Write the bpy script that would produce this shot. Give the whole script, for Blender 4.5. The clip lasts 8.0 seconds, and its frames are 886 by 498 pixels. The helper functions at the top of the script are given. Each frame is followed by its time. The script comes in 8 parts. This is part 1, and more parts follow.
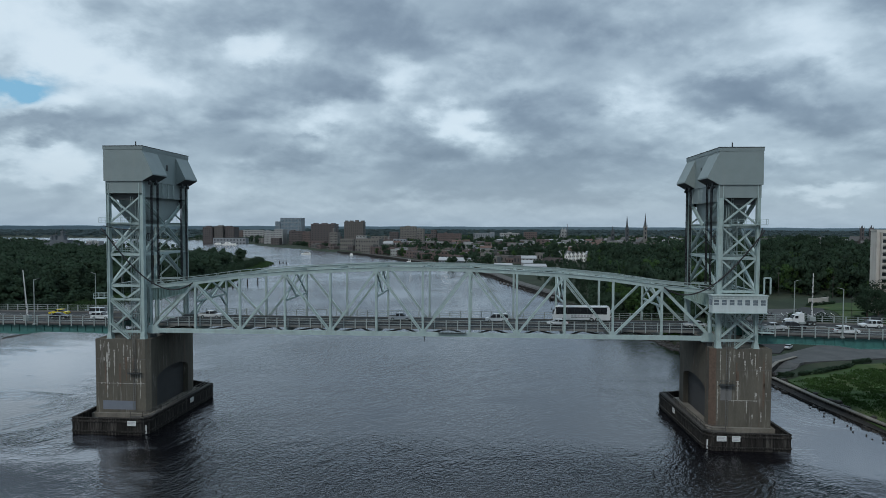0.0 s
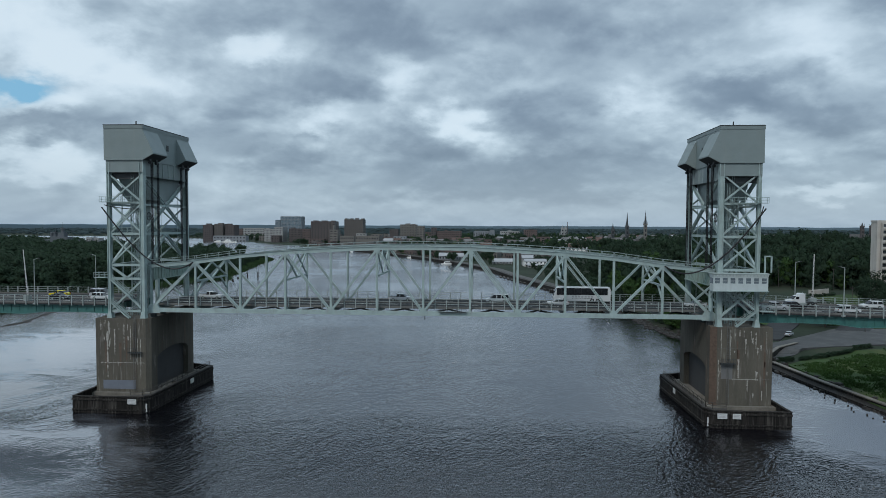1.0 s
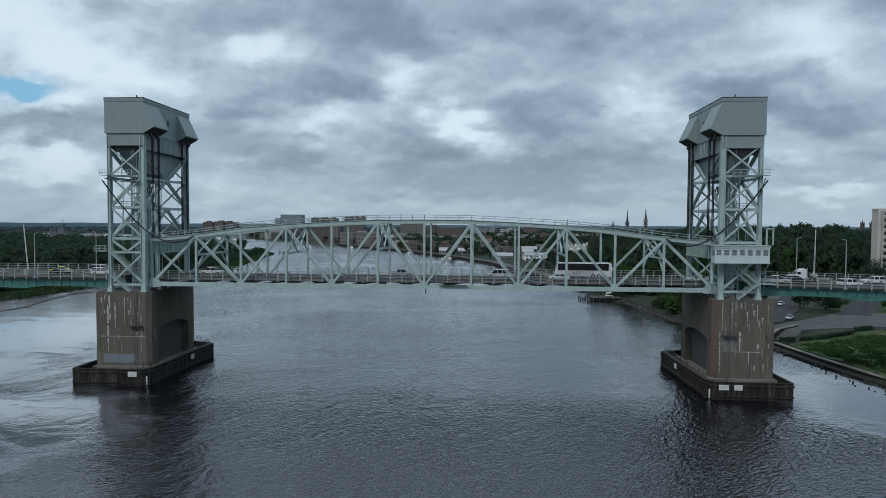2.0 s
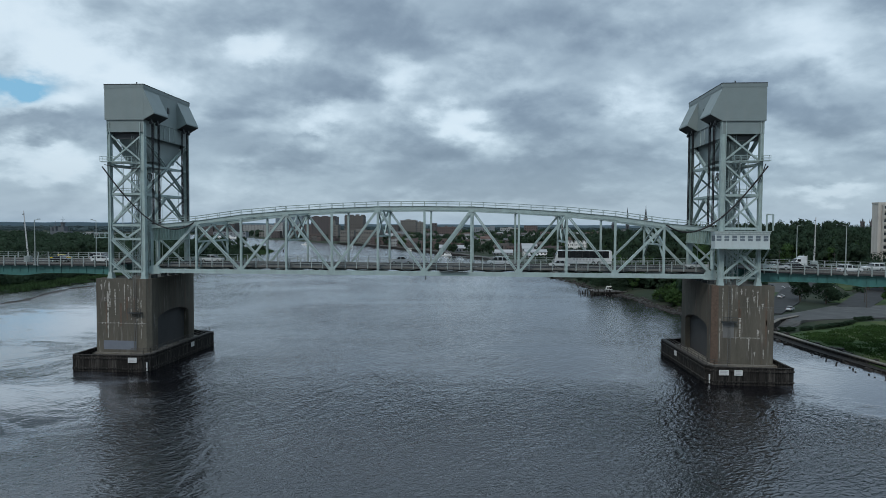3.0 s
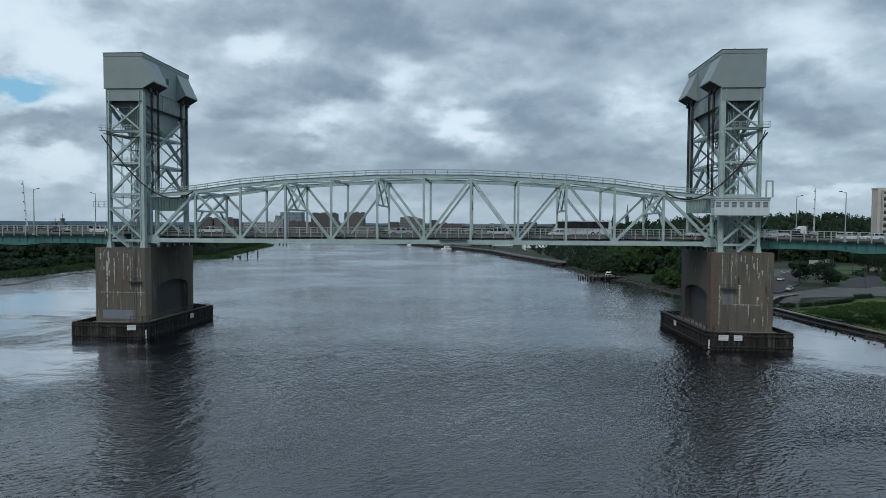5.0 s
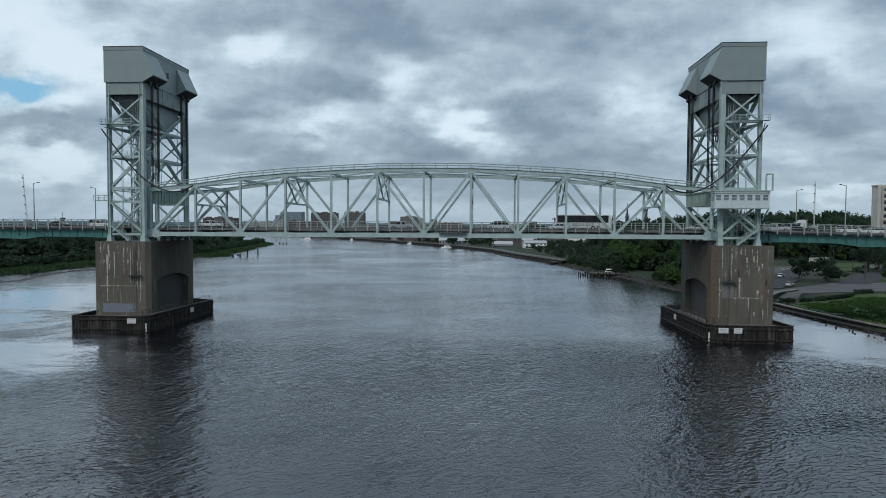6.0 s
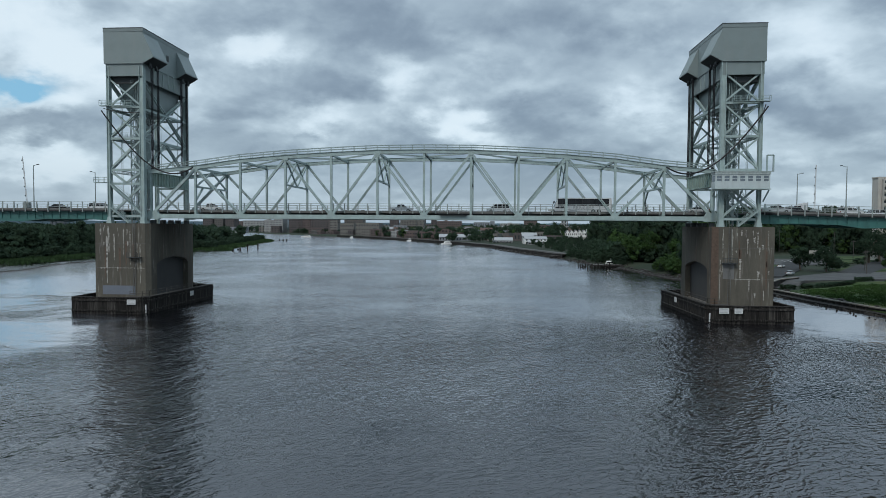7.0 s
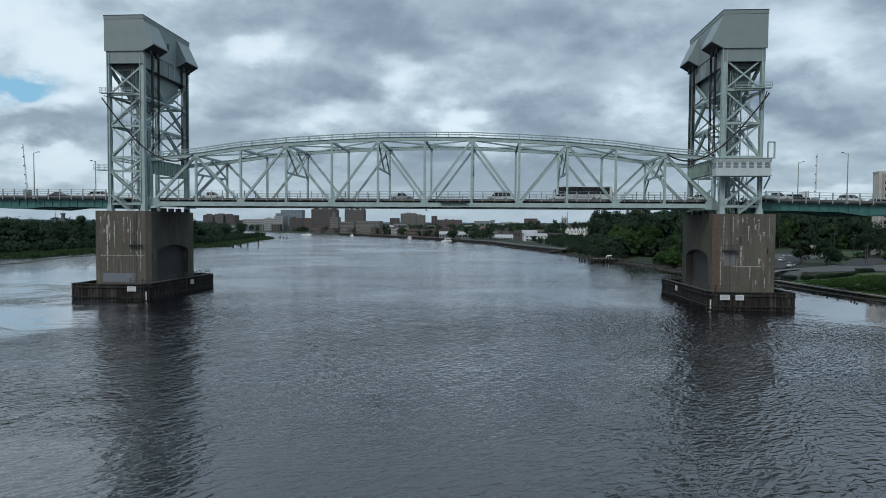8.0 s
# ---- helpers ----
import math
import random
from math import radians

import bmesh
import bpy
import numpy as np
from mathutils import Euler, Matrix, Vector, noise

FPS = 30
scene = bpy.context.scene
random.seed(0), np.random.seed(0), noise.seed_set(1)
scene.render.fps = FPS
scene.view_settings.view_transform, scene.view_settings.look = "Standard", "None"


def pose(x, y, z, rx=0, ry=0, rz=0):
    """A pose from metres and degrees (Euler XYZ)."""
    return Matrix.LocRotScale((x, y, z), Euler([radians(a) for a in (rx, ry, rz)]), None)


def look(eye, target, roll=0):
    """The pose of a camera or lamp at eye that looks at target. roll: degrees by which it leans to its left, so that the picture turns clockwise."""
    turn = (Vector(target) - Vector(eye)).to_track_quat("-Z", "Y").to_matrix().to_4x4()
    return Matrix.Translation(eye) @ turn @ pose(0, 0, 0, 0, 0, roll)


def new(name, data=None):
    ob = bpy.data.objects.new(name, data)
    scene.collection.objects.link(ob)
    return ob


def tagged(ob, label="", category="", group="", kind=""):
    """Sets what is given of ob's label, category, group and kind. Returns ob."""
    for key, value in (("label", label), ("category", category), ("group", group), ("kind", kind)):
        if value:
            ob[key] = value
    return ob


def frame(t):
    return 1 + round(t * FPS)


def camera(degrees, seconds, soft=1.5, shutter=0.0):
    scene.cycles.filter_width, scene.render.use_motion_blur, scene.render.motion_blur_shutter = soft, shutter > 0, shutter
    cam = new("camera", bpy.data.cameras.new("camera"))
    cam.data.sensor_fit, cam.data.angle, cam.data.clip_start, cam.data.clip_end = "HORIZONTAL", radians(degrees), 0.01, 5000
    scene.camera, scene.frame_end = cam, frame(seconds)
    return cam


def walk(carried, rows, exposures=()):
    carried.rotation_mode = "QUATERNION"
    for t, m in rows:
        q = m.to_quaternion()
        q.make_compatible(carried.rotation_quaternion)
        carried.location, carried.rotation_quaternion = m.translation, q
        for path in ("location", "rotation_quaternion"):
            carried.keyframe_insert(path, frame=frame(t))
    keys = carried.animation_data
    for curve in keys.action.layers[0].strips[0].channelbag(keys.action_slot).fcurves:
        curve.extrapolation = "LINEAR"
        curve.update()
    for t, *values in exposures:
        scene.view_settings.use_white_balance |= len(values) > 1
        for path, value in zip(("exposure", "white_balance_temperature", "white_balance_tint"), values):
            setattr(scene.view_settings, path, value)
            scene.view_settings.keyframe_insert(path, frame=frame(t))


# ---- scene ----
cam = camera(70.0, 8.0, soft=0.6)
PATH = [
    (0, (13.858, -138.881, 45.270), (7.11, -39.18, 41.50), 0.18),
    (0.5, (13.803, -138.967, 43.596), (7.06, -39.27, 39.81), 0.20),
    (1, (13.754, -138.948, 40.703), (7.00, -39.25, 36.91), 0.24),
    (1.5, (13.631, -138.951, 37.819), (6.88, -39.25, 34.04), 0.28),
    (2, (13.552, -138.955, 34.827), (6.80, -39.26, 31.03), 0.31),
    (2.2, (13.555, -138.976, 34.000), (6.80, -39.28, 30.20), 0.31),
    (3.3, (13.575, -139.090, 30.850), (6.81, -39.39, 27.06), 0.31),
    (3.5, (13.578, -139.111, 29.956), (6.82, -39.41, 26.17), 0.31),
    (4, (13.638, -139.180, 27.352), (6.89, -39.48, 23.58), 0.30),
    (4.5, (13.689, -139.181, 25.715), (6.95, -39.48, 21.95), 0.31),
    (4.7, (13.693, -139.196, 25.380), (6.96, -39.49, 21.61), 0.31),
    (5.8, (13.717, -139.279, 23.550), (6.98, -39.58, 19.79), 0.30),
    (6, (13.722, -139.294, 23.385), (6.98, -39.59, 19.63), 0.30),
    (6.5, (13.703, -139.251, 21.967), (6.96, -39.55, 18.22), 0.33),
    (7, (13.709, -139.254, 19.345), (6.96, -39.55, 15.62), 0.34),
    (7.5, (13.691, -139.204, 17.501), (6.93, -39.50, 13.76), 0.36),
    (8, (13.640, -139.236, 16.595), (6.86, -39.54, 12.86), 0.38),
]
walk(cam, [(t, look(eye, target, roll)) for t, eye, target, roll in PATH], exposures=[(0.0, -0.05, 6500, 10), (2.0, 0.0, 6500, 10), (4.0, 0.02, 6540, 10), (6.0, 0.05, 6600, 10), (8.0, 0.09, 6660, 10)])

# ---------------------------------------------------------------- sky and sun
SUN_EL, SUN_AZ = 46.0, 206.0   # degrees; azimuth clockwise from +y


ZENITH = 1.9
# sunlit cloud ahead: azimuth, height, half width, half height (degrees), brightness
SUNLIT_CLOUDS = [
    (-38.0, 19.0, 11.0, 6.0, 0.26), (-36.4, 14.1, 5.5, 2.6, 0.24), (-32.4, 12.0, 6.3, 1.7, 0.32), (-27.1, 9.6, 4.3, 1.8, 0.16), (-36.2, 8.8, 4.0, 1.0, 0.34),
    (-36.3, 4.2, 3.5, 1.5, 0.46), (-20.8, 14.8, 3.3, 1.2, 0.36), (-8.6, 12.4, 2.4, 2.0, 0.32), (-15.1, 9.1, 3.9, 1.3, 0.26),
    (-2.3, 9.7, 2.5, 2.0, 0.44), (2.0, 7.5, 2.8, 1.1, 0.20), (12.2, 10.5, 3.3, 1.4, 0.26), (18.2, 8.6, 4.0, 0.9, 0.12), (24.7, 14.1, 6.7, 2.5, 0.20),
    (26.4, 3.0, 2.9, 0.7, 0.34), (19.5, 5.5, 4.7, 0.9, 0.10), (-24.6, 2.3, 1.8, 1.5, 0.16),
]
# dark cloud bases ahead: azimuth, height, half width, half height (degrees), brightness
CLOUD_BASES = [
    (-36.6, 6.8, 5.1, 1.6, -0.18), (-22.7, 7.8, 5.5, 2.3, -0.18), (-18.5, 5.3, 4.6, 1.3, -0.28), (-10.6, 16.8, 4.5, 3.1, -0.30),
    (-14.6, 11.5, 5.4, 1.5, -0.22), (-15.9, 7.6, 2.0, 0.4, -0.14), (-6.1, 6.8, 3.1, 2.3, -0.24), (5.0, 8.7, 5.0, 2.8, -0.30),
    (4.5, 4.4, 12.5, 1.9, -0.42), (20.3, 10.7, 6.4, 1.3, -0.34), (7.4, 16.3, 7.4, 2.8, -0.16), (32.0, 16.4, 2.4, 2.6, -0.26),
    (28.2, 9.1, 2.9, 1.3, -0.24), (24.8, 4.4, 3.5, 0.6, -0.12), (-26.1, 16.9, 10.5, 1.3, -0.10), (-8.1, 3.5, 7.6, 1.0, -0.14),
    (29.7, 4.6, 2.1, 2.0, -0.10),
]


def build_world():
    w = bpy.data.worlds.new("overcast_sky")
    scene.world = w
    w.use_nodes = True
    nt = w.node_tree
    nt.nodes.clear()
    L = nt.links.new

    def N(kind, **kw):
        n = nt.nodes.new(kind)
        for k, v in kw.items():
            n.inputs[k].default_value = v
        return n

    def M(op, a, b=None, clamp=False):
        n = nt.nodes.new("ShaderNodeMath")
        n.operation, n.use_clamp = op, clamp
        for i, v in enumerate((a, b)):
            if v is None:
                continue
            if isinstance(v, (int, float)):
                n.inputs[i].default_value = v
            else:
                L(v, n.inputs[i])
        return n.outputs[0]

    tc = nt.nodes.new("ShaderNodeTexCoord")
    sep = nt.nodes.new("ShaderNodeSeparateXYZ")
    L(tc.outputs["Generated"], sep.inputs[0])
    x, y, z = sep.outputs
    zc = M("MAXIMUM", z, 0.0)
    # a cloud layer overhead, seen in perspective
    den = M("ADD", zc, 0.42)
    comb = nt.nodes.new("ShaderNodeCombineXYZ")
    L(M("DIVIDE", x, den), comb.inputs[0])
    L(M("DIVIDE", y, den), comb.inputs[1])
    comb.inputs[2].default_value = 5.3

    def noise_tex(scale, detail, rough, distortion, offset=0.0):
        vec = comb.outputs[0]
        if offset:
            add_v = nt.nodes.new("ShaderNodeVectorMath")
            L(vec, add_v.inputs[0])
            add_v.inputs[1].default_value = (offset, offset * 0.7, 0)
            vec = add_v.outputs[0]
        n = N("ShaderNodeTexNoise", Scale=scale, Detail=detail, Roughness=rough, Distortion=distortion)
        L(vec, n.inputs["Vector"])
        return n.outputs["Fac"]

    def billows(offset, rise=0.0, size=3.8, edge=0.12):
        """Heaped cloud, as dense as 0 to 1, looked up a little higher when rise is given."""
        lift = nt.nodes.new("ShaderNodeVectorMath")
        L(comb.outputs[0], lift.inputs[0])
        lift.inputs[1].default_value = (offset, offset * 0.7 - rise, 0)
        n = N("ShaderNodeTexNoise", Scale=size, Detail=6.0, Roughness=0.52, Distortion=0.15)
        L(lift.outputs[0], n.inputs["Vector"])
        r = nt.nodes.new("ShaderNodeMapRange")
        r.interpolation_type = "SMOOTHSTEP"
        r.inputs["From Min"].default_value, r.inputs["From Max"].default_value = 0.52 - edge, 0.52 + edge
        L(n.outputs["Fac"], r.inputs["Value"])
        return r.outputs[0]

    heap, heap_above = billows(3.0), billows(3.0, 0.05)
    puff, puff_above = billows(9.0, 0.0, 6.5, 0.10), billows(9.0, 0.03, 6.5, 0.10)
    broad = noise_tex(1.7, 3.0, 0.5, 0.2)
    wisp = noise_tex(9.0, 4.0, 0.5, 0.3, 7.0)
    warp_u = M("ADD", noise_tex(3.2, 2.0, 0.5, 0.0, 11.0), M("MULTIPLY", M("SUBTRACT", noise_tex(10.0, 6.0, 0.55, 0.0, 31.0), 0.5), 0.55))
    warp_v = M("ADD", noise_tex(3.2, 2.0, 0.5, 0.0, 23.0), M("MULTIPLY", M("SUBTRACT", noise_tex(10.0, 6.0, 0.55, 0.0, 43.0), 0.5), 0.75))
    deg = 57.29578
    az = M("ADD", M("MULTIPLY", M("ARCTAN2", x, y), deg), M("MULTIPLY", M("SUBTRACT", warp_u, 0.5), 10.0))
    el = M("ADD", M("MULTIPLY", M("ARCSINE", z), deg), M("MULTIPLY", M("SUBTRACT", warp_v, 0.5), 5.5))
    # light catches the upper edges of the heaps, their bases stay grey
    total = M("MULTIPLY", M("SUBTRACT", heap, heap_above), 0.24)
    total = M("ADD", total, M("MULTIPLY", M("SUBTRACT", puff, puff_above), 0.09))
    total = M("ADD", total, M("MULTIPLY", M("SUBTRACT", 0.5, heap), 0.07))
    total = M("ADD", total, M("MULTIPLY", M("SUBTRACT", broad, 0.5), 0.12))
    total = M("ADD", total, M("MULTIPLY", M("SUBTRACT", wisp, 0.5), 0.10))
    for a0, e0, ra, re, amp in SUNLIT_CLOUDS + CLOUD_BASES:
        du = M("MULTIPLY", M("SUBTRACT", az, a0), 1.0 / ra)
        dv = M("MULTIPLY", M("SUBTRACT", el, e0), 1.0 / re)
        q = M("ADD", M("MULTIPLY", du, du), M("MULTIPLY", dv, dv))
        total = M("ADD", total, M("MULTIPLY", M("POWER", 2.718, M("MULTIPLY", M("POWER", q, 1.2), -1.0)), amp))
    total = M("ADD", M("MULTIPLY", total, 1.05), 0.55)
    ramp = nt.nodes.new("ShaderNodeValToRGB")
    L(total, ramp.inputs[0])
    r = ramp.color_ramp
    r.interpolation = "B_SPLINE"
    r.elements[0].position, r.elements[0].color = 0.02, (0.146, 0.205, 0.276, 1)
    r.elements[1].position, r.elements[1].color = 1.0, (0.650, 0.768, 0.852, 1)
    for pos, col in ((0.27, (0.197, 0.266, 0.344)), (0.48, (0.291, 0.383, 0.467)), (0.68, (0.432, 0.545, 0.633)), (0.84, (0.583, 0.710, 0.807))):
        r.elements.new(pos).color = (*col, 1)
    # paler air low over the horizon, brighter cloud overhead
    low = nt.nodes.new("ShaderNodeMapRange")
    L(z, low.inputs["Value"])
    low.inputs["From Min"].default_value, low.inputs["From Max"].default_value = 0.0, 0.12
    low.inputs["To Min"].default_value, low.inputs["To Max"].default_value = 0.7, 0.0
    mixl = nt.nodes.new("ShaderNodeMixRGB")
    L(low.outputs[0], mixl.inputs[0])
    L(ramp.outputs[0], mixl.inputs[1])
    mixl.inputs[2].default_value = (0.310, 0.420, 0.535, 1)
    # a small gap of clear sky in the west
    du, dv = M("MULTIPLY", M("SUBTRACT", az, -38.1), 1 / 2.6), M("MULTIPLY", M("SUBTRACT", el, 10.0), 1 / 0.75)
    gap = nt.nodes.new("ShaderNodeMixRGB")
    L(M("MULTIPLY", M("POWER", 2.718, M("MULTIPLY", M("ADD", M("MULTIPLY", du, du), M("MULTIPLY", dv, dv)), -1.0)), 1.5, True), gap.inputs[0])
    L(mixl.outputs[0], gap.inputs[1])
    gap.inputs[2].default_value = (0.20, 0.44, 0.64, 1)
    up = nt.nodes.new("ShaderNodeMapRange")
    L(z, up.inputs["Value"])
    up.inputs["From Min"].default_value, up.inputs["From Max"].default_value = 0.34, 0.60
    up.inputs["To Min"].default_value, up.inputs["To Max"].default_value = 1.0, ZENITH
    mixh = nt.nodes.new("ShaderNodeVectorMath")
    mixh.operation = "SCALE"
    L(gap.outputs[0], mixh.inputs[0])
    L(up.outputs[0], mixh.inputs["Scale"])
    # clear sky above the clouds tints the light a little
    sky = nt.nodes.new("ShaderNodeTexSky")
    sky.sky_type = "NISHITA"
    sky.sun_disc = False
    sky.sun_elevation, sky.sun_rotation = radians(SUN_EL), radians(SUN_AZ)
    bg1, bg2, add = N("ShaderNodeBackground", Strength=0.012), N("ShaderNodeBackground", Strength=1.0), nt.nodes.new("ShaderNodeAddShader")
    L(sky.outputs[0], bg1.inputs[0])
    L(mixh.outputs[0], bg2.inputs[0])
    L(bg1.outputs[0], add.inputs[0])
    L(bg2.outputs[0], add.inputs[1])
    out = nt.nodes.new("ShaderNodeOutputWorld")
    L(add.outputs[0], out.inputs[0])


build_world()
sun_data = bpy.data.lights.new("sun", "SUN")
sun_data.energy, sun_data.angle, sun_data.color = 1.5, radians(11), (1.0, 0.97, 0.92)
sun = new("sun", sun_data)
sun.matrix_world = look((0, 0, 0), (-math.sin(radians(SUN_AZ)) * math.cos(radians(SUN_EL)), -math.cos(radians(SUN_AZ)) * math.cos(radians(SUN_EL)), -math.sin(radians(SUN_EL))))
scene.view_settings.exposure = 0.0

# ---------------------------------------------------------------- materials
def material(name, base, rough=0.6, metal=0.0, var=0.25, scale=1.5, fine=12.0, bump=0.1, stretch=(1, 1, 1), stain=None, stain_amount=0.0, stain_scale=(0.5, 0.5, 0.06), spec=0.5, per_object=0.0, island=0.0):
    """A worn surface: two scales of tone, optional streaks of a second colour, fine relief."""
    m = bpy.data.materials.new(name)
    m.use_nodes = True
    nt = m.node_tree
    b = nt.nodes["Principled BSDF"]
    L = nt.links.new
    tc = nt.nodes.new("ShaderNodeTexCoord")
    geo = nt.nodes.new("ShaderNodeNewGeometry")
    mp = nt.nodes.new("ShaderNodeMapping")
    mp.inputs["Scale"].default_value = stretch
    L(geo.outputs["Position"], mp.inputs[0])
    n1, n2 = nt.nodes.new("ShaderNodeTexNoise"), nt.nodes.new("ShaderNodeTexNoise")
    for n, s, d in ((n1, scale, 5), (n2, fine, 3)):
        n.inputs["Scale"].default_value, n.inputs["Detail"].default_value = s, d
        L(mp.outputs[0], n.inputs["Vector"])
    mixf = nt.nodes.new("ShaderNodeMath")
    mixf.operation = "MULTIPLY_ADD"
    L(n1.outputs["Fac"], mixf.inputs[0])
    mixf.inputs[1].default_value = 0.7
    half = nt.nodes.new("ShaderNodeMath")
    half.operation = "MULTIPLY"
    L(n2.outputs["Fac"], half.inputs[0])
    half.inputs[1].default_value = 0.3
    L(half.outputs[0], mixf.inputs[2])
    fac = mixf.outputs[0]
    for amount, node, socket in ((per_object, "ShaderNodeObjectInfo", "Random"), (island, "ShaderNodeNewGeometry", "Random Per Island")):
        if amount:
            o = nt.nodes.new(node)
            a = nt.nodes.new("ShaderNodeMath")
            a.operation = "MULTIPLY_ADD"
            L(o.outputs[socket], a.inputs[0])
            a.inputs[1].default_value = amount
            c = nt.nodes.new("ShaderNodeMath")
            c.operation = "SUBTRACT"
            L(fac, c.inputs[0])
            c.inputs[1].default_value = amount / 2
            L(c.outputs[0], a.inputs[2])
            fac = a.outputs[0]
    ramp = nt.nodes.new("ShaderNodeValToRGB")
    ramp.color_ramp.elements[0].position, ramp.color_ramp.elements[1].position = 0.25, 0.75
    ramp.color_ramp.elements[0].color = (*[c * (1 - var) for c in base], 1)
    ramp.color_ramp.elements[1].color = (*[min(1, c * (1 + var)) for c in base], 1)
    L(fac, ramp.inputs[0])
    colour = ramp.outputs[0]
    if stain:
        mp2 = nt.nodes.new("ShaderNodeMapping")
        mp2.inputs["Scale"].default_value = stain_scale
        L(geo.outputs["Position"], mp2.inputs[0])
        n3 = nt.nodes.new("ShaderNodeTexNoise")
        n3.inputs["Scale"].default_value, n3.inputs["Detail"].default_value, n3.inputs["Roughness"].default_value = 2.0, 6, 0.6
        L(mp2.outputs[0], n3.inputs["Vector"])
        r2 = nt.nodes.new("ShaderNodeValToRGB")
        r2.color_ramp.elements[0].position, r2.color_ramp.elements[1].position = 0.5, 0.72
        r2.color_ramp.elements[0].color, r2.color_ramp.elements[1].color = (0, 0, 0, 1), (stain_amount,) * 3 + (1,)
        L(n3.outputs["Fac"], r2.inputs[0])
        mx = nt.nodes.new("ShaderNodeMixRGB")
        L(r2.outputs[0], mx.inputs[0])
        L(colour, mx.inputs[1])
        mx.inputs[2].default_value = (*stain, 1)
        colour = mx.outputs[0]
    L(colour, b.inputs["Base Color"])
    b.inputs["Roughness"].default_value, b.inputs["Metallic"].default_value = rough, metal
    b.inputs["Specular IOR Level"].default_value = spec
    if bump:
        bp = nt.nodes.new("ShaderNodeBump")
        bp.inputs["Strength"].default_value, bp.inputs["Distance"].default_value = bump, 0.05
        L(n2.outputs["Fac"], bp.inputs["Height"])
        L(bp.outputs[0], b.inputs["Normal"])
    return m


STEEL = material("painted_steel", (0.268, 0.343, 0.338), 0.5, 0.0, 0.22, 0.6, 6, 0.05, stain=(0.16, 0.13, 0.10), stain_amount=0.25, stain_scale=(0.9, 0.9, 0.25))
PANEL = material("house_panel", (0.168, 0.208, 0.209), 0.5, 0.0, 0.10, 0.4, 5, 0.05, stain=(0.20, 0.22, 0.21), stain_amount=0.35, stain_scale=(0.5, 0.5, 0.05))
CAPTRIM = material("cap_trim", (0.30, 0.355, 0.345), 0.5, 0.0, 0.08, 0.8, 8, 0.03)
ROOFBAND = material("roof_band", (0.150, 0.186, 0.188), 0.5, 0.0, 0.10, 0.6, 6, 0.04)
# soffit sheets carry the shade under hoods and house floor as colour
SOFFIT = material("shaded_soffit", (0.022, 0.025, 0.026), 0.7, 0.0, 0.2, 1.0, 8, 0.05)
TEAL = material("teal_girder", (0.036, 0.125, 0.115), 0.5, 0.0, 0.22, 0.5, 6, 0.05, stain=(0.02, 0.05, 0.05), stain_amount=0.5, stain_scale=(0.3, 0.3, 0.1))
LIFTGREEN = material("girder_green", (0.21, 0.285, 0.26), 0.55, 0.0, 0.2, 0.7, 6, 0.05, stain=(0.12, 0.09, 0.06), stain_amount=0.3)
# steel darkened for shade on the top walk rails and inside the towers
STEELSHADE = material("shaded_steel", (0.21, 0.265, 0.262), 0.5, 0.0, 0.2, 0.8, 8, 0.05)
DECK = material("steel_grid_deck", (0.024, 0.027, 0.029), 0.8, 0.0, 0.5, 0.6, 3.0, 0.3, stretch=(0.04, 3.0, 1.0), stain=(0.055, 0.06, 0.063), stain_amount=0.5, stain_scale=(0.02, 0.9, 0.5), spec=0.1)
ROPE = material("greased_wire", (0.012, 0.012, 0.014), 0.5, 0.3, 0.4, 3, 30, 0.1)
DARK = material("dark_steel", (0.035, 0.04, 0.042), 0.6, 0.2, 0.3, 1, 8, 0.1)
GALV = material("galvanised_rail", (0.25, 0.285, 0.28), 0.5, 0.2, 0.15, 1, 9, 0.05)
ASPHALT = material("asphalt", (0.040, 0.042, 0.044), 0.85, 0.0, 0.3, 0.25, 8, 0.2, stain=(0.055, 0.055, 0.055), stain_amount=0.4, stain_scale=(0.03, 0.6, 0.5), spec=0.08)
PAVING = material("pale_paving", (0.056, 0.058, 0.059), 0.85, 0.0, 0.25, 0.2, 5, 0.2, stain=(0.11, 0.11, 0.108), stain_amount=0.5, stain_scale=(0.12, 0.12, 0.3), spec=0.2)
LINE = material("road_line", (0.6, 0.6, 0.57), 0.7, 0.0, 0.2, 1, 8, 0.05)
CONC = material("pier_concrete", (0.080, 0.073, 0.058), 0.85, 0.0, 0.38, 0.28, 4, 0.25, stretch=(1, 1, 0.35), stain=(0.045, 0.038, 0.032), stain_amount=0.7, stain_scale=(0.55, 0.55, 0.05))


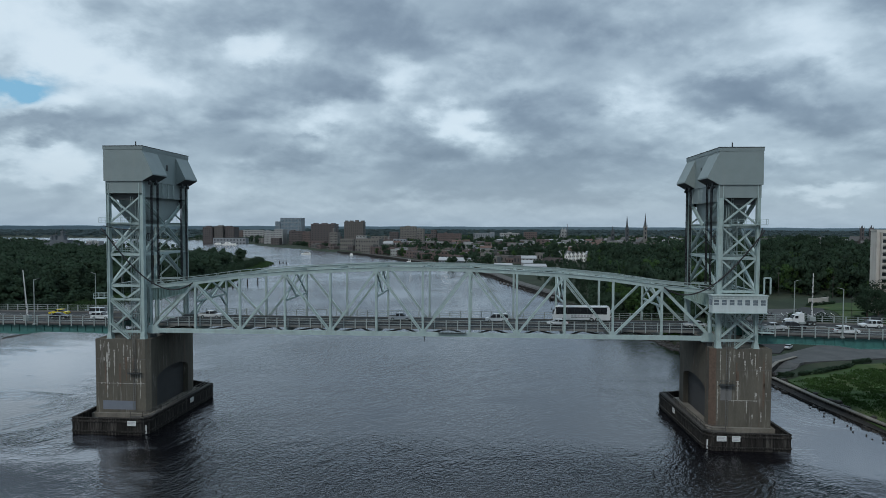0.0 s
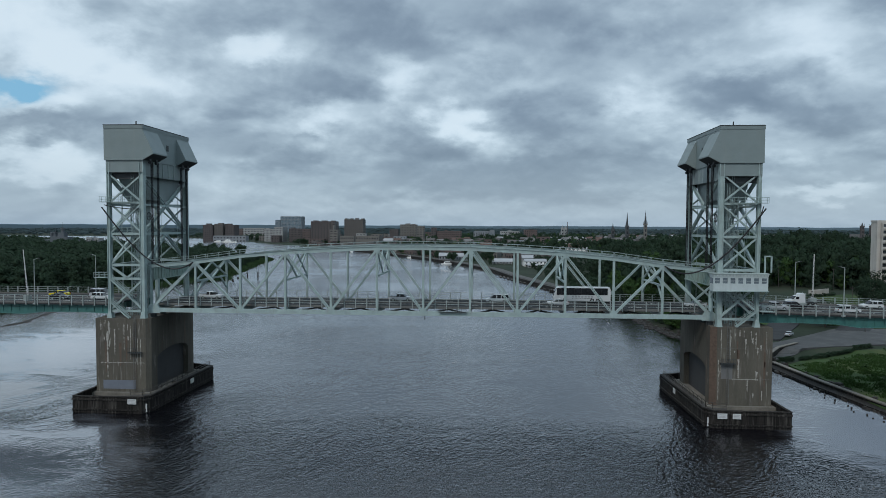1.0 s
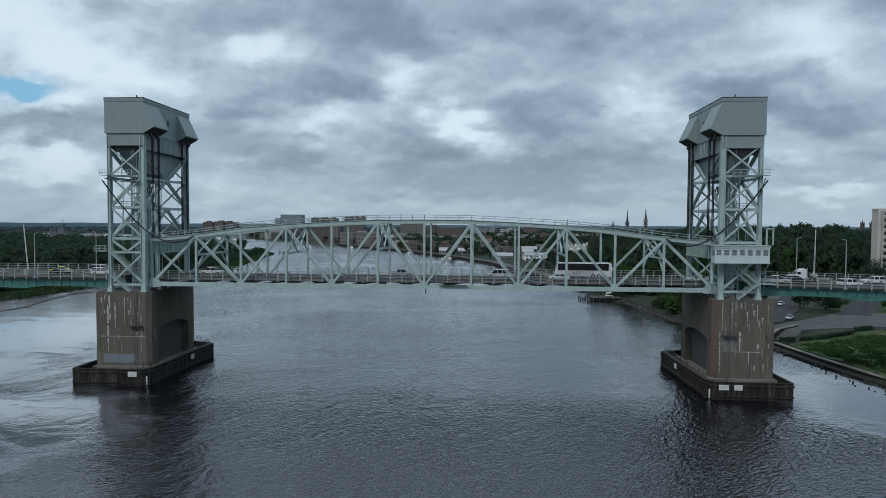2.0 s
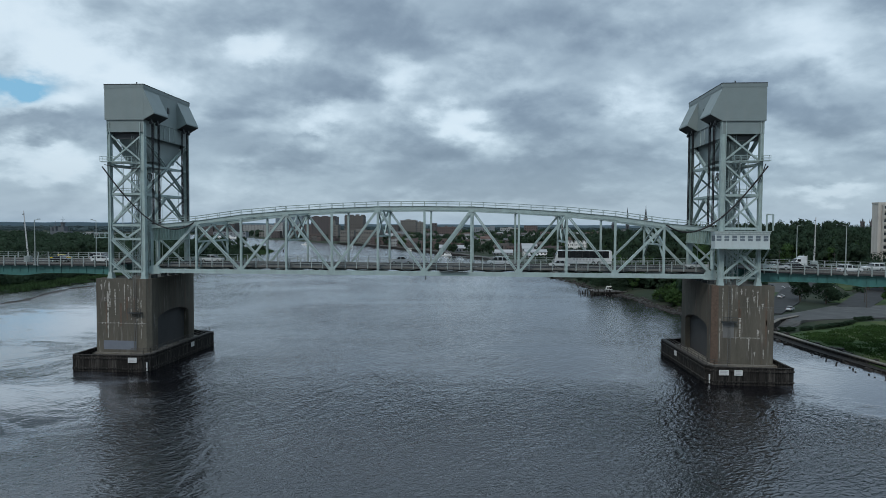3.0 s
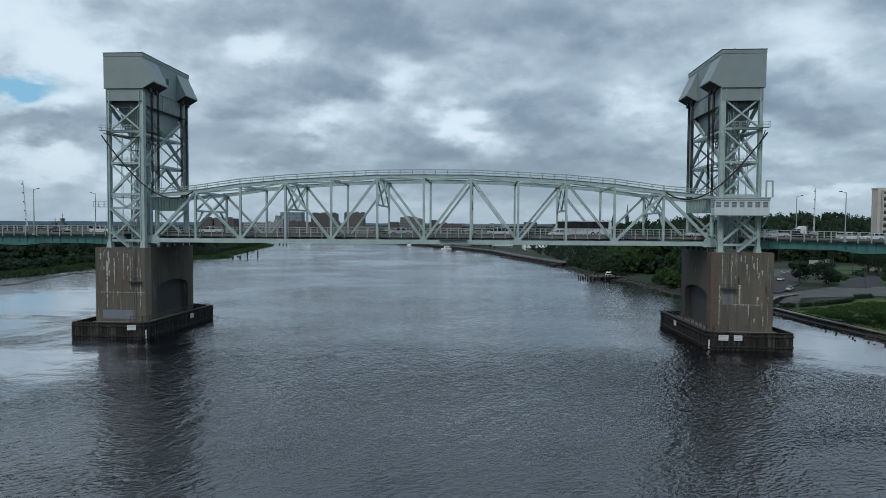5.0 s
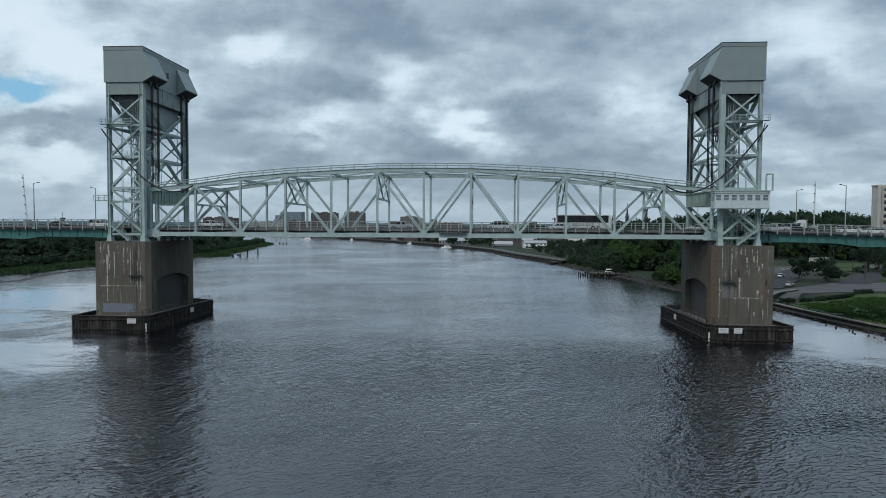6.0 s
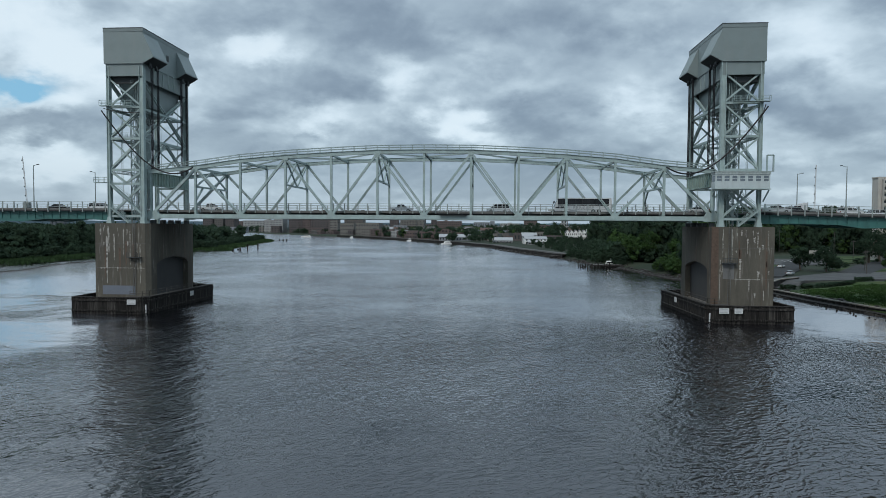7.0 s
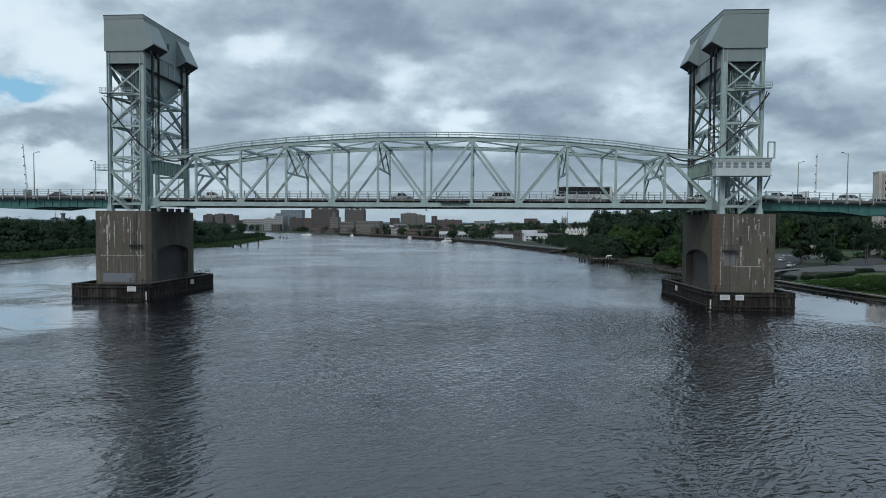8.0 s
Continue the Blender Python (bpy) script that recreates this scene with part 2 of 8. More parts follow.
def lime_weathered(m, colour, stretch, lo, hi, amount):
    """Adds pale, ragged lime runs, bunched in patches, to a material."""
    nt = m.node_tree
    b = nt.nodes["Principled BSDF"]
    old = b.inputs["Base Color"].links[0].from_socket
    geo = nt.nodes.new("ShaderNodeNewGeometry")
    fac = None
    for sc, st, d, f0, f1 in ((1.0, stretch, 8, lo, hi), (0.16, (1, 1, 0.6), 4, 0.42, 0.60)):
        mp, n, r = nt.nodes.new("ShaderNodeMapping"), nt.nodes.new("ShaderNodeTexNoise"), nt.nodes.new("ShaderNodeMapRange")
        mp.inputs["Scale"].default_value = st
        n.inputs["Scale"].default_value, n.inputs["Detail"].default_value, n.inputs["Roughness"].default_value = sc, d, 0.62
        r.inputs["From Min"].default_value, r.inputs["From Max"].default_value = f0, f1
        nt.links.new(geo.outputs["Position"], mp.inputs[0])
        nt.links.new(mp.outputs[0], n.inputs["Vector"])
        nt.links.new(n.outputs["Fac"], r.inputs["Value"])
        if fac is None:
            fac = r.outputs[0]
        else:
            mul = nt.nodes.new("ShaderNodeMath")
            mul.operation = "MULTIPLY"
            nt.links.new(fac, mul.inputs[0])
            nt.links.new(r.outputs[0], mul.inputs[1])
            fac = mul.outputs[0]
    k = nt.nodes.new("ShaderNodeMath")
    k.operation = "MULTIPLY"
    nt.links.new(fac, k.inputs[0])
    k.inputs[1].default_value = amount
    mx = nt.nodes.new("ShaderNodeMixRGB")
    nt.links.new(k.outputs[0], mx.inputs[0])
    nt.links.new(old, mx.inputs[1])
    mx.inputs[2].default_value = (*colour, 1)
    nt.links.new(mx.outputs[0], b.inputs["Base Color"])


lime_weathered(CONC, (0.34, 0.33, 0.30), (1.9, 1.9, 0.16), 0.56, 0.70, 0.7)
lime_weathered(CONC, (0.10, 0.055, 0.035), (0.9, 0.9, 0.05), 0.56, 0.68, 0.6)
CONC2 = material("weathered_concrete", (0.135, 0.124, 0.106), 0.85, 0.0, 0.45, 0.4, 5, 0.2, stain=(0.08, 0.075, 0.065), stain_amount=0.6, stain_scale=(0.5, 0.5, 0.08))
LIME = material("lime_streak", (0.30, 0.29, 0.265), 0.85, 0.0, 0.35, 2, 12, 0.2)
RUST = material("rust_streak", (0.085, 0.058, 0.043), 0.85, 0.0, 0.4, 2, 12, 0.2)
RECESSGREY = material("slate_grey_recess", (0.040, 0.041, 0.043), 0.8, 0.0, 0.15, 0.4, 5, 0.1, stain=(0.055, 0.052, 0.048), stain_amount=0.4, stain_scale=(0.6, 0.6, 0.05))
STEELDOOR = material("grey_access_panel", (0.12, 0.12, 0.12), 0.7, 0.0, 0.15, 1, 10, 0.1)
CURB = material("stained_curb", (0.11, 0.11, 0.105), 0.85, 0.0, 0.3, 0.5, 6, 0.2)
CABWHITE = material("cabin_paint", (0.40, 0.455, 0.46), 0.5, 0.0, 0.08, 0.8, 8, 0.03, stain=(0.25, 0.25, 0.23), stain_amount=0.25, stain_scale=(0.6, 0.6, 0.1))
FADED = material("faded_blue_patch", (0.125, 0.14, 0.17), 0.8, 0.0, 0.12, 1, 10, 0.1)
TIMBER = material("wet_timber", (0.014, 0.0125, 0.0115), 0.8, 0.0, 0.5, 0.8, 6, 0.3, stretch=(1, 1, 0.2), stain=(0.12, 0.112, 0.10), stain_amount=0.6, stain_scale=(1.6, 1.6, 0.10), island=0.5, spec=0.2)
TIMBER2 = material("grey_timber", (0.05, 0.046, 0.042), 0.8, 0.0, 0.35, 1, 8, 0.2, per_object=0.3)
WHITE = material("white_paint", (0.70, 0.70, 0.68), 0.5, 0.0, 0.08, 0.8, 8, 0.03, stain=(0.35, 0.34, 0.32), stain_amount=0.25, stain_scale=(0.6, 0.6, 0.1))
SIGNWHITE = material("sign_white", (0.46, 0.47, 0.47), 0.6, 0.0, 0.08, 2, 20, 0.0)
SIGNGREY = material("sign_grey", (0.30, 0.31, 0.32), 0.6, 0.0, 0.08, 2, 20, 0.0)
BLACK = material("black_rubber", (0.015, 0.015, 0.016), 0.7, 0.0, 0.2, 4, 30, 0.05)
GLASS = material("dark_glass", (0.008, 0.009, 0.011), 0.12, 0.0, 0.2, 1, 4, 0.0, spec=0.35)
# cabin panes: the pale sky they mirror is put into the base colour
CABGLASS = material("skylit_cabin_glass", (0.13, 0.16, 0.185), 0.12, 0.0, 0.3, 0.7, 4, 0.0, spec=0.7)
GRASS = material("mown_grass", (0.028, 0.052, 0.017), 0.95, 0.0, 0.5, 0.12, 2.5, 0.4, stain=(0.10, 0.10, 0.04), stain_amount=0.5, stain_scale=(0.05, 0.05, 0.05), spec=0.2)
LAND = material("ground_cover", (0.018, 0.027, 0.016), 0.95, 0.0, 0.5, 0.03, 0.5, 0.5, stain=(0.045, 0.045, 0.03), stain_amount=0.6, stain_scale=(0.02, 0.02, 0.02), spec=0.2)
# far leaves paled towards blue, so their colour carries the haze
LEAFFAR = material("hazed_far_leaves", (0.030, 0.050, 0.054), 0.9, 0.0, 0.3, 0.01, 0.1, 0.0, spec=0.2, island=0.1)
LEAF = material("leaves", (0.026, 0.046, 0.028), 0.8, 0.0, 0.6, 0.075, 4.0, 0.0, spec=0.1, island=0.12)
LEAF2 = material("bright_leaves", (0.034, 0.068, 0.02), 0.8, 0.0, 0.45, 0.11, 4.0, 0.0, spec=0.15, island=0.2)
LEAF3 = material("marsh_grass", (0.036, 0.066, 0.026), 0.85, 0.0, 0.4, 0.1, 1.0, 0.0, spec=0.2, island=0.5)


def let_light_through(m, share):
    """Thin leaves pass on part of the light that falls on them."""
    nt = m.node_tree
    b, out = nt.nodes["Principled BSDF"], nt.nodes["Material Output"]
    tr, mix = nt.nodes.new("ShaderNodeBsdfTranslucent"), nt.nodes.new("ShaderNodeMixShader")
    mix.inputs[0].default_value = share
    nt.links.new(b.inputs["Base Color"].links[0].from_socket, tr.inputs["Color"])
    nt.links.new(b.outputs[0], mix.inputs[1])
    nt.links.new(tr.outputs[0], mix.inputs[2])
    nt.links.new(mix.outputs[0], out.inputs["Surface"])


for leafy in (LEAF, LEAF2, LEAF3):
    let_light_through(leafy, 0.4)
BARK = material("bark", (0.07, 0.055, 0.042), 0.9, 0.0, 0.3, 2, 10, 0.3)
ROCK = material("bank_rock", (0.022, 0.020, 0.018), 0.9, 0.0, 0.4, 0.5, 4, 0.3, island=0.4)


def water_material():
    m = bpy.data.materials.new("river_water")
    m.use_nodes = True
    nt = m.node_tree
    b = nt.nodes["Principled BSDF"]
    L = nt.links.new
    b.inputs["Base Color"].default_value = (0.010, 0.012, 0.020, 1)
    b.inputs["Roughness"].default_value = 0.08
    b.inputs["IOR"].default_value = 1.45
    b.inputs["Specular Tint"].default_value = (0.975, 0.945, 1.0, 1)
    geo = nt.nodes.new("ShaderNodeNewGeometry")

    def wave(scale, stretch, rot, detail, rough, dist):
        mp = nt.nodes.new("ShaderNodeMapping")
        mp.vector_type = "TEXTURE"   # turned first, then drawn out along the crest
        mp.inputs["Scale"].default_value = (1 / stretch[0], 1 / stretch[1], 1)
        mp.inputs["Rotation"].default_value = (0, 0, radians(rot))
        L(geo.outputs["Position"], mp.inputs[0])
        n = nt.nodes.new("ShaderNodeTexNoise")
        for k, v in (("Scale", scale), ("Detail", detail), ("Roughness", rough), ("Distortion", dist)):
            n.inputs[k].default_value = v
        L(mp.outputs[0], n.inputs["Vector"])
        return n.outputs["Fac"]

    def math_node(op, a, c):
        n = nt.nodes.new("ShaderNodeMath")
        n.operation = op
        for i, v in enumerate((a, c)):
            if isinstance(v, (int, float)):
                n.inputs[i].default_value = v
            else:
                L(v, n.inputs[i])
        return n.outputs[0]

    def ridge(v):
        n = nt.nodes.new("ShaderNodeMath")
        n.operation = "ABSOLUTE"
        L(math_node("SUBTRACT", v, 0.5), n.inputs[0])
        return math_node("SUBTRACT", 0.5, n.outputs[0])

    broad = ridge(wave(0.20, (0.45, 1.0, 1), 72, 3, 0.5, 0.5))
    swell = wave(0.16, (0.5, 1.0, 1), 40, 2, 0.5, 0.4)
    chop = ridge(wave(0.8, (0.42, 1.0, 1), 58, 2, 0.45, 0.5))
    cross = wave(2.0, (0.5, 1.0, 1), 28, 2, 0.45, 0.5)
    ripple = wave(4.2, (0.6, 1.0, 1), 62, 2, 0.55, 0.3)
    gust = wave(0.020, (0.6, 1.0, 1), 10, 4, 0.55, 0.8)
    gust_r = nt.nodes.new("ShaderNodeMapRange")
    gust_r.inputs["From Min"].default_value, gust_r.inputs["From Max"].default_value = 0.36, 0.62
    gust_r.inputs["To Min"].default_value, gust_r.inputs["To Max"].default_value = 0.4, 1.5
    L(gust, gust_r.inputs["Value"])
    summed = math_node("ADD", math_node("ADD", math_node("MULTIPLY", chop, 0.95), math_node("MULTIPLY", cross, 0.6)), math_node("ADD", math_node("MULTIPLY", ripple, 0.1), math_node("ADD", math_node("MULTIPLY", broad, 2.1), math_node("MULTIPLY", swell, 0.6))))
    summed = math_node("SUBTRACT", summed, 1.6)
    # smoother slicks trail downstream of the west pier and along the west shore
    pos = nt.nodes.new("ShaderNodeSeparateXYZ")
    L(geo.outputs["Position"], pos.inputs[0])
    west = nt.nodes.new("ShaderNodeMapRange")
    west.inputs["From Min"].default_value, west.inputs["From Max"].default_value = -38.0, -85.0
    L(pos.outputs[0], west.inputs["Value"])
    slick = nt.nodes.new("ShaderNodeMapRange")
    slick.inputs["From Min"].default_value, slick.inputs["From Max"].default_value = 0.44, 0.56
    L(wave(0.045, (1.0, 0.35, 1), -24, 4, 0.6, 1.2), slick.inputs["Value"])
    below = nt.nodes.new("ShaderNodeMapRange")
    below.inputs["From Min"].default_value, below.inputs["From Max"].default_value = 70.0, 10.0
    L(pos.outputs[1], below.inputs["Value"])
    streak = math_node("MULTIPLY", math_node("MULTIPLY", west.outputs[0], below.outputs[0]), slick.outputs[0])
    slick_glare = None
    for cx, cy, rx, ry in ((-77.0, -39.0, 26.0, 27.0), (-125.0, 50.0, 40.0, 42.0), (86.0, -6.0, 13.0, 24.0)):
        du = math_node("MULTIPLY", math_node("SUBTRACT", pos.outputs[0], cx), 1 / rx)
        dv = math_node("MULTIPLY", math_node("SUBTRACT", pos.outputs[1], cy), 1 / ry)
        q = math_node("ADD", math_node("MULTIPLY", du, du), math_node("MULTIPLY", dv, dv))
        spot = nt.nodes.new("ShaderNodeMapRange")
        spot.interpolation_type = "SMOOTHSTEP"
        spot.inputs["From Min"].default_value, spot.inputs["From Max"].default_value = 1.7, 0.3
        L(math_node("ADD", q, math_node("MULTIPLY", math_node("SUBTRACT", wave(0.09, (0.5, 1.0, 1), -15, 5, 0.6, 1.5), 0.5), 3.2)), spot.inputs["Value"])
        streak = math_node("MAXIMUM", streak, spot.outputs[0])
        slick_glare = spot.outputs[0] if slick_glare is None else math_node("MAXIMUM", slick_glare, spot.outputs[0])
    calm = math_node("SUBTRACT", 1.0, math_node("MULTIPLY", streak, 0.93))
    glare_mix = nt.nodes.new("ShaderNodeMixRGB")
    L(slick_glare, glare_mix.inputs[0])   # bright sky mirrored in the slicks, put into the base colour
    glare_mix.inputs[1].default_value = (0.002, 0.0022, 0.0035, 1)
    glare_mix.inputs[2].default_value = (0.100, 0.110, 0.122, 1)
    L(glare_mix.outputs[0], b.inputs["Base Color"])
    flatten = nt.nodes.new("ShaderNodeMapRange")
    flatten.inputs["From Min"].default_value, flatten.inputs["From Max"].default_value = -40.0, 110.0
    flatten.inputs["To Min"].default_value, flatten.inputs["To Max"].default_value = 1.2, 0.75
    L(pos.outputs[1], flatten.inputs["Value"])
    # wind-roughened reach upstream of the bridge
    upstream = nt.nodes.new("ShaderNodeMapRange")
    upstream.inputs["From Min"].default_value, upstream.inputs["From Max"].default_value = -60.0, 200.0
    upstream.inputs["To Min"].default_value, upstream.inputs["To Max"].default_value = 0.05, 0.13
    L(pos.outputs[1], upstream.inputs["Value"])
    L(math_node("MULTIPLY", upstream.outputs[0], calm), b.inputs["Roughness"])
    height = math_node("MULTIPLY", summed, math_node("MULTIPLY", math_node("MULTIPLY", gust_r.outputs[0], flatten.outputs[0]), calm))
    # wind from downstream: upstream of the bridge the waves lean over and show their broad faces
    off = math_node("ADD", pos.outputs[1], 40.0)
    root = math_node("POWER", math_node("ADD", math_node("MULTIPLY", off, off), 2500.0), 0.5)
    height = math_node("ADD", height, math_node("MULTIPLY", math_node("ADD", off, root), 0.10))
    bp = nt.nodes.new("ShaderNodeBump")
    bp.inputs["Strength"].default_value, bp.inputs["Distance"].default_value = 1.0, 0.25
    L(height, bp.inputs["Height"])
    L(bp.outputs[0], b.inputs["Normal"])
    # a smoother film over the waves gives the silvery sheen at low angles
    b.inputs["Coat Weight"].default_value, b.inputs["Coat Roughness"].default_value, b.inputs["Coat IOR"].default_value = 0.78, 0.08, 1.46
    b.inputs["Coat Tint"].default_value = (0.985, 0.975, 1.0, 1)
    film = nt.nodes.new("ShaderNodeBump")
    film.inputs["Strength"].default_value, film.inputs["Distance"].default_value = 0.8, 0.22
    L(height, film.inputs["Height"])
    L(film.outputs[0], b.inputs["Coat Normal"])
    return m


WATER = water_material()


# ---------------------------------------------------------------- mesh helpers
def part(name, bm, mat, parent=None, label="", smooth=False):
    """One mesh object from a bmesh, under a thing or a part."""
    bmesh.ops.recalc_face_normals(bm, faces=bm.faces[:])
    me = bpy.data.meshes.new(name)
    bm.to_mesh(me)
    bm.free()
    if smooth:
        me.shade_smooth()
    me.materials.append(mat)
    ob = new(name, me)
    ob.parent = parent
    return tagged(ob, label)


def piece(name, src, loc, parent=None, rot=(0, 0, 0), scale=(1, 1, 1)):
    """Another object on the mesh of src."""
    ob = new(name, src.data if hasattr(src, "data") else src)
    ob.matrix_basis = Matrix.LocRotScale(Vector(loc), Euler(rot), Vector(scale))
    ob.parent = parent
    return ob


def thing(name, label, category, loc=(0, 0, 0), group="", kind=""):
    return_ob = new(name)
    return_ob.location = loc
    return_ob.empty_display_size = 0.2
    return tagged(return_ob, label, category, group, kind)


def add_box(bm, lo, hi):
    vs = [bm.verts.new((x, y, z)) for z in (lo[2], hi[2]) for y in (lo[1], hi[1]) for x in (lo[0], hi[0])]
    for f in ((0, 1, 3, 2), (4, 6, 7, 5), (0, 4, 5, 1), (2, 3, 7, 6), (0, 2, 6, 4), (1, 5, 7, 3)):
        bm.faces.new([vs[i] for i in f])
    return vs


def boxes(*pairs):
    bm = bmesh.new()
    for lo, hi in pairs:
        add_box(bm, lo, hi)
    return bm


def prism(bm, ring_a, ring_b):
    """A closed solid between two rings of equal count."""
    va, vb = [bm.verts.new(p) for p in ring_a], [bm.verts.new(p) for p in ring_b]
    n = len(va)
    bm.faces.new(va)
    bm.faces.new(vb[::-1])
    for i in range(n):
        bm.faces.new((va[i], vb[i], vb[(i + 1) % n], va[(i + 1) % n]))


def axes_for(a, b, side):
    t = (b - a).normalized()
    s = Vector(side)
    s = (s - t * s.dot(t))
    if s.length < 1e-4:
        s = t.orthogonal()
    s.normalize()
    return t, s, t.cross(s)


def add_bar(bm, a, b, w, h, side=(0, 1, 0)):
    """A solid bar from a to b: w along side, h across."""
    a, b = Vector(a), Vector(b)
    t, s, u = axes_for(a, b, side)
    rings = [[p + s * (w / 2 * i) + u * (h / 2 * j) for i, j in ((-1, -1), (1, -1), (1, 1), (-1, 1))] for p in (a, b)]
    prism(bm, *rings)


def add_h(bm, a, b, w, h, side=(0, 1, 0), tf=0.07):
    """An H section: flanges h wide at both ends of the side direction, a web between."""
    a, b = Vector(a), Vector(b)
    t, s, u = axes_for(a, b, side)
    for o in (-1, 1):
        d = s * (o * (w / 2 - tf / 2))
        add_bar(bm, a + d, b + d, tf, h, side)
    add_bar(bm, a, b, w - 2 * tf, tf, side)


def add_laced(bm, a, b, w, h, side=(0, 1, 0), step=0.9):
    """Two channels joined by zigzag lacing bars on both faces."""
    a, b = Vector(a), Vector(b)
    t, s, u = axes_for(a, b, side)
    for o in (-1, 1):
        d = u * (o * (h / 2 - 0.07))
        add_bar(bm, a + d, b + d, w, 0.14, s)
    n = max(2, int((b - a).length / step))
    for o in (-1, 1):
        for i in range(n):
            p, q = a.lerp(b, i / n), a.lerp(b, (i + 1) / n)
            k = 1 if i % 2 else -1
            add_bar(bm, p + s * (o * w / 2) + u * (k * h / 2 * 0.8), q + s * (o * w / 2) - u * (k * h / 2 * 0.8), 0.03, 0.1, s)


def add_close_laced(bm, a, b, w, h, side=(0, 1, 0)):
    """Two broad channels with short lacing bars in the slot between them."""
    a, b = Vector(a), Vector(b)
    t, s, u = axes_for(a, b, side)
    for o in (-1, 1):
        add_bar(bm, a + u * (o * h * 0.33), b + u * (o * h * 0.33), w, h * 0.34, s)
    n = max(2, int((b - a).length / 0.55))
    for i in range(n):
        p, q = a.lerp(b, (i + 0.1) / n), a.lerp(b, (i + 0.6) / n)
        k = 1 if i % 2 else -1
        add_bar(bm, p + u * (k * h * 0.18), q - u * (k * h * 0.18), w * 0.9, 0.12, s)


def add_tube(bm, a, b, r, sides=8, r2=None):
    a, b = Vector(a), Vector(b)
    t, s, u = axes_for(a, b, (0.3, 0.9, 0.2))
    r2 = r if r2 is None else r2
    rings = [[p + s * (rr * math.cos(2 * math.pi * i / sides)) + u * (rr * math.sin(2 * math.pi * i / sides)) for i in range(sides)] for p, rr in ((a, r), (b, r2))]
    prism(bm, *rings)


def bar_part(name, a, b, w, h, mat, parent, side=(0, 1, 0), style=add_bar, label=""):
    bm = bmesh.new()
    style(bm, a, b, w, h, side)
    return part(name, bm, mat, parent, label)


def curve_tube(name, pts, r, mat, parent=None, sides=6):
    bm = bmesh.new()
    pts = [Vector(p) for p in pts]
    rings = []
    for i, p in enumerate(pts):
        t = (pts[min(i + 1, len(pts) - 1)] - pts[max(i - 1, 0)]).normalized()
        s = t.cross(Vector((0.2, 0.9, 0.1))).normalized()
        u = t.cross(s)
        rings.append([bm.verts.new(p + s * (r * math.cos(2 * math.pi * k / sides)) + u * (r * math.sin(2 * math.pi * k / sides))) for k in range(sides)])
    for a, b in zip(rings, rings[1:]):
        for k in range(sides):
            bm.faces.new((a[k], a[(k + 1) % sides], b[(k + 1) % sides], b[k]))
    bm.faces.new(rings[0])
    bm.faces.new(rings[-1][::-1])
    return part(name, bm, mat, parent, smooth=True)

# ---------------------------------------------------------------- the lift span
PANEL_LEN, HALF, FAR_Y = 10.363, 62.18, 17.2
NODE_X = [-HALF + PANEL_LEN * k for k in range(13)]
Z_BOT, Z_ROAD = 21.1, 22.4
Z_TOP = {0: 31.1, 1: 32.05, 2: 33.5, 3: 34.4, 4: 35.0, 5: 35.45, 6: 35.55, 7: 35.45, 8: 35.0, 9: 34.4, 10: 33.5, 11: 32.05, 12: 31.1}


def railing_run(parent, a, b, spacing, heights, post_size, mat, rail=0.07, base=0.0, top=None):
    """Posts and rails from a to b, each post and rail a part."""
    a, b = Vector(a), Vector(b)
    n = max(1, round((b - a).length / spacing))
    top = heights[-1] + 0.06 if top is None else top
    bm = boxes(((-post_size[0] / 2, -post_size[1] / 2, base), (post_size[0] / 2, post_size[1] / 2, top)))
    first = part("rail_post", bm, mat, parent)
    first.location = a
    for i in range(1, n + 1):
        piece("rail_post", first.data, a.lerp(b, i / n), parent)
    for h in heights:
        bar_part("rail", a + Vector((0, 0, h)), b + Vector((0, 0, h)), rail, rail, mat, parent)


def gusset(parent, x, y, z, w, h, t=0.62):
    bm = bmesh.new()
    ring = [(-w, -h * 0.7), (w, -h * 0.7), (w, 0), (w * 0.55, h), (-w * 0.55, h), (-w, 0)]
    prism(bm, [(x + p, y - t / 2, z + q) for p, q in ring], [(x + p, y + t / 2, z + q) for p, q in ring])
    part("gusset_plate", bm, STEEL, parent)


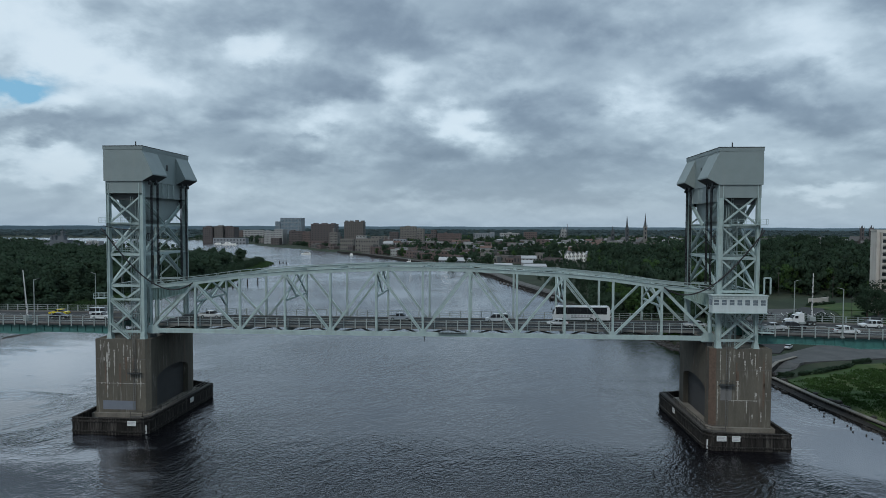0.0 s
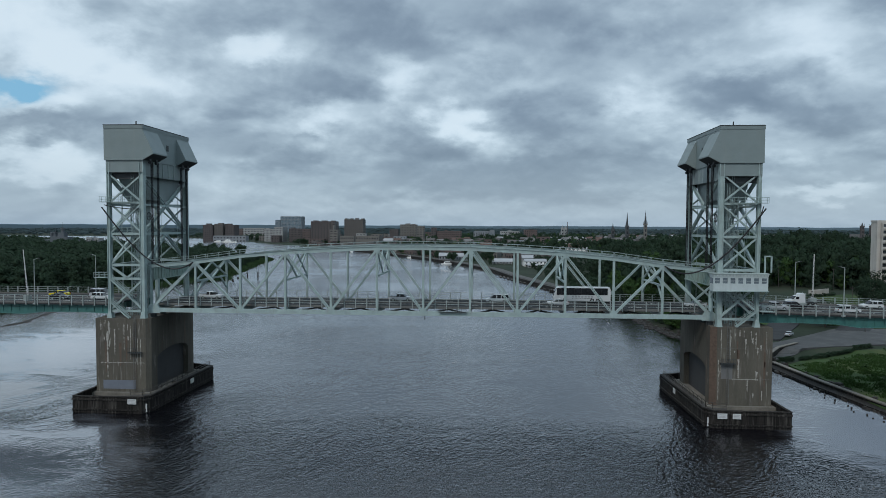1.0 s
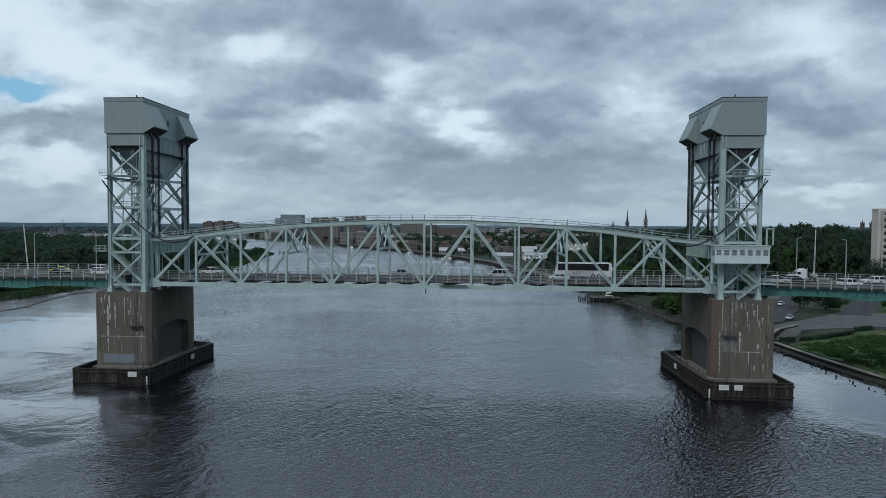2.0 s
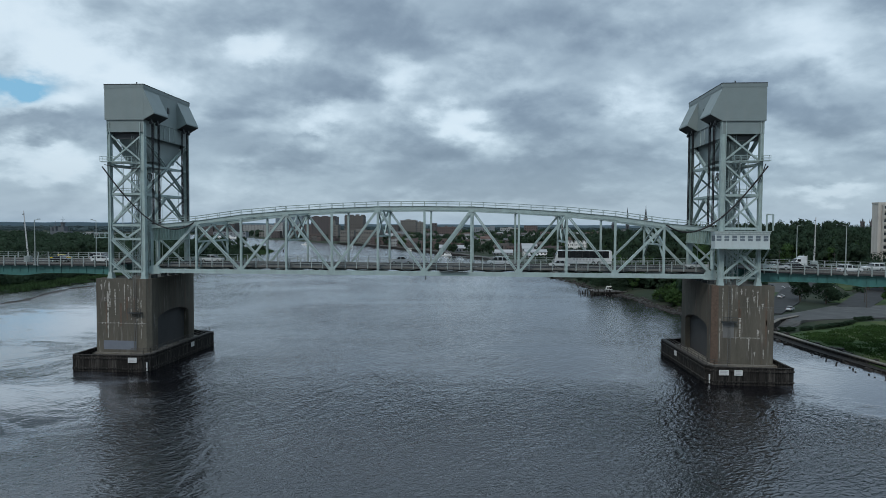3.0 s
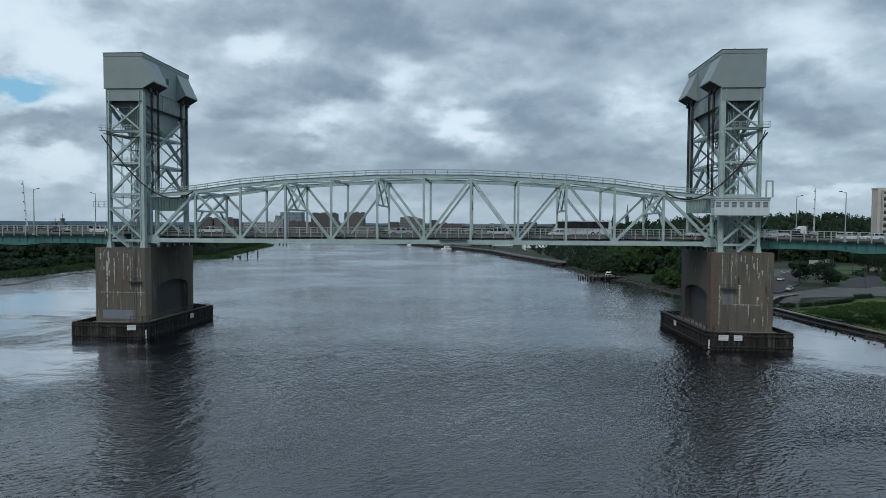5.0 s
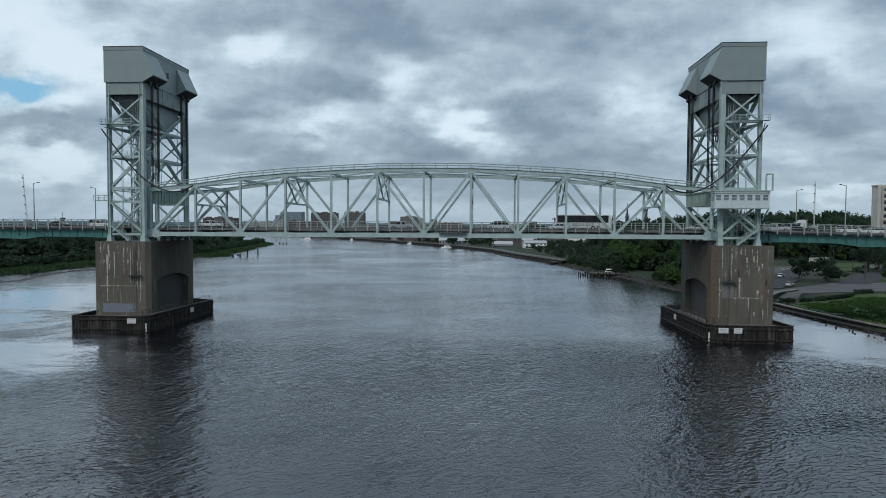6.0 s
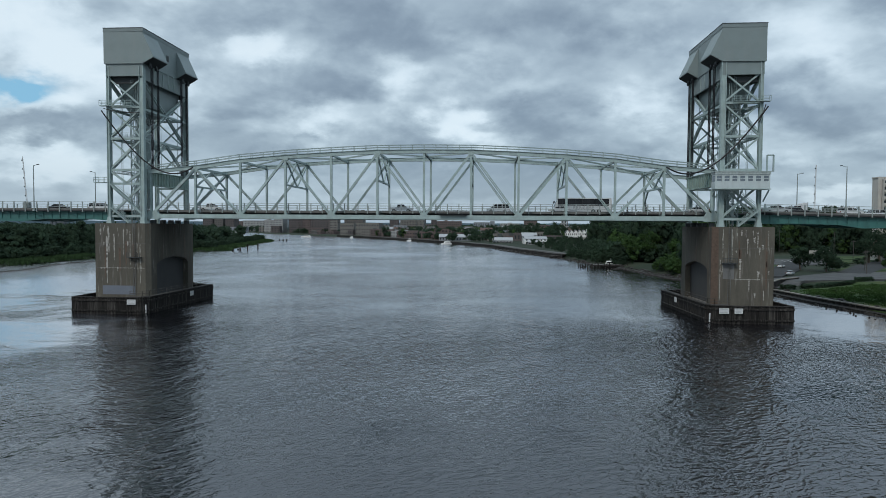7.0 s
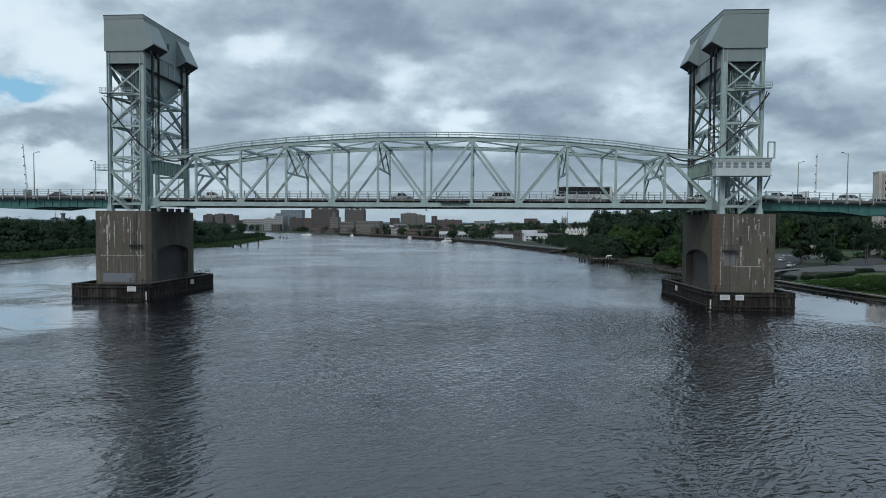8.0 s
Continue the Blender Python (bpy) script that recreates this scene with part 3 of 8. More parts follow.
def lift_span():
    span = thing("bridge_lift_span", "pale green steel truss lift span lowered between its towers", "bridge span", (0, 8.6, 20.6))
    span.location = (0, 0, 0)
    for y in (0.0, FAR_Y):
        for k in range(12):
            bar_part("bottom_chord", (NODE_X[k], y, Z_BOT), (NODE_X[k + 1], y, Z_BOT), 0.6, 0.95, STEEL, span)
            top = bmesh.new()
            a, b = Vector((NODE_X[k], y, Z_TOP[k])), Vector((NODE_X[k + 1], y, Z_TOP[k + 1]))
            add_bar(top, a, b, 0.6, 0.78)
            add_bar(top, a + Vector((0, 0, 0.43)), b + Vector((0, 0, 0.43)), 0.95, 0.08)
            part("top_chord", top, STEEL, span)
            for o in ((-0.45, 0.45) if y == 0.0 else ()):   # a walk along the near chord only
                railing_run(span, a + Vector((0, o, 0.47)), b + Vector((0, o, 0.47)), 2.6, (0.5, 1.0), (0.09, 0.09), STEELSHADE, 0.10)
        for s in (-1, 1):
            gusset(span, s * (HALF - 0.7), y, Z_BOT + 0.1, 1.3, 1.1, 0.7)
        for k in range(0, 13):
            bar_part("vertical", (NODE_X[k], y, Z_BOT + 0.4), (NODE_X[k], y, Z_TOP[k] - 0.3), 0.5, 0.46, STEEL, span, (0, 1, 0), add_h)
            gusset(span, NODE_X[k], y, Z_TOP[k], 0.85 if k % 2 else 0.5, -0.8 if k % 2 else -0.45)
            gusset(span, NODE_X[k], y, Z_BOT + 0.25, 0.42 if k % 2 else 0.95, 0.35 if k % 2 else 0.85)
        for k in range(12):
            lo, hi = (k, k + 1) if k % 2 == 0 else (k + 1, k)
            if k % 2 and k < 11:   # light laced diagonals
                bar_part("diagonal", (NODE_X[lo], y, Z_BOT + 0.2), (NODE_X[hi], y, Z_TOP[hi] - 0.2), 0.5, 0.54, STEEL, span, (0, 1, 0), add_close_laced)
            else:
                bar_part("diagonal", (NODE_X[lo], y, Z_BOT + 0.2), (NODE_X[hi], y, Z_TOP[hi] - 0.2), 0.5, 0.62 if k in (0, 11) else 0.5, STEEL, span)
    # cross struts, top laterals and sway frames between the two trusses
    for k in range(1, 12):
        x, z = NODE_X[k], Z_TOP[k]
        bar_part("top_strut", (x, 0.3, z - 0.1), (x, FAR_Y - 0.3, z - 0.1), 0.4, 0.5, STEEL, span, (1, 0, 0), add_h)
        if k % 2:
            zb = z - (4.3 if k in (1, 11) else 6.2)
            bar_part("sway_strut", (x, 0.3, zb), (x, FAR_Y - 0.3, zb), 0.35, 0.4, STEEL, span, (1, 0, 0))
            mid = FAR_Y / 2
            for y0, y1 in ((0.3, mid), (mid, FAR_Y - 0.3)):
                bar_part("sway_diagonal", (x, y0, zb + 0.1), (x, y1, z - 0.4), 0.3, 0.34, STEEL, span, (1, 0, 0))
                bar_part("sway_diagonal", (x, y0, z - 0.4), (x, y1, zb + 0.1), 0.3, 0.34, STEEL, span, (1, 0, 0))
        if k < 11:
            a, b = (0.3, FAR_Y / 2) if k % 2 else (FAR_Y / 2, 0.3)
            for f in (0, 1):
                p, q = (a, b) if not f else (FAR_Y - a, FAR_Y - b)
                bar_part("top_lateral", (x, p, Z_TOP[k] - 0.2), (NODE_X[k + 1], q, Z_TOP[k + 1] - 0.2), 0.3, 0.3, STEEL, span, (0, 1, 0))
    # portal knee braces on the end panels
    for k in (1, 11):
        for y, s in ((0.3, 1), (FAR_Y - 0.3, -1)):
            bar_part("portal_knee", (NODE_X[k], y, Z_TOP[k] - 7.2), (NODE_X[k], y + s * 3.4, Z_TOP[k] - 4.4), 0.3, 0.4, STEEL, span, (1, 0, 0))
    # floor
    for k in range(13):
        bar_part("floor_beam", (NODE_X[k], 0.3, 21.35), (NODE_X[k], FAR_Y - 0.3, 21.35), 0.45, 1.2, STEEL, span, (1, 0, 0), add_h)
        if k < 12:
            for p, q in ((0.3, FAR_Y - 0.3), (FAR_Y - 0.3, 0.3)):
                bar_part("bottom_lateral", (NODE_X[k], p, 20.95), (NODE_X[k + 1], q, 20.95), 0.3, 0.3, DARK, span)
    for y in (3.2, 5.8, 8.6, 11.4, 14.0):
        bar_part("stringer", (-HALF, y, 21.9), (HALF, y, 21.9), 0.3, 0.3, DARK, span, (0, 1, 0), add_h)
    part("road_deck", boxes(((-HALF, 1.25, 22.05), (HALF, FAR_Y - 1.25, Z_ROAD))), DECK, span, "dark steel grid road surface")
    for y in (1.35, FAR_Y - 1.35):
        part("curb", boxes(((-HALF, y - 0.14, 22.02), (HALF, y + 0.14, 22.5))), CURB, span)
        railing_run(span, (-HALF + 0.6, y + (-0.2 if y < 8 else 0.2), 21.9), (HALF - 0.6, y + (-0.2 if y < 8 else 0.2), 21.9), PANEL_LEN / 4, (1.1, 1.65, 2.2), (0.2, 0.16), GALV, 0.075)
    part("median", boxes(((-HALF, 8.45, Z_ROAD), (HALF, 8.75, 22.68))), CURB, span)
    for y in (4.95, 12.25):
        for i in range(20):
            x = -58 + i * 6.1
            part("lane_line", boxes(((x, y - 0.07, Z_ROAD + 0.004), (x + 3, y + 0.07, Z_ROAD + 0.012))), LINE, span)
    # lifting girders across both ends, with stiffeners
    for s in (-1, 1):
        x = s * (HALF - 0.2)
        bm = boxes(((x - 0.25, 0.4, 28.1), (x + 0.25, FAR_Y - 0.4, 30.9)), ((x - 0.5, 0.4, 30.9), (x + 0.5, FAR_Y - 0.4, 31.08)), ((x - 0.5, 0.4, 27.92), (x + 0.5, FAR_Y - 0.4, 28.1)))
        g = part("lifting_girder", bm, LIFTGREEN, span, "grey-green plate girder with stiffeners")
        for i in range(13):
            y = 1.0 + i * (FAR_Y - 2.0) / 12
            part("stiffener", boxes(((x - 0.45, y - 0.06, 28.1), (x + 0.45, y + 0.06, 30.9))), LIFTGREEN, g)
    # maintenance walk and navigation lamp under the middle
    bm = boxes(((3.5, -0.9, 21.5), (9.5, -0.3, 21.6)))
    for i in range(7):
        add_box(bm, (3.5 + i - 0.04, -0.95, 21.5), (3.5 + i + 0.04, -0.88, 22.7))
    for z in (22.1, 22.65):
        add_box(bm, (3.5, -0.95, z), (9.5, -0.9, z + 0.06))
    part("maintenance_walk", bm, DARK, span, "small dark side platform with a rail")
    bm = bmesh.new()
    add_tube(bm, (0.4, -0.4, 19.7), (0.4, -0.4, 20.7), 0.12)
    part("navigation_lamp", bm, DARK, span)
    return span


span = lift_span()


# ---------------------------------------------------------------- towers
NEAR_C, FAR_C, X_IN, X_OUT = -1.6, 18.8, 63.15, 70.9
LEVELS = (51.8, 45.4, 38.4, 31.4)


def machinery_house(tower, s):
    X = lambda v: s * v
    lo, hi = sorted((X(62.55), X(71.6)))
    house = part("machinery_house", boxes(((lo, -2.3, 54.5), (hi, 19.5, 61.5))), PANEL, tower, "grey-green sheet-metal machinery house")
    part("roof_cap", boxes(((lo - 0.06, -2.36, 61.5), (hi + 0.06, 19.56, 62.25))), ROOFBAND, house)
    part("ridge_trim", boxes(((lo - 0.1, -2.4, 62.25), (hi + 0.1, 19.6, 62.4))), DARK, house)
    lo2, hi2 = sorted((X(62.75), X(71.35)))
    band = bmesh.new()
    for a, b in (((lo2, -2.0, 51.8), (hi2, -1.7, 54.5)), ((lo2, 18.9, 51.8), (hi2, 19.2, 54.5))):
        add_box(band, a, b)
    for x in (X(62.9), X(71.2)):
        add_box(band, (x - 0.15, -1.7, 51.0), (x + 0.15, 18.9, 54.5))
    part("plate_band", band, PANEL, house)
    # dark boxes added to give the gap below the band its shade
    for y in (-0.95, 18.0):
        part("gap_shade", boxes(((lo2 + 0.9, y, 50.4), (hi2 - 0.9, y + 0.3, 51.79))), DARK, house, "dark box filling the shaded gap below the plate band")
    part("floor_plate", boxes(((lo2 + 0.35, -1.65, 54.0), (hi2 - 0.35, 18.85, 54.4))), SOFFIT, house)
    for y in (2.0, 6.0, 8.6, 11.2, 15.2):
        part("seam", boxes(((X(62.5) - 0.03, y - 0.05, 51.0), (X(62.5) + 0.03 + 0.2, y + 0.05, 54.4))) if s < 0 else boxes(((X(62.75) - 0.1, y - 0.05, 51.0), (X(62.75), y + 0.05, 54.4))), CAPTRIM, house)
    # sloping hoods over the sheaves
    for y0, y1 in ((-2.28, 4.2), (13.0, 19.48)):
        bm = bmesh.new()
        ring = [(62.57, 61.2), (62.57, 54.6), (60.2, 55.9), (60.2, 56.15)]
        prism(bm, [(X(p), y0, q) for p, q in ring], [(X(p), y1, q) for p, q in ring])
        hood = part("sheave_hood", bm, PANEL, house)
        bm = bmesh.new()
        ring = [(62.45, 54.52), (62.45, 54.58), (60.22, 55.86), (60.22, 55.80)]
        prism(bm, [(X(p), y0 + 0.08, q) for p, q in ring], [(X(p), y1 - 0.08, q) for p, q in ring])
        part("shaded_soffit", bm, SOFFIT, hood, "underside sheet darkened for its shade")
        ym = (y0 + y1) / 2
        for yy in (ym - 1.35, ym + 1.35):
            bm = boxes(((X(61.9) - 0.12, yy - 0.4, 53.9), (X(61.9) + 0.12, yy + 0.4, 55.0)))
            add_tube(bm, (X(61.9), yy - 0.3, 54.1), (X(61.9), yy + 0.3, 54.1), 0.35, 12)
            part("rope_guide", bm, DARK, hood)
    part("vent_window", boxes(((X(62.55) - 0.08, 8.2, 57.6), (X(62.55) + 0.08, 9.1, 59.0))), DARK, house, "small dark vent")
    bm = boxes(((X(67.5) - 1.5, 3.0, 62.4), (X(67.5) + 1.5, 3.6, 62.55)))
    add_tube(bm, (X(67.2), 3.3, 62.4), (X(67.2), 3.3, 64.0), 0.14)
    part("roof_antenna", bm, DARK, house)
    house.location.z = -0.6 if s > 0 else 0.4


def stair_flight(parent, a, b, width=0.9):
    """Two stringers, treads and a handrail between a and b."""
    a, b = Vector(a), Vector(b)
    bm = bmesh.new()
    for o in (0, width):
        d = Vector((0, o, 0))
        add_bar(bm, a + d, b + d, 0.08, 0.28)
        r = Vector((0, o, 1.0))
        add_bar(bm, a + r, b + r, 0.06, 0.06)
        add_bar(bm, a + r * 0.55 + d * 0.45, b + r * 0.55 + d * 0.45, 0.05, 0.05)
        for i in range(5):
            p = a.lerp(b, i / 4) + d
            add_bar(bm, p, p + Vector((0, 0, 1.0)), 0.06, 0.06, (0, 1, 0))
    n = max(3, int(abs(b.z - a.z) / 0.19))
    for i in range(n):
        p = a.lerp(b, (i + 0.5) / n)
        add_box(bm, (p.x - 0.13, p.y, p.z - 0.02), (p.x + 0.13, p.y + width, p.z + 0.02))
    part("stair_flight", bm, STEEL, parent)


def balcony(parent, lo, hi, z):
    bm = boxes(((lo[0], lo[1], z - 0.12), (hi[0], hi[1], z)))
    b = part("platform", bm, STEEL, parent)
    corners = [(lo[0], lo[1]), (hi[0], lo[1]), (hi[0], hi[1]), (lo[0], hi[1])]
    bm = bmesh.new()
    for (x0, y0), (x1, y1) in zip(corners, corners[1:] + corners[:1]):
        p, q = Vector((x0, y0, z)), Vector((x1, y1, z))
        n = max(1, round((q - p).length / 1.5))
        for i in range(n):
            e = p.lerp(q, i / n)
            add_bar(bm, e, e + Vector((0, 0, 1.1)), 0.06, 0.06)
        for h in (0.55, 1.1):
            add_bar(bm, p + Vector((0, 0, h)), q + Vector((0, 0, h)), 0.06, 0.06)
    part("platform_rail", bm, STEEL, b)


def lift_tower(s):
    X = lambda v: s * v
    tower = thing("lift_tower", "pale green braced steel lift tower with grey sheave house" if s < 0 else "pale green braced steel lift tower carrying a white operator cabin", "bridge tower", (X(67), 8.6, 19.4), "lift towers")
    tower.location = (0, 0, 0)
    for y in (NEAR_C, FAR_C):
        for x, w in ((X_IN, 1.0), (X_OUT, 0.66)):
            bm = bmesh.new()
            add_h(bm, (X(x), y, 20.2), (X(x), y, 54.4), w, 1.1, (1, 0, 0), 0.14)
            add_bar(bm, (X(x), y, 20.2), (X(x), y, 51.7), w * 0.7, 0.75, (1, 0, 0))
            part("column", bm, STEEL, tower)
            bm = bmesh.new()
            prism(bm, [(X(x) + p, y + q, 19.4) for p, q in ((-0.62, -0.7), (0.62, -0.7), (0.62, 0.7), (-0.62, 0.7))], [(X(x) + p, y + q, 20.9) for p, q in ((-0.34, -0.56), (0.34, -0.56), (0.34, 0.56), (-0.34, 0.56))])
            part("column_shoe", bm, STEEL, tower)
        # bracing of the narrow faces
        for z1, z0 in zip(LEVELS, LEVELS[1:]):
            bar_part("brace", (X(X_IN), y, z1), (X(X_OUT), y, z0), 0.34, 0.34, STEEL, tower)
            bar_part("brace", (X(X_OUT), y + 0.05, z1), (X(X_IN), y + 0.05, z0), 0.34, 0.34, STEEL, tower)
        for z in (45.4, 38.4, 31.4, 28.3, 21.0):
            bar_part("strut", (X(X_IN), y, z), (X(X_OUT), y, z), 0.4, 0.5, STEEL, tower)
        xm = (X_IN + X_OUT) / 2
        bar_part("brace", (X(X_OUT), y, 31.2), (X(xm), y, 28.5), 0.4, 0.45, STEEL, tower)
        bar_part("brace", (X(X_IN), y, 31.2), (X(xm), y, 28.5), 0.4, 0.45, STEEL, tower)
        bar_part("brace", (X(X_OUT), y, 28.2), (X(X_IN), y, 21.2), 0.4, 0.42, STEEL, tower)
        bar_part("brace", (X(X_IN), y + 0.05, 28.2), (X(X_OUT), y + 0.05, 21.2), 0.4, 0.42, STEEL, tower)
    # bracing of the wide faces, laced members
    for x in (X_IN, X_OUT):
        bar_part("laced_brace", (X(x), NEAR_C, 51.4), (X(x), FAR_C, 38.6), 0.5, 0.75, STEEL, tower, (1, 0, 0), add_laced)
        bar_part("laced_brace", (X(x) + 0.05, FAR_C, 51.4), (X(x) + 0.05, NEAR_C, 38.6), 0.5, 0.75, STEEL, tower, (1, 0, 0), add_laced)
        ym = (NEAR_C + FAR_C) / 2
        bar_part("laced_brace", (X(x), ym, 38.2), (X(x), NEAR_C, 31.2), 0.5, 0.7, STEEL, tower, (1, 0, 0), add_laced)
        bar_part("laced_brace", (X(x), ym, 38.2), (X(x), FAR_C, 31.2), 0.5, 0.7, STEEL, tower, (1, 0, 0), add_laced)
        for z in (45.0, 38.4):
            bar_part("strut", (X(x), NEAR_C, z), (X(x), FAR_C, z), 0.45, 0.5, STEEL, tower, (1, 0, 0))
    bar_part("strut", (X(X_OUT), NEAR_C, 31.2), (X(X_OUT), FAR_C, 31.2), 0.5, 0.8, STEEL, tower, (1, 0, 0), add_laced)
    for z in (45.0, 38.4):
        bar_part("plan_brace", (X(X_IN), NEAR_C, z), (X(X_OUT), FAR_C, z), 0.25, 0.25, STEEL, tower)
        bar_part("plan_brace", (X(X_OUT), NEAR_C, z), (X(X_IN), FAR_C, z), 0.25, 0.25, STEEL, tower)
    machinery_house(tower, s)
    # stair and lift shaft inside
    shaft = bmesh.new()
    x0, x1, y0, y1 = 66.0, 68.3, 2.6, 5.4
    for x in (x0, x1):
        for y in (y0, y1):
            add_bar(shaft, (X(x), y, 19.4), (X(x), y, 51.0), 0.22, 0.22)
    for i in range(11):
        z = 21.5 + i * 2.9
        for (a, b), (c, d) in (((x0, y0), (x1, y0)), ((x1, y0), (x1, y1)), ((x1, y1), (x0, y1)), ((x0, y1), (x0, y0))):
            add_bar(shaft, (X(a), b, z), (X(c), d, z), 0.14, 0.14)
            add_bar(shaft, (X(a), b, z), (X(c), d, z + 2.9), 0.11, 0.11)
        add_box(shaft, (min(X(x0), X(x1)), y0, z - 0.05), (max(X(x0), X(x1)), y0 + 0.9, z + 0.02))
    part("stair_shaft", shaft, STEELSHADE, tower, "open lattice stair shaft")
    for i in range(9):
        z = 21.5 + i * 2.9
        a, b = (x0 + 0.2, x1 - 0.2) if i % 2 else (x1 - 0.2, x0 + 0.2)
        stair_flight(tower, (X(a), 3.4, z), (X(b), 3.4, z + 2.9))
    lift = part("lift_shaft", boxes(((min(X(66.3), X(67.7)), 6.0, 23.0), (max(X(66.3), X(67.7)), 7.6, 51.2))), STEELSHADE, tower, "sheet-clad lift shaft with ribs")
    rib = part("shaft_rib", boxes(((min(X(66.18), X(67.82)), 5.88, -0.09), (max(X(66.18), X(67.82)), 7.72, 0.09))), STEEL, lift)
    rib.location.z = 23.6
    for i in range(1, 14):
        piece("shaft_rib", rib.data, (0, 0, 23.6 + i * 2.1), lift)
    for x, y, r in ((65.2, -0.6, 0.06), (64.8, -0.6, 0.06), (65.6, -0.2, 0.05), (68.9, 0.2, 0.06), (69.2, 0.2, 0.05), (64.4, 16.9, 0.06), (69.0, 17.5, 0.06)):
        bm = bmesh.new()
        add_tube(bm, (X(x), y, 20.0), (X(x), y, 51.5), r, 6)
        part("conduit", bm, STEELSHADE, tower)
    ladder = bmesh.new()
    for x in (65.6, 66.1):
        add_bar(ladder, (X(x), -1.0, 19.6), (X(x), -1.0, 51.5), 0.07, 0.07)
    for i in range(64):
        add_bar(ladder, (X(65.6), -1.0, 20 + i * 0.49), (X(66.1), -1.0, 20 + i * 0.49), 0.04, 0.04)
    part("ladder", ladder, STEELSHADE, tower)
    # walkways and stairs
    balcony(tower, (min(X(72.4), X(65.0)), -3.0), (max(X(72.4), X(65.0)), -2.1), 45.6)
    balcony(tower, (min(X(70.3), X(64.0)), -0.9), (max(X(70.3), X(64.0)), 1.2), 38.7)
    if s < 0:
        balcony(tower, (-74.2, -2.6), (-71.6, -0.8), 28.6)
        stair_flight(tower, (-70.2, -2.9, 28.2), (-65.6, -2.9, 24.4))
        stair_flight(tower, (-70.2, -2.9, 23.0), (-66.0, -2.9, 19.5))
    else:
        balcony(tower, (71.6, -2.6), (74.2, -0.8), 22.8)
        stair_flight(tower, (66.4, -2.9, 19.5), (70.6, -2.9, 22.9))
        stair_flight(tower, (70.0, -2.9, 23.2), (65.6, -2.9, 26.8))
        bm = bmesh.new()
        for p, q in (((72.2, 31.0), (72.2, 34.4)), ((73.5, 31.0), (73.5, 34.4)), ((72.2, 34.4), (73.5, 34.4))):
            add_bar(bm, (p[0], -2.2, p[1]), (q[0], -2.2, q[1]), 0.28, 0.28)
        part("pipe_frame", bm, STEEL, tower)
    # hand wheel drum on the river face
    bm = bmesh.new()
    for i in range(16):
        a, b = 2 * math.pi * i / 16, 2 * math.pi * (i + 1) / 16
        add_bar(bm, (X(62.9), 0.6 + 0.9 * math.cos(a), 42.4 + 0.9 * math.sin(a)), (X(62.9), 0.6 + 0.9 * math.cos(b), 42.4 + 0.9 * math.sin(b)), 0.14, 0.14, (1, 0, 0))
        if i % 4 == 0:
            add_bar(bm, (X(62.9), 0.6, 42.4), (X(62.9), 0.6 + 0.9 * math.cos(a), 42.4 + 0.9 * math.sin(a)), 0.1, 0.1, (1, 0, 0))
    part("cable_reel", bm, DARK, tower, "dark spoked cable reel")
    return tower


def counterweight(s):
    X = lambda v: s * v
    c = thing("counterweight", "large grey-green counterweight hanging high inside the tower", "counterweight", group="counterweights")
    ring = [(-0.1, 53.5), (17.3, 53.5), (17.3, 51.0), (14.0, 46.2), (3.2, 46.2), (-0.1, 51.0)]
    bm = bmesh.new()
    prism(bm, [(X(64.1), y, z) for y, z in ring], [(X(69.6), y, z) for y, z in ring])
    part("weight_block", bm, PANEL, c)
    part("lower_box", boxes(((min(X(65.3), X(69.1)), 4.4, 45.0), (max(X(65.3), X(69.1)), 12.8, 46.2))), PANEL, c)
    return c


def rope_band(s, y):
    band = thing("hoist_ropes", "dark greased wire hoist ropes hanging from a sheave hood", "wire rope", group="hoist ropes")
    for i in range(4):
        x, yy = s * 61.95 + (i - 1.5) * 0.13, y + (0.05 if i % 2 else -0.05)
        bm = bmesh.new()
        add_tube(bm, (x, yy, 30.9), (x, yy, 54.6), 0.07, 6)
        part("rope", bm, ROPE, band)
    part("rope_socket", boxes(((s * 61.95 - 0.2, y - 0.4, 30.9), (s * 61.95 + 0.2, y + 0.4, 32.0))), DARK, band)


def droop_cable(s):
    pts = []
    a, b = Vector((s * 71.8, -3.1, 44.4)), Vector((s * 52.0, -0.8, 32.1))
    for i in range(25):
        u = i / 24
        p = a.lerp(b, u)
        p.z -= 4 * 5.4 * u * (1 - u) * (0.75 + 0.5 * u)
        pts.append(p)
    ob = curve_tube("power_cable", pts, 0.16, ROPE)
    tagged(ob, "thick black power cable sagging from the tower to the span", "cable", "power cables")
    if s < 0:
        a, b = Vector((-71.4, -2.9, 44.9)), Vector((-63.4, -2.4, 44.0))
    else:
        a, b = Vector((71.4, -2.9, 44.9)), Vector((70.2, -2.4, 41.0))
    ob = curve_tube("power_cable", [a.lerp(b, i / 10) - Vector((0, 0, 1.2 * (i / 10) * (1 - i / 10))) for i in range(11)], 0.09, ROPE)
    tagged(ob, "short black cable looped along the tower platform", "cable", "power cables")


for side in (-1, 1):
    lift_tower(side)
    counterweight(side)
    for y in (0.3, 3.0, 14.2, 16.9):
        rope_band(side, y)
    droop_cable(side)


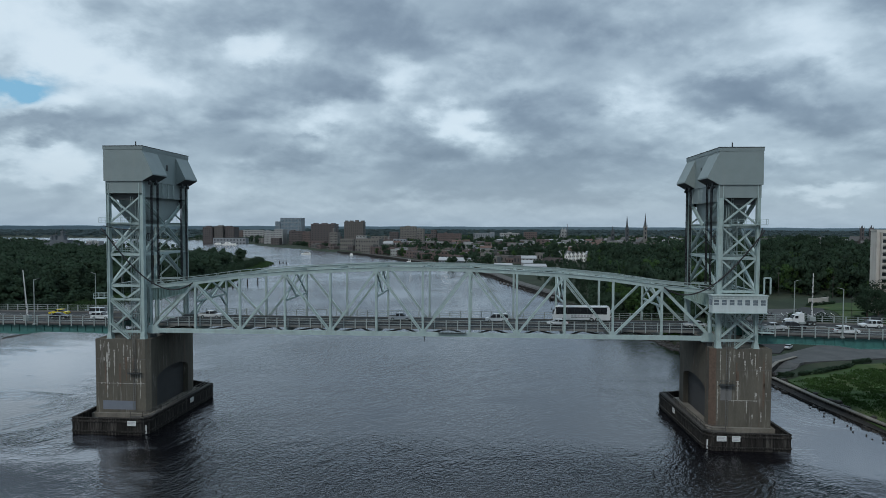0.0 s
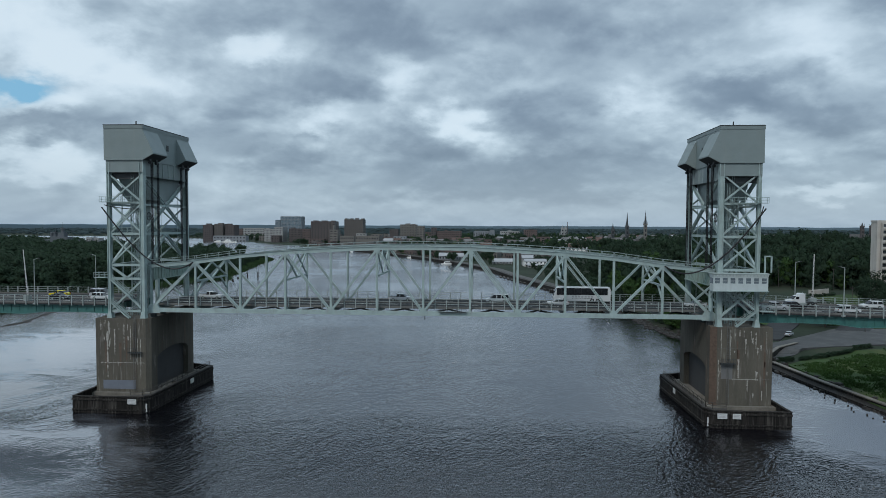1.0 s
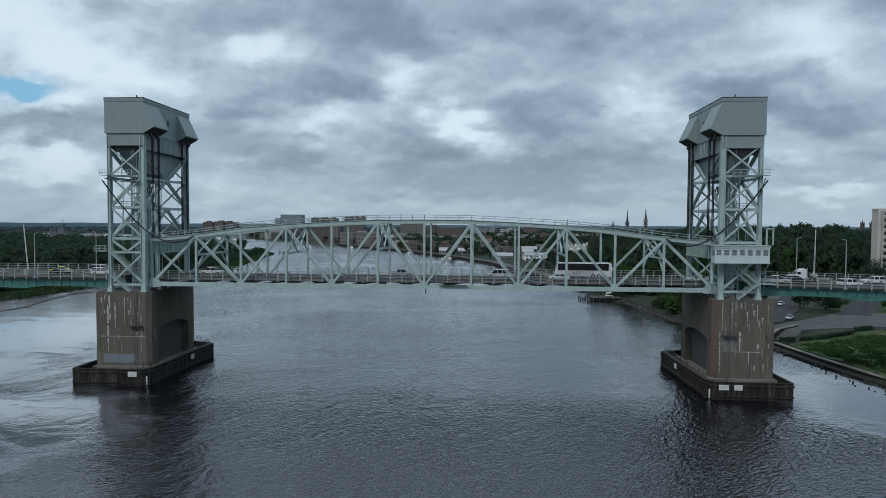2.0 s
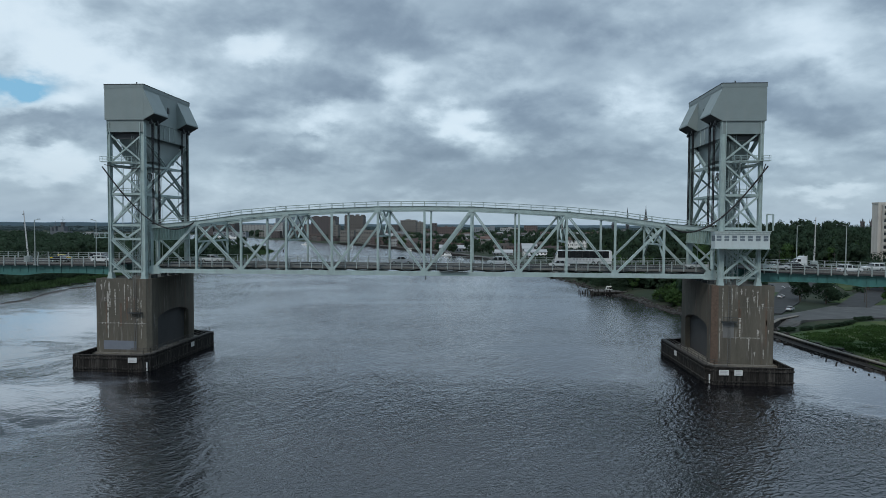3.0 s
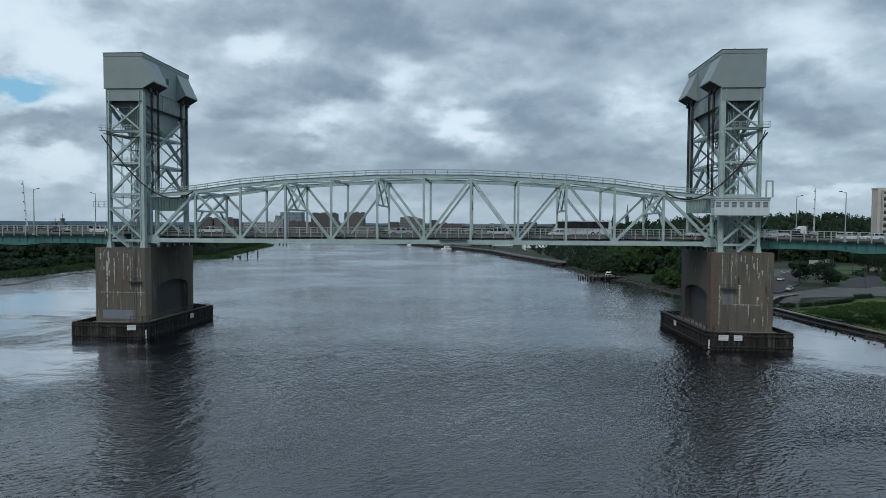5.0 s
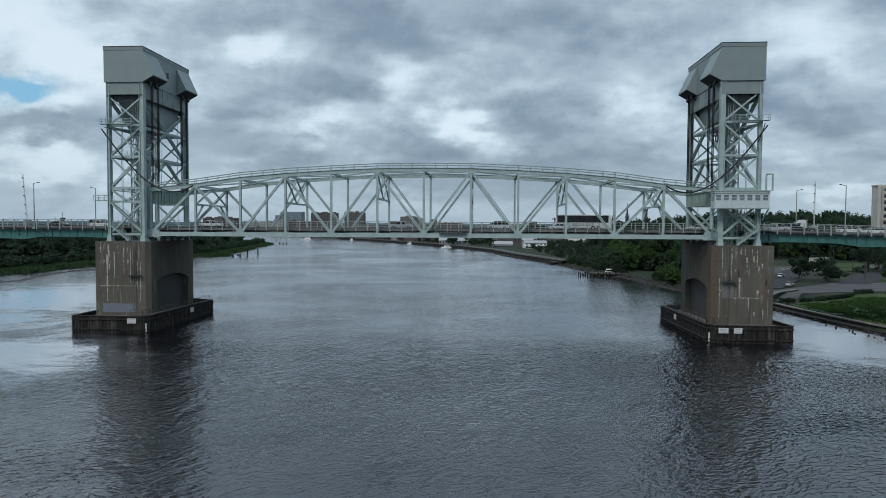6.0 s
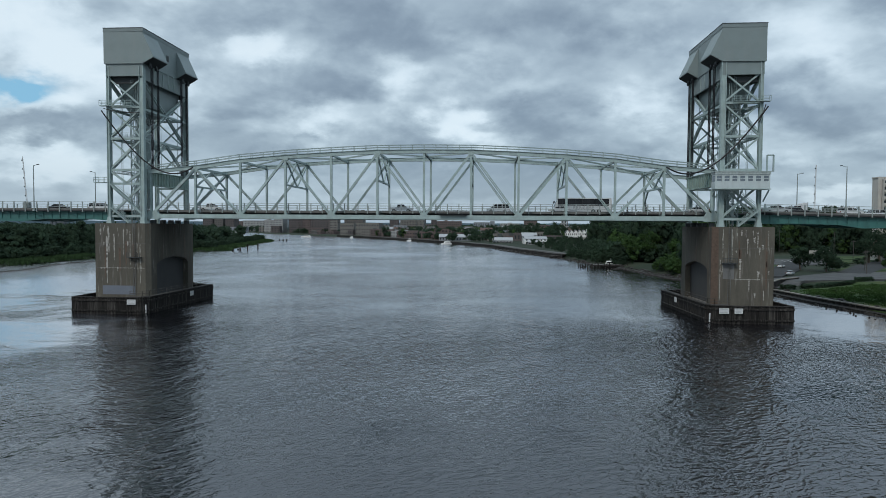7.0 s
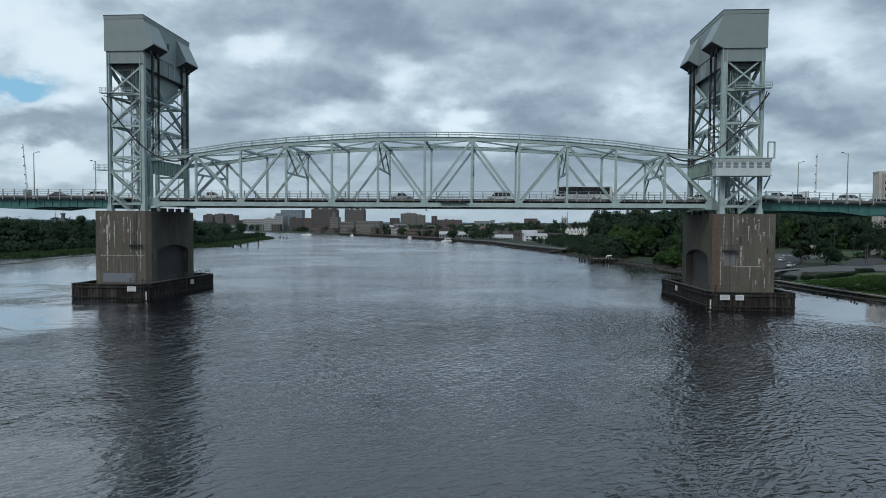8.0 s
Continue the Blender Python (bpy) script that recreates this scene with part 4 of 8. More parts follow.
def operator_cabin():
    c = thing("operator_cabin", "white operator cabin with a window band on the tower", "cabin")
    x0, x1, y0, y1 = 60.95, 71.95, -4.5, -2.25
    body = part("body", boxes(((x0, y0, 27.12), (x1, y1, 28.55)), ((x0, y0, 29.75), (x1, y1, 30.08)), ((x0, y1 - 0.2, 28.55), (x1, y1, 29.75))), CABWHITE, c)
    part("roof", boxes(((x0 - 0.25, y0 - 0.25, 30.56), (x1 + 0.25, y1 + 0.2, 30.72))), CAPTRIM, c)
    part("fascia", boxes(((x0 - 0.1, y0 - 0.1, 30.08), (x1 + 0.1, y1, 30.56))), CABWHITE, c)
    rib = boxes(((-0.05, -0.05, 0), (0.05, 0.05, 0.44)))
    first = part("fascia_rib", rib, CAPTRIM, c)
    first.location = (x0, y0 - 0.12, 30.10)
    for i in range(1, 40):
        piece("fascia_rib", first.data, (x0 + i * (x1 - x0) / 39, y0 - 0.12, 30.10), c)
    part("floor_trim", boxes(((x0 - 0.15, y0 - 0.15, 26.95), (x1 + 0.15, y1, 27.12))), STEEL, c)
    n = 7
    w = (x1 - x0) / n
    for i in range(n):
        a = x0 + i * w
        part("mullion", boxes(((a - 0.28 if i else a, y0, 28.55), (a + 0.28, y0 + 0.2, 29.75))), CABWHITE, c)
        win = part("window", boxes(((a + 0.28, y0 + 0.12, 28.55), (a + w - 0.28, y0 + 0.16, 29.75))), CABGLASS, c)
        part("window_frame", boxes(((a + 0.28, y0 + 0.04, 29.12), (a + w - 0.28, y0 + 0.12, 29.20)), ((a + 0.28, y0 + 0.04, 28.55), (a + w - 0.28, y0 + 0.12, 28.63))), CABWHITE, win)
    part("mullion", boxes(((x1 - 0.28, y0, 28.55), (x1, y0 + 0.2, 29.75))), CABWHITE, c)
    for x in (x0, x1 - 0.12):
        part("end_window", boxes(((x, y0 + 0.2, 28.55), (x + 0.12, y1 - 0.2, 29.75))), CABGLASS, c)
    for x in (61.0, 66.5, 71.8):
        bar_part("bracket", (x, y0 + 0.2, 26.8), (x, -1.6, 24.6), 0.22, 0.22, STEEL, c)
    part("corner_post", boxes(((60.7, -2.9, 22.6), (61.2, -2.4, 26.8))), STEEL, c)
    return c


operator_cabin().location.z = 0.2


# ---------------------------------------------------------------- piers and fenders
def bridge_pier(s):
    X = lambda v: s * v
    p = thing("bridge_pier", "brown weathered concrete pier with lime streaks and arched recess", "bridge pier", (0, 0, 0), "tower piers")

    def shaft(y0, y1):
        c = 0.9
        ring = [(61.5 + c, y0), (74.0, y0), (74.0, y1), (61.5, y1), (61.5, y0 + c)] if y0 < 0 else [(61.5, y0), (74.0, y0), (74.0, y1), (61.5 + c, y1), (61.5, y1 - c)]
        bm = bmesh.new()
        prism(bm, [(X(a), b, 2.6) for a, b in ring], [(X(a), b, 19.4) for a, b in ring])
        part("shaft", bm, CONC, p)

    shaft(-2.5, 0.8)
    shaft(15.8, 19.7)
    part("web_wall", boxes(((min(X(62.7), X(72.8)), 0.8, 2.6), (max(X(62.7), X(72.8)), 15.8, 11.6))), RECESSGREY, p, "recessed panel, slate grey")
    arc = [(0.8 + 15.0 * i / 16, 10.0 + 1.5 * math.sin(math.pi * i / 16) ** 0.6) for i in range(17)]
    ring = [(15.8, 19.398), (0.8, 19.398)] + arc
    bm = bmesh.new()
    prism(bm, [(X(61.5), y, z) for y, z in ring], [(X(74.0), y, z) for y, z in ring])
    part("arch_head", bm, CONC, p)
    bm = bmesh.new()
    prism(bm, [(X(61.47), -1.62, 2.76), (X(62.42), -2.54, 2.76), (X(62.75), -2.54, 2.76), (X(61.47), -1.3, 2.76)], [(X(61.47), -1.62, 19.38), (X(62.42), -2.54, 19.38), (X(62.6), -2.54, 19.38), (X(61.47), -1.45, 19.38)])
    if s > 0:
        part("stained_corner", bm, RUST, p, "rust-brown stained corner")
    else:
        bm.free()
    part("plinth", boxes(((min(X(60.6), X(74.6)), -3.3, 1.8), (max(X(60.6), X(74.6)), 20.4, 2.75))), CONC2, p)
    # pour lines
    for z in (14.9, 8.45 if s > 0 else 9.42):
        bm = boxes(((min(X(62.3), X(74.02)), -2.52, z - 0.025), (max(X(62.3), X(74.02)), -2.47, z + 0.015)))
        part("pour_line", bm, CURB, p)
    # lime runs on the end face, each its own ragged shape
    rng = random.Random(7 if s < 0 else 11)
    for i in range(24 if s < 0 else 22):
        x, z = 63.3 + 9.6 * ((rng.randint(0, 9) + rng.gauss(0, 0.16)) / 9), rng.choice((19.0, 18.6, 17.5, 15.5, 14.8, 10.2)) + rng.uniform(-0.6, 0.2)
        ln, w = rng.uniform(0.4, 1.6) * rng.choice((1, 1, 2.6)), rng.choice((0.05, 0.08, 0.12, 0.22))
        bm = bmesh.new()
        left, right = [], []
        for k in range(17):
            u = k / 16
            cx = x + rng.uniform(-0.04, 0.04)
            ww = w * (1 - 0.75 * u) * rng.uniform(0.15, 1.5)
            left.append(bm.verts.new((X(cx - ww), -2.506, z - ln * u)))
            right.append(bm.verts.new((X(cx + ww), -2.506, z - ln * u)))
        for k in range(16):
            bm.faces.new((left[k], right[k], right[k + 1], left[k + 1]))
        part("lime_run", bm, LIME, p, "pale lime streak")
    for x, z, ln, w in ((63.0, 12.5, 8.5, 0.09), (63.5, 18.8, 9.0, 0.07), (65.4, 18.9, 6.5, 0.08), (67.1, 12.6, 4.0, 0.24), (69.0, 8.5, 2.8, 0.15), (70.2, 5.5, 1.0, 0.2), (70.6, 18.4, 3.4, 0.13), (72.0, 6.0, 2.0, 0.15)) if s > 0 else ((65.9, 17.6, 7.5, 0.12), (67.4, 18.2, 6.0, 0.1), (69.6, 16.4, 5.2, 0.16), (71.3, 16.5, 10.5, 0.2), (63.6, 14.0, 8.0, 0.1), (64.3, 15.0, 6.0, 0.08)):
        bm = bmesh.new()
        left, right = [], []
        for k in range(33):
            u = k / 32
            cx, ww = x + rng.uniform(-0.03, 0.03), w * (1 - 0.5 * u) * rng.uniform(0.1, 1.5)
            left.append(bm.verts.new((X(cx - ww), -2.507, z - ln * u)))
            right.append(bm.verts.new((X(cx + ww), -2.507, z - ln * u)))
        for k in range(32):
            bm.faces.new((left[k], right[k], right[k + 1], left[k + 1]))
        part("lime_run", bm, LIME, p, "long pale lime streak")
    # pale seeps along the pour joint
    x0, x1, z = (65.1, 71.2, 8.42) if s > 0 else (62.6, 72.9, 9.4)
    bm = bmesh.new()
    low, high = [], []
    for k in range(81):
        x, t = x0 + (x1 - x0) * k / 80, rng.uniform(0.01, 0.07) + (0.12 if rng.random() < 0.12 else 0.0)
        low.append(bm.verts.new((X(x), -2.526, z - t * 1.6)))
        high.append(bm.verts.new((X(x), -2.526, z + t * 0.5)))
    for k in range(80):
        bm.faces.new((low[k], low[k + 1], high[k + 1], high[k]))
    part("lime_seep", bm, LIME, p, "pale lime seep along a joint")
    for i in range(4):
        x, z = rng.uniform(63.0, 73.5), rng.uniform(12, 19)
        ln, w = rng.uniform(3, 8), rng.uniform(0.1, 0.3)
        bm = bmesh.new()
        vs = [bm.verts.new((X(x + a), -2.504, b)) for a, b in ((-w, z), (w, z), (w * 0.5, z - ln), (-w * 0.6, z - ln * 0.9))]
        bm.faces.new(vs)
        part("rust_run", bm, RUST, p, "brown rust streak")
    # access ladder with small landing
    bm = bmesh.new()
    for x in (64.6, 65.1):
        add_bar(bm, (X(x), -2.75, 3.0), (X(x), -2.75, 20.2), 0.08, 0.08)
    for i in range(34):
        add_bar(bm, (X(64.6), -2.75, 3.2 + i * 0.5), (X(65.1), -2.75, 3.2 + i * 0.5), 0.05, 0.05)
    part("ladder", bm, CURB, p)
    bm = boxes(((min(X(63.2), X(66.2)), -3.5, 11.7), (max(X(63.2), X(66.2)), -2.52, 11.85)))
    for i in range(7):
        x = X(63.2 + 0.5 * i)
        add_bar(bm, (x, -3.45, 11.8), (x, -3.45, 12.8), 0.06, 0.06)
    add_bar(bm, (X(63.2), -3.45, 12.8), (X(66.2), -3.45, 12.8), 0.07, 0.07)
    part("landing", bm, DARK, p)
    if s < 0:
        part("faded_patch", boxes(((-72.4, -2.508, 3.4), (-64.8, -2.49, 5.4))), FADED, p, "faded blue-grey painted-over patch")
    else:
        part("door_panel", boxes(((63.6, -2.55, 8.4), (65.9, -2.49, 11.6))), STEELDOOR, p, "grey steel access panel")
    for y in (0.6, 5.0, 8.6, 12.2, 16.6):
        part("bearing", boxes(((min(X(61.6), X(62.6)), y - 0.5, 19.4), (max(X(61.6), X(62.6)), y + 0.5, 20.2))), DARK, p)
    return p


def pier_fender(s):
    X = lambda v: s * v
    f = thing("pier_fender", "low dark timber fender wall standing in the water round the pier", "fender", (0, 0, 0), "pier fenders")
    ring = [(58.3, -7.9), (59.6, -9.5), (75.0, -9.5), (74.6, 22.6), (66.0, 25.0), (57.4, 21.2)]
    rng = random.Random(3)
    planks, walers, cap = bmesh.new(), bmesh.new(), bmesh.new()
    for (ax, ay), (bx, by) in zip(ring, ring[1:] + ring[:1]):
        a, b = Vector((X(ax), ay, 0)), Vector((X(bx), by, 0))
        d = (b - a).normalized()
        out = Vector((d.y, -d.x, 0))
        if out.dot(a - Vector((X(67), 8, 0))) < 0:
            out = -out
        n = max(2, int((b - a).length / 0.32))
        for i in range(n):
            p, q = a.lerp(b, i / n), a.lerp(b, (i + 0.93) / n)
            top = 3.45 + rng.uniform(-0.06, 0.05)
            o = out * rng.uniform(-0.03, 0.03)
            prism(planks, [p + o + Vector((0, 0, -1.5)), q + o + Vector((0, 0, -1.5)), q + o - out * 0.3 + Vector((0, 0, -1.5)), p + o - out * 0.3 + Vector((0, 0, -1.5))],
                  [p + o + Vector((0, 0, top)), q + o + Vector((0, 0, top)), q + o - out * 0.3 + Vector((0, 0, top)), p + o - out * 0.3 + Vector((0, 0, top))])
        for z in (0.7, 2.9):
            add_bar(walers, a + out * 0.1 + Vector((0, 0, z)), b + out * 0.1 + Vector((0, 0, z)), 0.24, 0.3, out)
        add_bar(cap, a - out * 0.15 + Vector((0, 0, 3.55)), b - out * 0.15 + Vector((0, 0, 3.55)), 0.6, 0.14, out)
    tagged(part("planking", planks, TIMBER, f, "dark wet vertical timber boards"), kind="stuff")
    part("waler", walers, TIMBER, f)
    part("cap_board", cap, TIMBER, f)
    # walkway with a rail along the channel side
    run = bmesh.new()
    pts = [(62.5, -8.6), (59.9, -8.4), (58.9, -7.2), (58.1, 20.6)]
    for (ax, ay), (bx, by) in zip(pts, pts[1:]):
        a, b = Vector((X(ax), ay, 3.66)), Vector((X(bx), by, 3.66))
        add_bar(run, a, b, 0.9, 0.1, (b - a).cross(Vector((0, 0, 1))))
    walk_part = part("catwalk", run, TIMBER2, f)
    rail = bmesh.new()
    for (ax, ay), (bx, by) in zip(pts, pts[1:]):
        a, b = Vector((X(ax), ay, 3.7)), Vector((X(bx), by, 3.7))
        n = max(1, round((b - a).length / 2.4))
        for i in range(n + 1):
            e = a.lerp(b, i / n)
            add_bar(rail, e, e + Vector((0, 0, 1.15)), 0.1, 0.1)
        for h in (0.6, 1.15):
            add_bar(rail, a + Vector((0, 0, h)), b + Vector((0, 0, h)), 0.1, 0.1)
    part("catwalk_rail", rail, TIMBER2, walk_part)
    boards = [((60.4, 62.3), 2.05, 3.1), ((63.4, 65.0), 2.05, 3.1)] if s > 0 else [((60.6, 62.5), 2.1, 3.15)]
    for (a, b), z0, z1 in boards:
        sg = part("sign_board", boxes(((min(X(a), X(b)), -9.85, z0), (max(X(a), X(b)), -9.72, z1))), SIGNWHITE, f, "white notice board")
        for k in range(3):
            zz = z1 - 0.28 - k * 0.29
            part("sign_bar", boxes(((min(X(a), X(b)) + 0.2, -9.862, zz), (max(X(a), X(b)) - 0.25 - 0.2 * (k % 2), -9.854, zz + 0.12))), SIGNGREY, sg)
    yy = 9.5
    xx = 57.4 + (58.3 - 57.4) * (21.2 - yy) / 29.1
    bm = boxes(((min(X(xx - 0.35), X(xx - 0.25)), yy - 0.8, 2.0), (max(X(xx - 0.35), X(xx - 0.25)), yy + 0.8, 3.1)))
    part("sign_board", bm, SIGNWHITE, f, "white notice board")
    gauge = boxes(((min(X(59.0), X(58.75)), -8.95, 0.2), (max(X(59.0), X(58.75)), -8.75, 2.0)))
    part("draught_gauge", gauge, SIGNWHITE, f, "narrow white clearance gauge")
    return f


for side in (-1, 1):
    bridge_pier(side)
    pier_fender(side)


# ---------------------------------------------------------------- approach spans
def approach(s):
    X = lambda v: s * v
    drop = 0.0 if s < 0 else 0.022
    a = thing("approach_span", "green plate-girder approach span with road, curb and railings", "bridge span", (0, 0, 0), "approach spans")
    L = 230.0
    Z = lambda x: -drop * max(0.0, x - 72.0)
    x0, x1 = 71.9, L

    def run(name, y0, y1, za, zb, mat, label=""):
        bm = bmesh.new()
        prism(bm, [(X(x0), y, z + Z(x0)) for y, z in ((y0, za), (y1, za), (y1, zb), (y0, zb))], [(X(x1), y, z + Z(x1)) for y, z in ((y0, za), (y1, za), (y1, zb), (y0, zb))])
        return part(name, bm, mat, a, label)

    run("road_deck", -0.6, 17.8, 22.1, 22.42, ASPHALT, "dark grey road surface")
    for y in (-0.6, 17.5):
        run("curb", y, y + 0.3, 22.42, 22.8, CURB)
    run("median", 8.45, 8.75, 22.42, 22.75, CURB)
    for y in (0.3, 6.0, 11.2, 16.9):
        seg = [(71.9, 2.0), (78.0, 1.75), (88.0, 1.75), (93.0, 2.35), (110.0, 1.75), (130.0, 1.75), (160.0, 2.3), (L, 1.8)]
        for (xa, da), (xb, db) in zip(seg, seg[1:]):
            bm = bmesh.new()
            prism(bm, [(X(xa), y - 0.12, 22.1 + Z(xa)), (X(xb), y - 0.12, 22.1 + Z(xb)), (X(xb), y - 0.12, 22.1 - db + Z(xb)), (X(xa), y - 0.12, 22.1 - da + Z(xa))],
                  [(X(xa), y + 0.12, 22.1 + Z(xa)), (X(xb), y + 0.12, 22.1 + Z(xb)), (X(xb), y + 0.12, 22.1 - db + Z(xb)), (X(xa), y + 0.12, 22.1 - da + Z(xa))])
            add_bar(bm, (X(xa), y, 22.1 - da + Z(xa)), (X(xb), y, 22.1 - db + Z(xb)), 0.6, 0.1)
            part("girder", bm, TEAL, a, "teal painted plate girder")
    first = part("girder_stiffener", boxes(((-0.05, -0.28, -1.7), (0.05, -0.1, 0.0))), TEAL, a)
    first.location = (X(74.0), 0.3, 22.1)
    for i in range(1, 16):
        xx = 74.0 + i * 2.0
        piece("girder_stiffener", first.data, (X(xx), 0.3, 22.1 + Z(xx)), a)
    for y in (-0.72, 17.92):
        railing_run(a, (X(72.6), y, 22.0 + Z(72.6)), (X(130.0), y, 22.0 + Z(130.0)), 2.72, (1.2, 1.7, 2.25), (0.22, 0.16), GALV, 0.08, base=-0.1)
    for i in range(24):
        x = 73.5 + i * 5.5
        for y in (4.2, 13.1):
            bm = bmesh.new()
            prism(bm, [(X(x), y - 0.07, 22.424 + Z(x)), (X(x + 2.8), y - 0.07, 22.424 + Z(x + 2.8)), (X(x + 2.8), y + 0.07, 22.424 + Z(x + 2.8)), (X(x), y + 0.07, 22.424 + Z(x))],
                  [(X(x), y - 0.07, 22.432 + Z(x)), (X(x + 2.8), y - 0.07, 22.432 + Z(x + 2.8)), (X(x + 2.8), y + 0.07, 22.432 + Z(x + 2.8)), (X(x), y + 0.07, 22.432 + Z(x))])
            part("lane_line", bm, LINE, a)
    for x in (135.0, 190.0):
        for y in (2.5, 14.7):
            part("support_column", boxes(((X(x) - 0.9, y - 0.9, -2.0), (X(x) + 0.9, y + 0.9, 19.5 + Z(x)))), CONC2, a)
        part("support_cap", boxes(((X(x) - 1.0, -0.4, 18.6 + Z(x)), (X(x) + 1.0, 17.6, 19.7 + Z(x)))), CONC2, a)
    return a


for side in (-1, 1):
    approach(side)

# ---------------------------------------------------------------- river and ground
EAST = [(130, -1600), (118, -120), (109, -40), (105, -10), (103.0, 7), (99.8, 29), (98.0, 54), (92, 72), (86, 92), (82, 118), (80, 142), (72, 168), (60, 243), (47, 292), (36, 332), (21, 410), (-12, 500), (-60, 600), (-112, 695), (-172, 800), (-228, 880), (-292, 962), (-362, 1052), (-460, 1165), (-560, 1330), (-720, 1500), (-1100, 1760), (-1700, 1900), (-2600, 1900)]
WEST = [(-2600, 1700), (-1700, 1680), (-1350, 1560), (-1080, 1290), (-800, 1060), (-600, 1010), (-470, 905), (-340, 745), (-262, 630), (-230, 572), (-219, 512), (-198, 410), (-185, 338), (-172, 311), (-188, 283), (-199, 200), (-200, 160), (-203, 120), (-200, 60), (-198, 0), (-200, -300), (-200, -1600)]
RIVER = np.array(EAST + WEST, float)


def river_distance(px, py):
    """Signed distance to the river's edge: positive on land."""
    px, py = np.asarray(px, float), np.asarray(py, float)
    best = np.full(px.shape, 1e9)
    inside = np.zeros(px.shape, bool)
    for (ax, ay), (bx, by) in zip(RIVER, np.roll(RIVER, -1, 0)):
        dx, dy = bx - ax, by - ay
        t = np.clip(((px - ax) * dx + (py - ay) * dy) / (dx * dx + dy * dy), 0, 1)
        best = np.minimum(best, np.hypot(px - ax - t * dx, py - ay - t * dy))
        cross = ((ay > py) != (by > py)) & (px < (bx - ax) * (py - ay) / (by - ay + 1e-12) + ax)
        inside ^= cross
    return np.where(inside, -best, best)


def ground_z(px, py):
    px, py = np.asarray(px, float), np.asarray(py, float)
    d = river_distance(px, py)
    east = px > -150 - 0.35 * np.maximum(py - 600, 0)
    bank = np.where(east, np.where((py < 62) & (px > 90), 1.1 + np.clip(d - 8, 0, 40) * 0.03, 2.6), 1.3)
    z = np.where(d > 0, np.minimum(bank, d * np.where((py < 62) & (px > 90), 1.2, 0.45)), np.maximum(-3.0, d * 0.4))
    z = z + np.where(d > 0, np.clip(d - 60, 0, 500) * np.where(east, 0.012, 0.002), 0)
    z = z + 7.0 * np.exp(-((px - 290) / 150) ** 2 - ((py - 420) / 110) ** 2) * np.clip((d - 60) / 60, 0, 1)   # rise behind the east bank
    far = np.hypot(px - 13, py + 139)
    z = z + np.where(d > 0, np.clip((far - 2300) / 2400, 0, 1) * 8.0, 0)
    return z


def spaced(lo, fine_lo, fine_hi, hi, step, grow=1.12):
    mid = list(np.arange(fine_lo, fine_hi + 0.1, step))
    up, down, s = [], [], step
    v = fine_hi
    while v < hi:
        s *= grow
        v += s
        up.append(min(v, hi))
    s, v = step, fine_lo
    while v > lo:
        s *= grow
        v -= s
        down.append(max(v, lo))
    return np.array(down[::-1] + mid + up)


def ground_sheet():
    xs, ys = spaced(-4900, -330, 330, 4900, 6.0), spaced(-1500, -60, 760, 4850, 6.0)
    gx, gy = np.meshgrid(xs, ys)
    z = ground_z(gx, gy)
    rough = np.sin(gx * 0.21 + 1.3 * np.sin(gy * 0.13)) * np.sin(gy * 0.19 + np.sin(gx * 0.11)) * 0.18
    z = z + np.where(z > 0.3, rough * np.clip(z - 0.3, 0, 1), rough * 0.6)
    nx, ny = len(xs), len(ys)
    verts = np.stack([gx, gy, z], -1).reshape(-1, 3)
    i = np.arange(nx * ny).reshape(ny, nx)
    quads = np.stack([i[:-1, :-1], i[:-1, 1:], i[1:, 1:], i[1:, :-1]], -1).reshape(-1, 4)
    ob = mesh_from("ground", verts, quads, LAND)
    ob.data.shade_smooth()
    return tagged(ob, "low green river land with scrub and soil reaching the horizon", "ground", kind="structure")


def mesh_from(name, verts, quads, mat):
    me = bpy.data.meshes.new(name)
    me.vertices.add(len(verts))
    me.vertices.foreach_set("co", np.asarray(verts, np.float32).ravel())
    n, k = np.asarray(quads).shape
    me.loops.add(n * k)
    me.loops.foreach_set("vertex_index", np.asarray(quads, np.int32).ravel())
    me.polygons.add(n)
    me.polygons.foreach_set("loop_start", np.arange(0, n * k, k, dtype=np.int32))
    me.update(calc_edges=True)
    me.validate()
    me.materials.append(mat)
    return new(name, me)


ground_sheet()
bm = bmesh.new()
vs = [bm.verts.new(p) for p in ((-4950, -1600, 0), (4950, -1600, 0), (4950, 4900, 0), (-4950, 4900, 0))]
bm.faces.new(vs)
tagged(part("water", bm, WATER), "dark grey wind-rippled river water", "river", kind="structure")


# ---------------------------------------------------------------- buildings of the town
# wall colours greyed and cooled, with the distance haze in them
BRICK = material("red_brick", (0.088, 0.066, 0.062), 0.85, 0.0, 0.25, 0.15, 2, 0.1)
DKBRICK = material("dark_brick", (0.068, 0.058, 0.058), 0.85, 0.0, 0.25, 0.15, 2, 0.1)
TAN = material("tan_stone", (0.124, 0.118, 0.110), 0.85, 0.0, 0.18, 0.15, 2, 0.1)
PALE = material("pale_render", (0.235, 0.24, 0.24), 0.8, 0.0, 0.15, 0.15, 2, 0.05)
BROWN = material("brown_render", (0.088, 0.08, 0.075), 0.85, 0.0, 0.2, 0.15, 2, 0.1)
GREYWALL = material("grey_cladding", (0.17, 0.187, 0.205), 0.6, 0.0, 0.15, 0.15, 2, 0.05)
ROOFGREY = material("flat_roof_grey", (0.13, 0.13, 0.13), 0.9, 0.0, 0.3, 0.1, 1, 0.1)
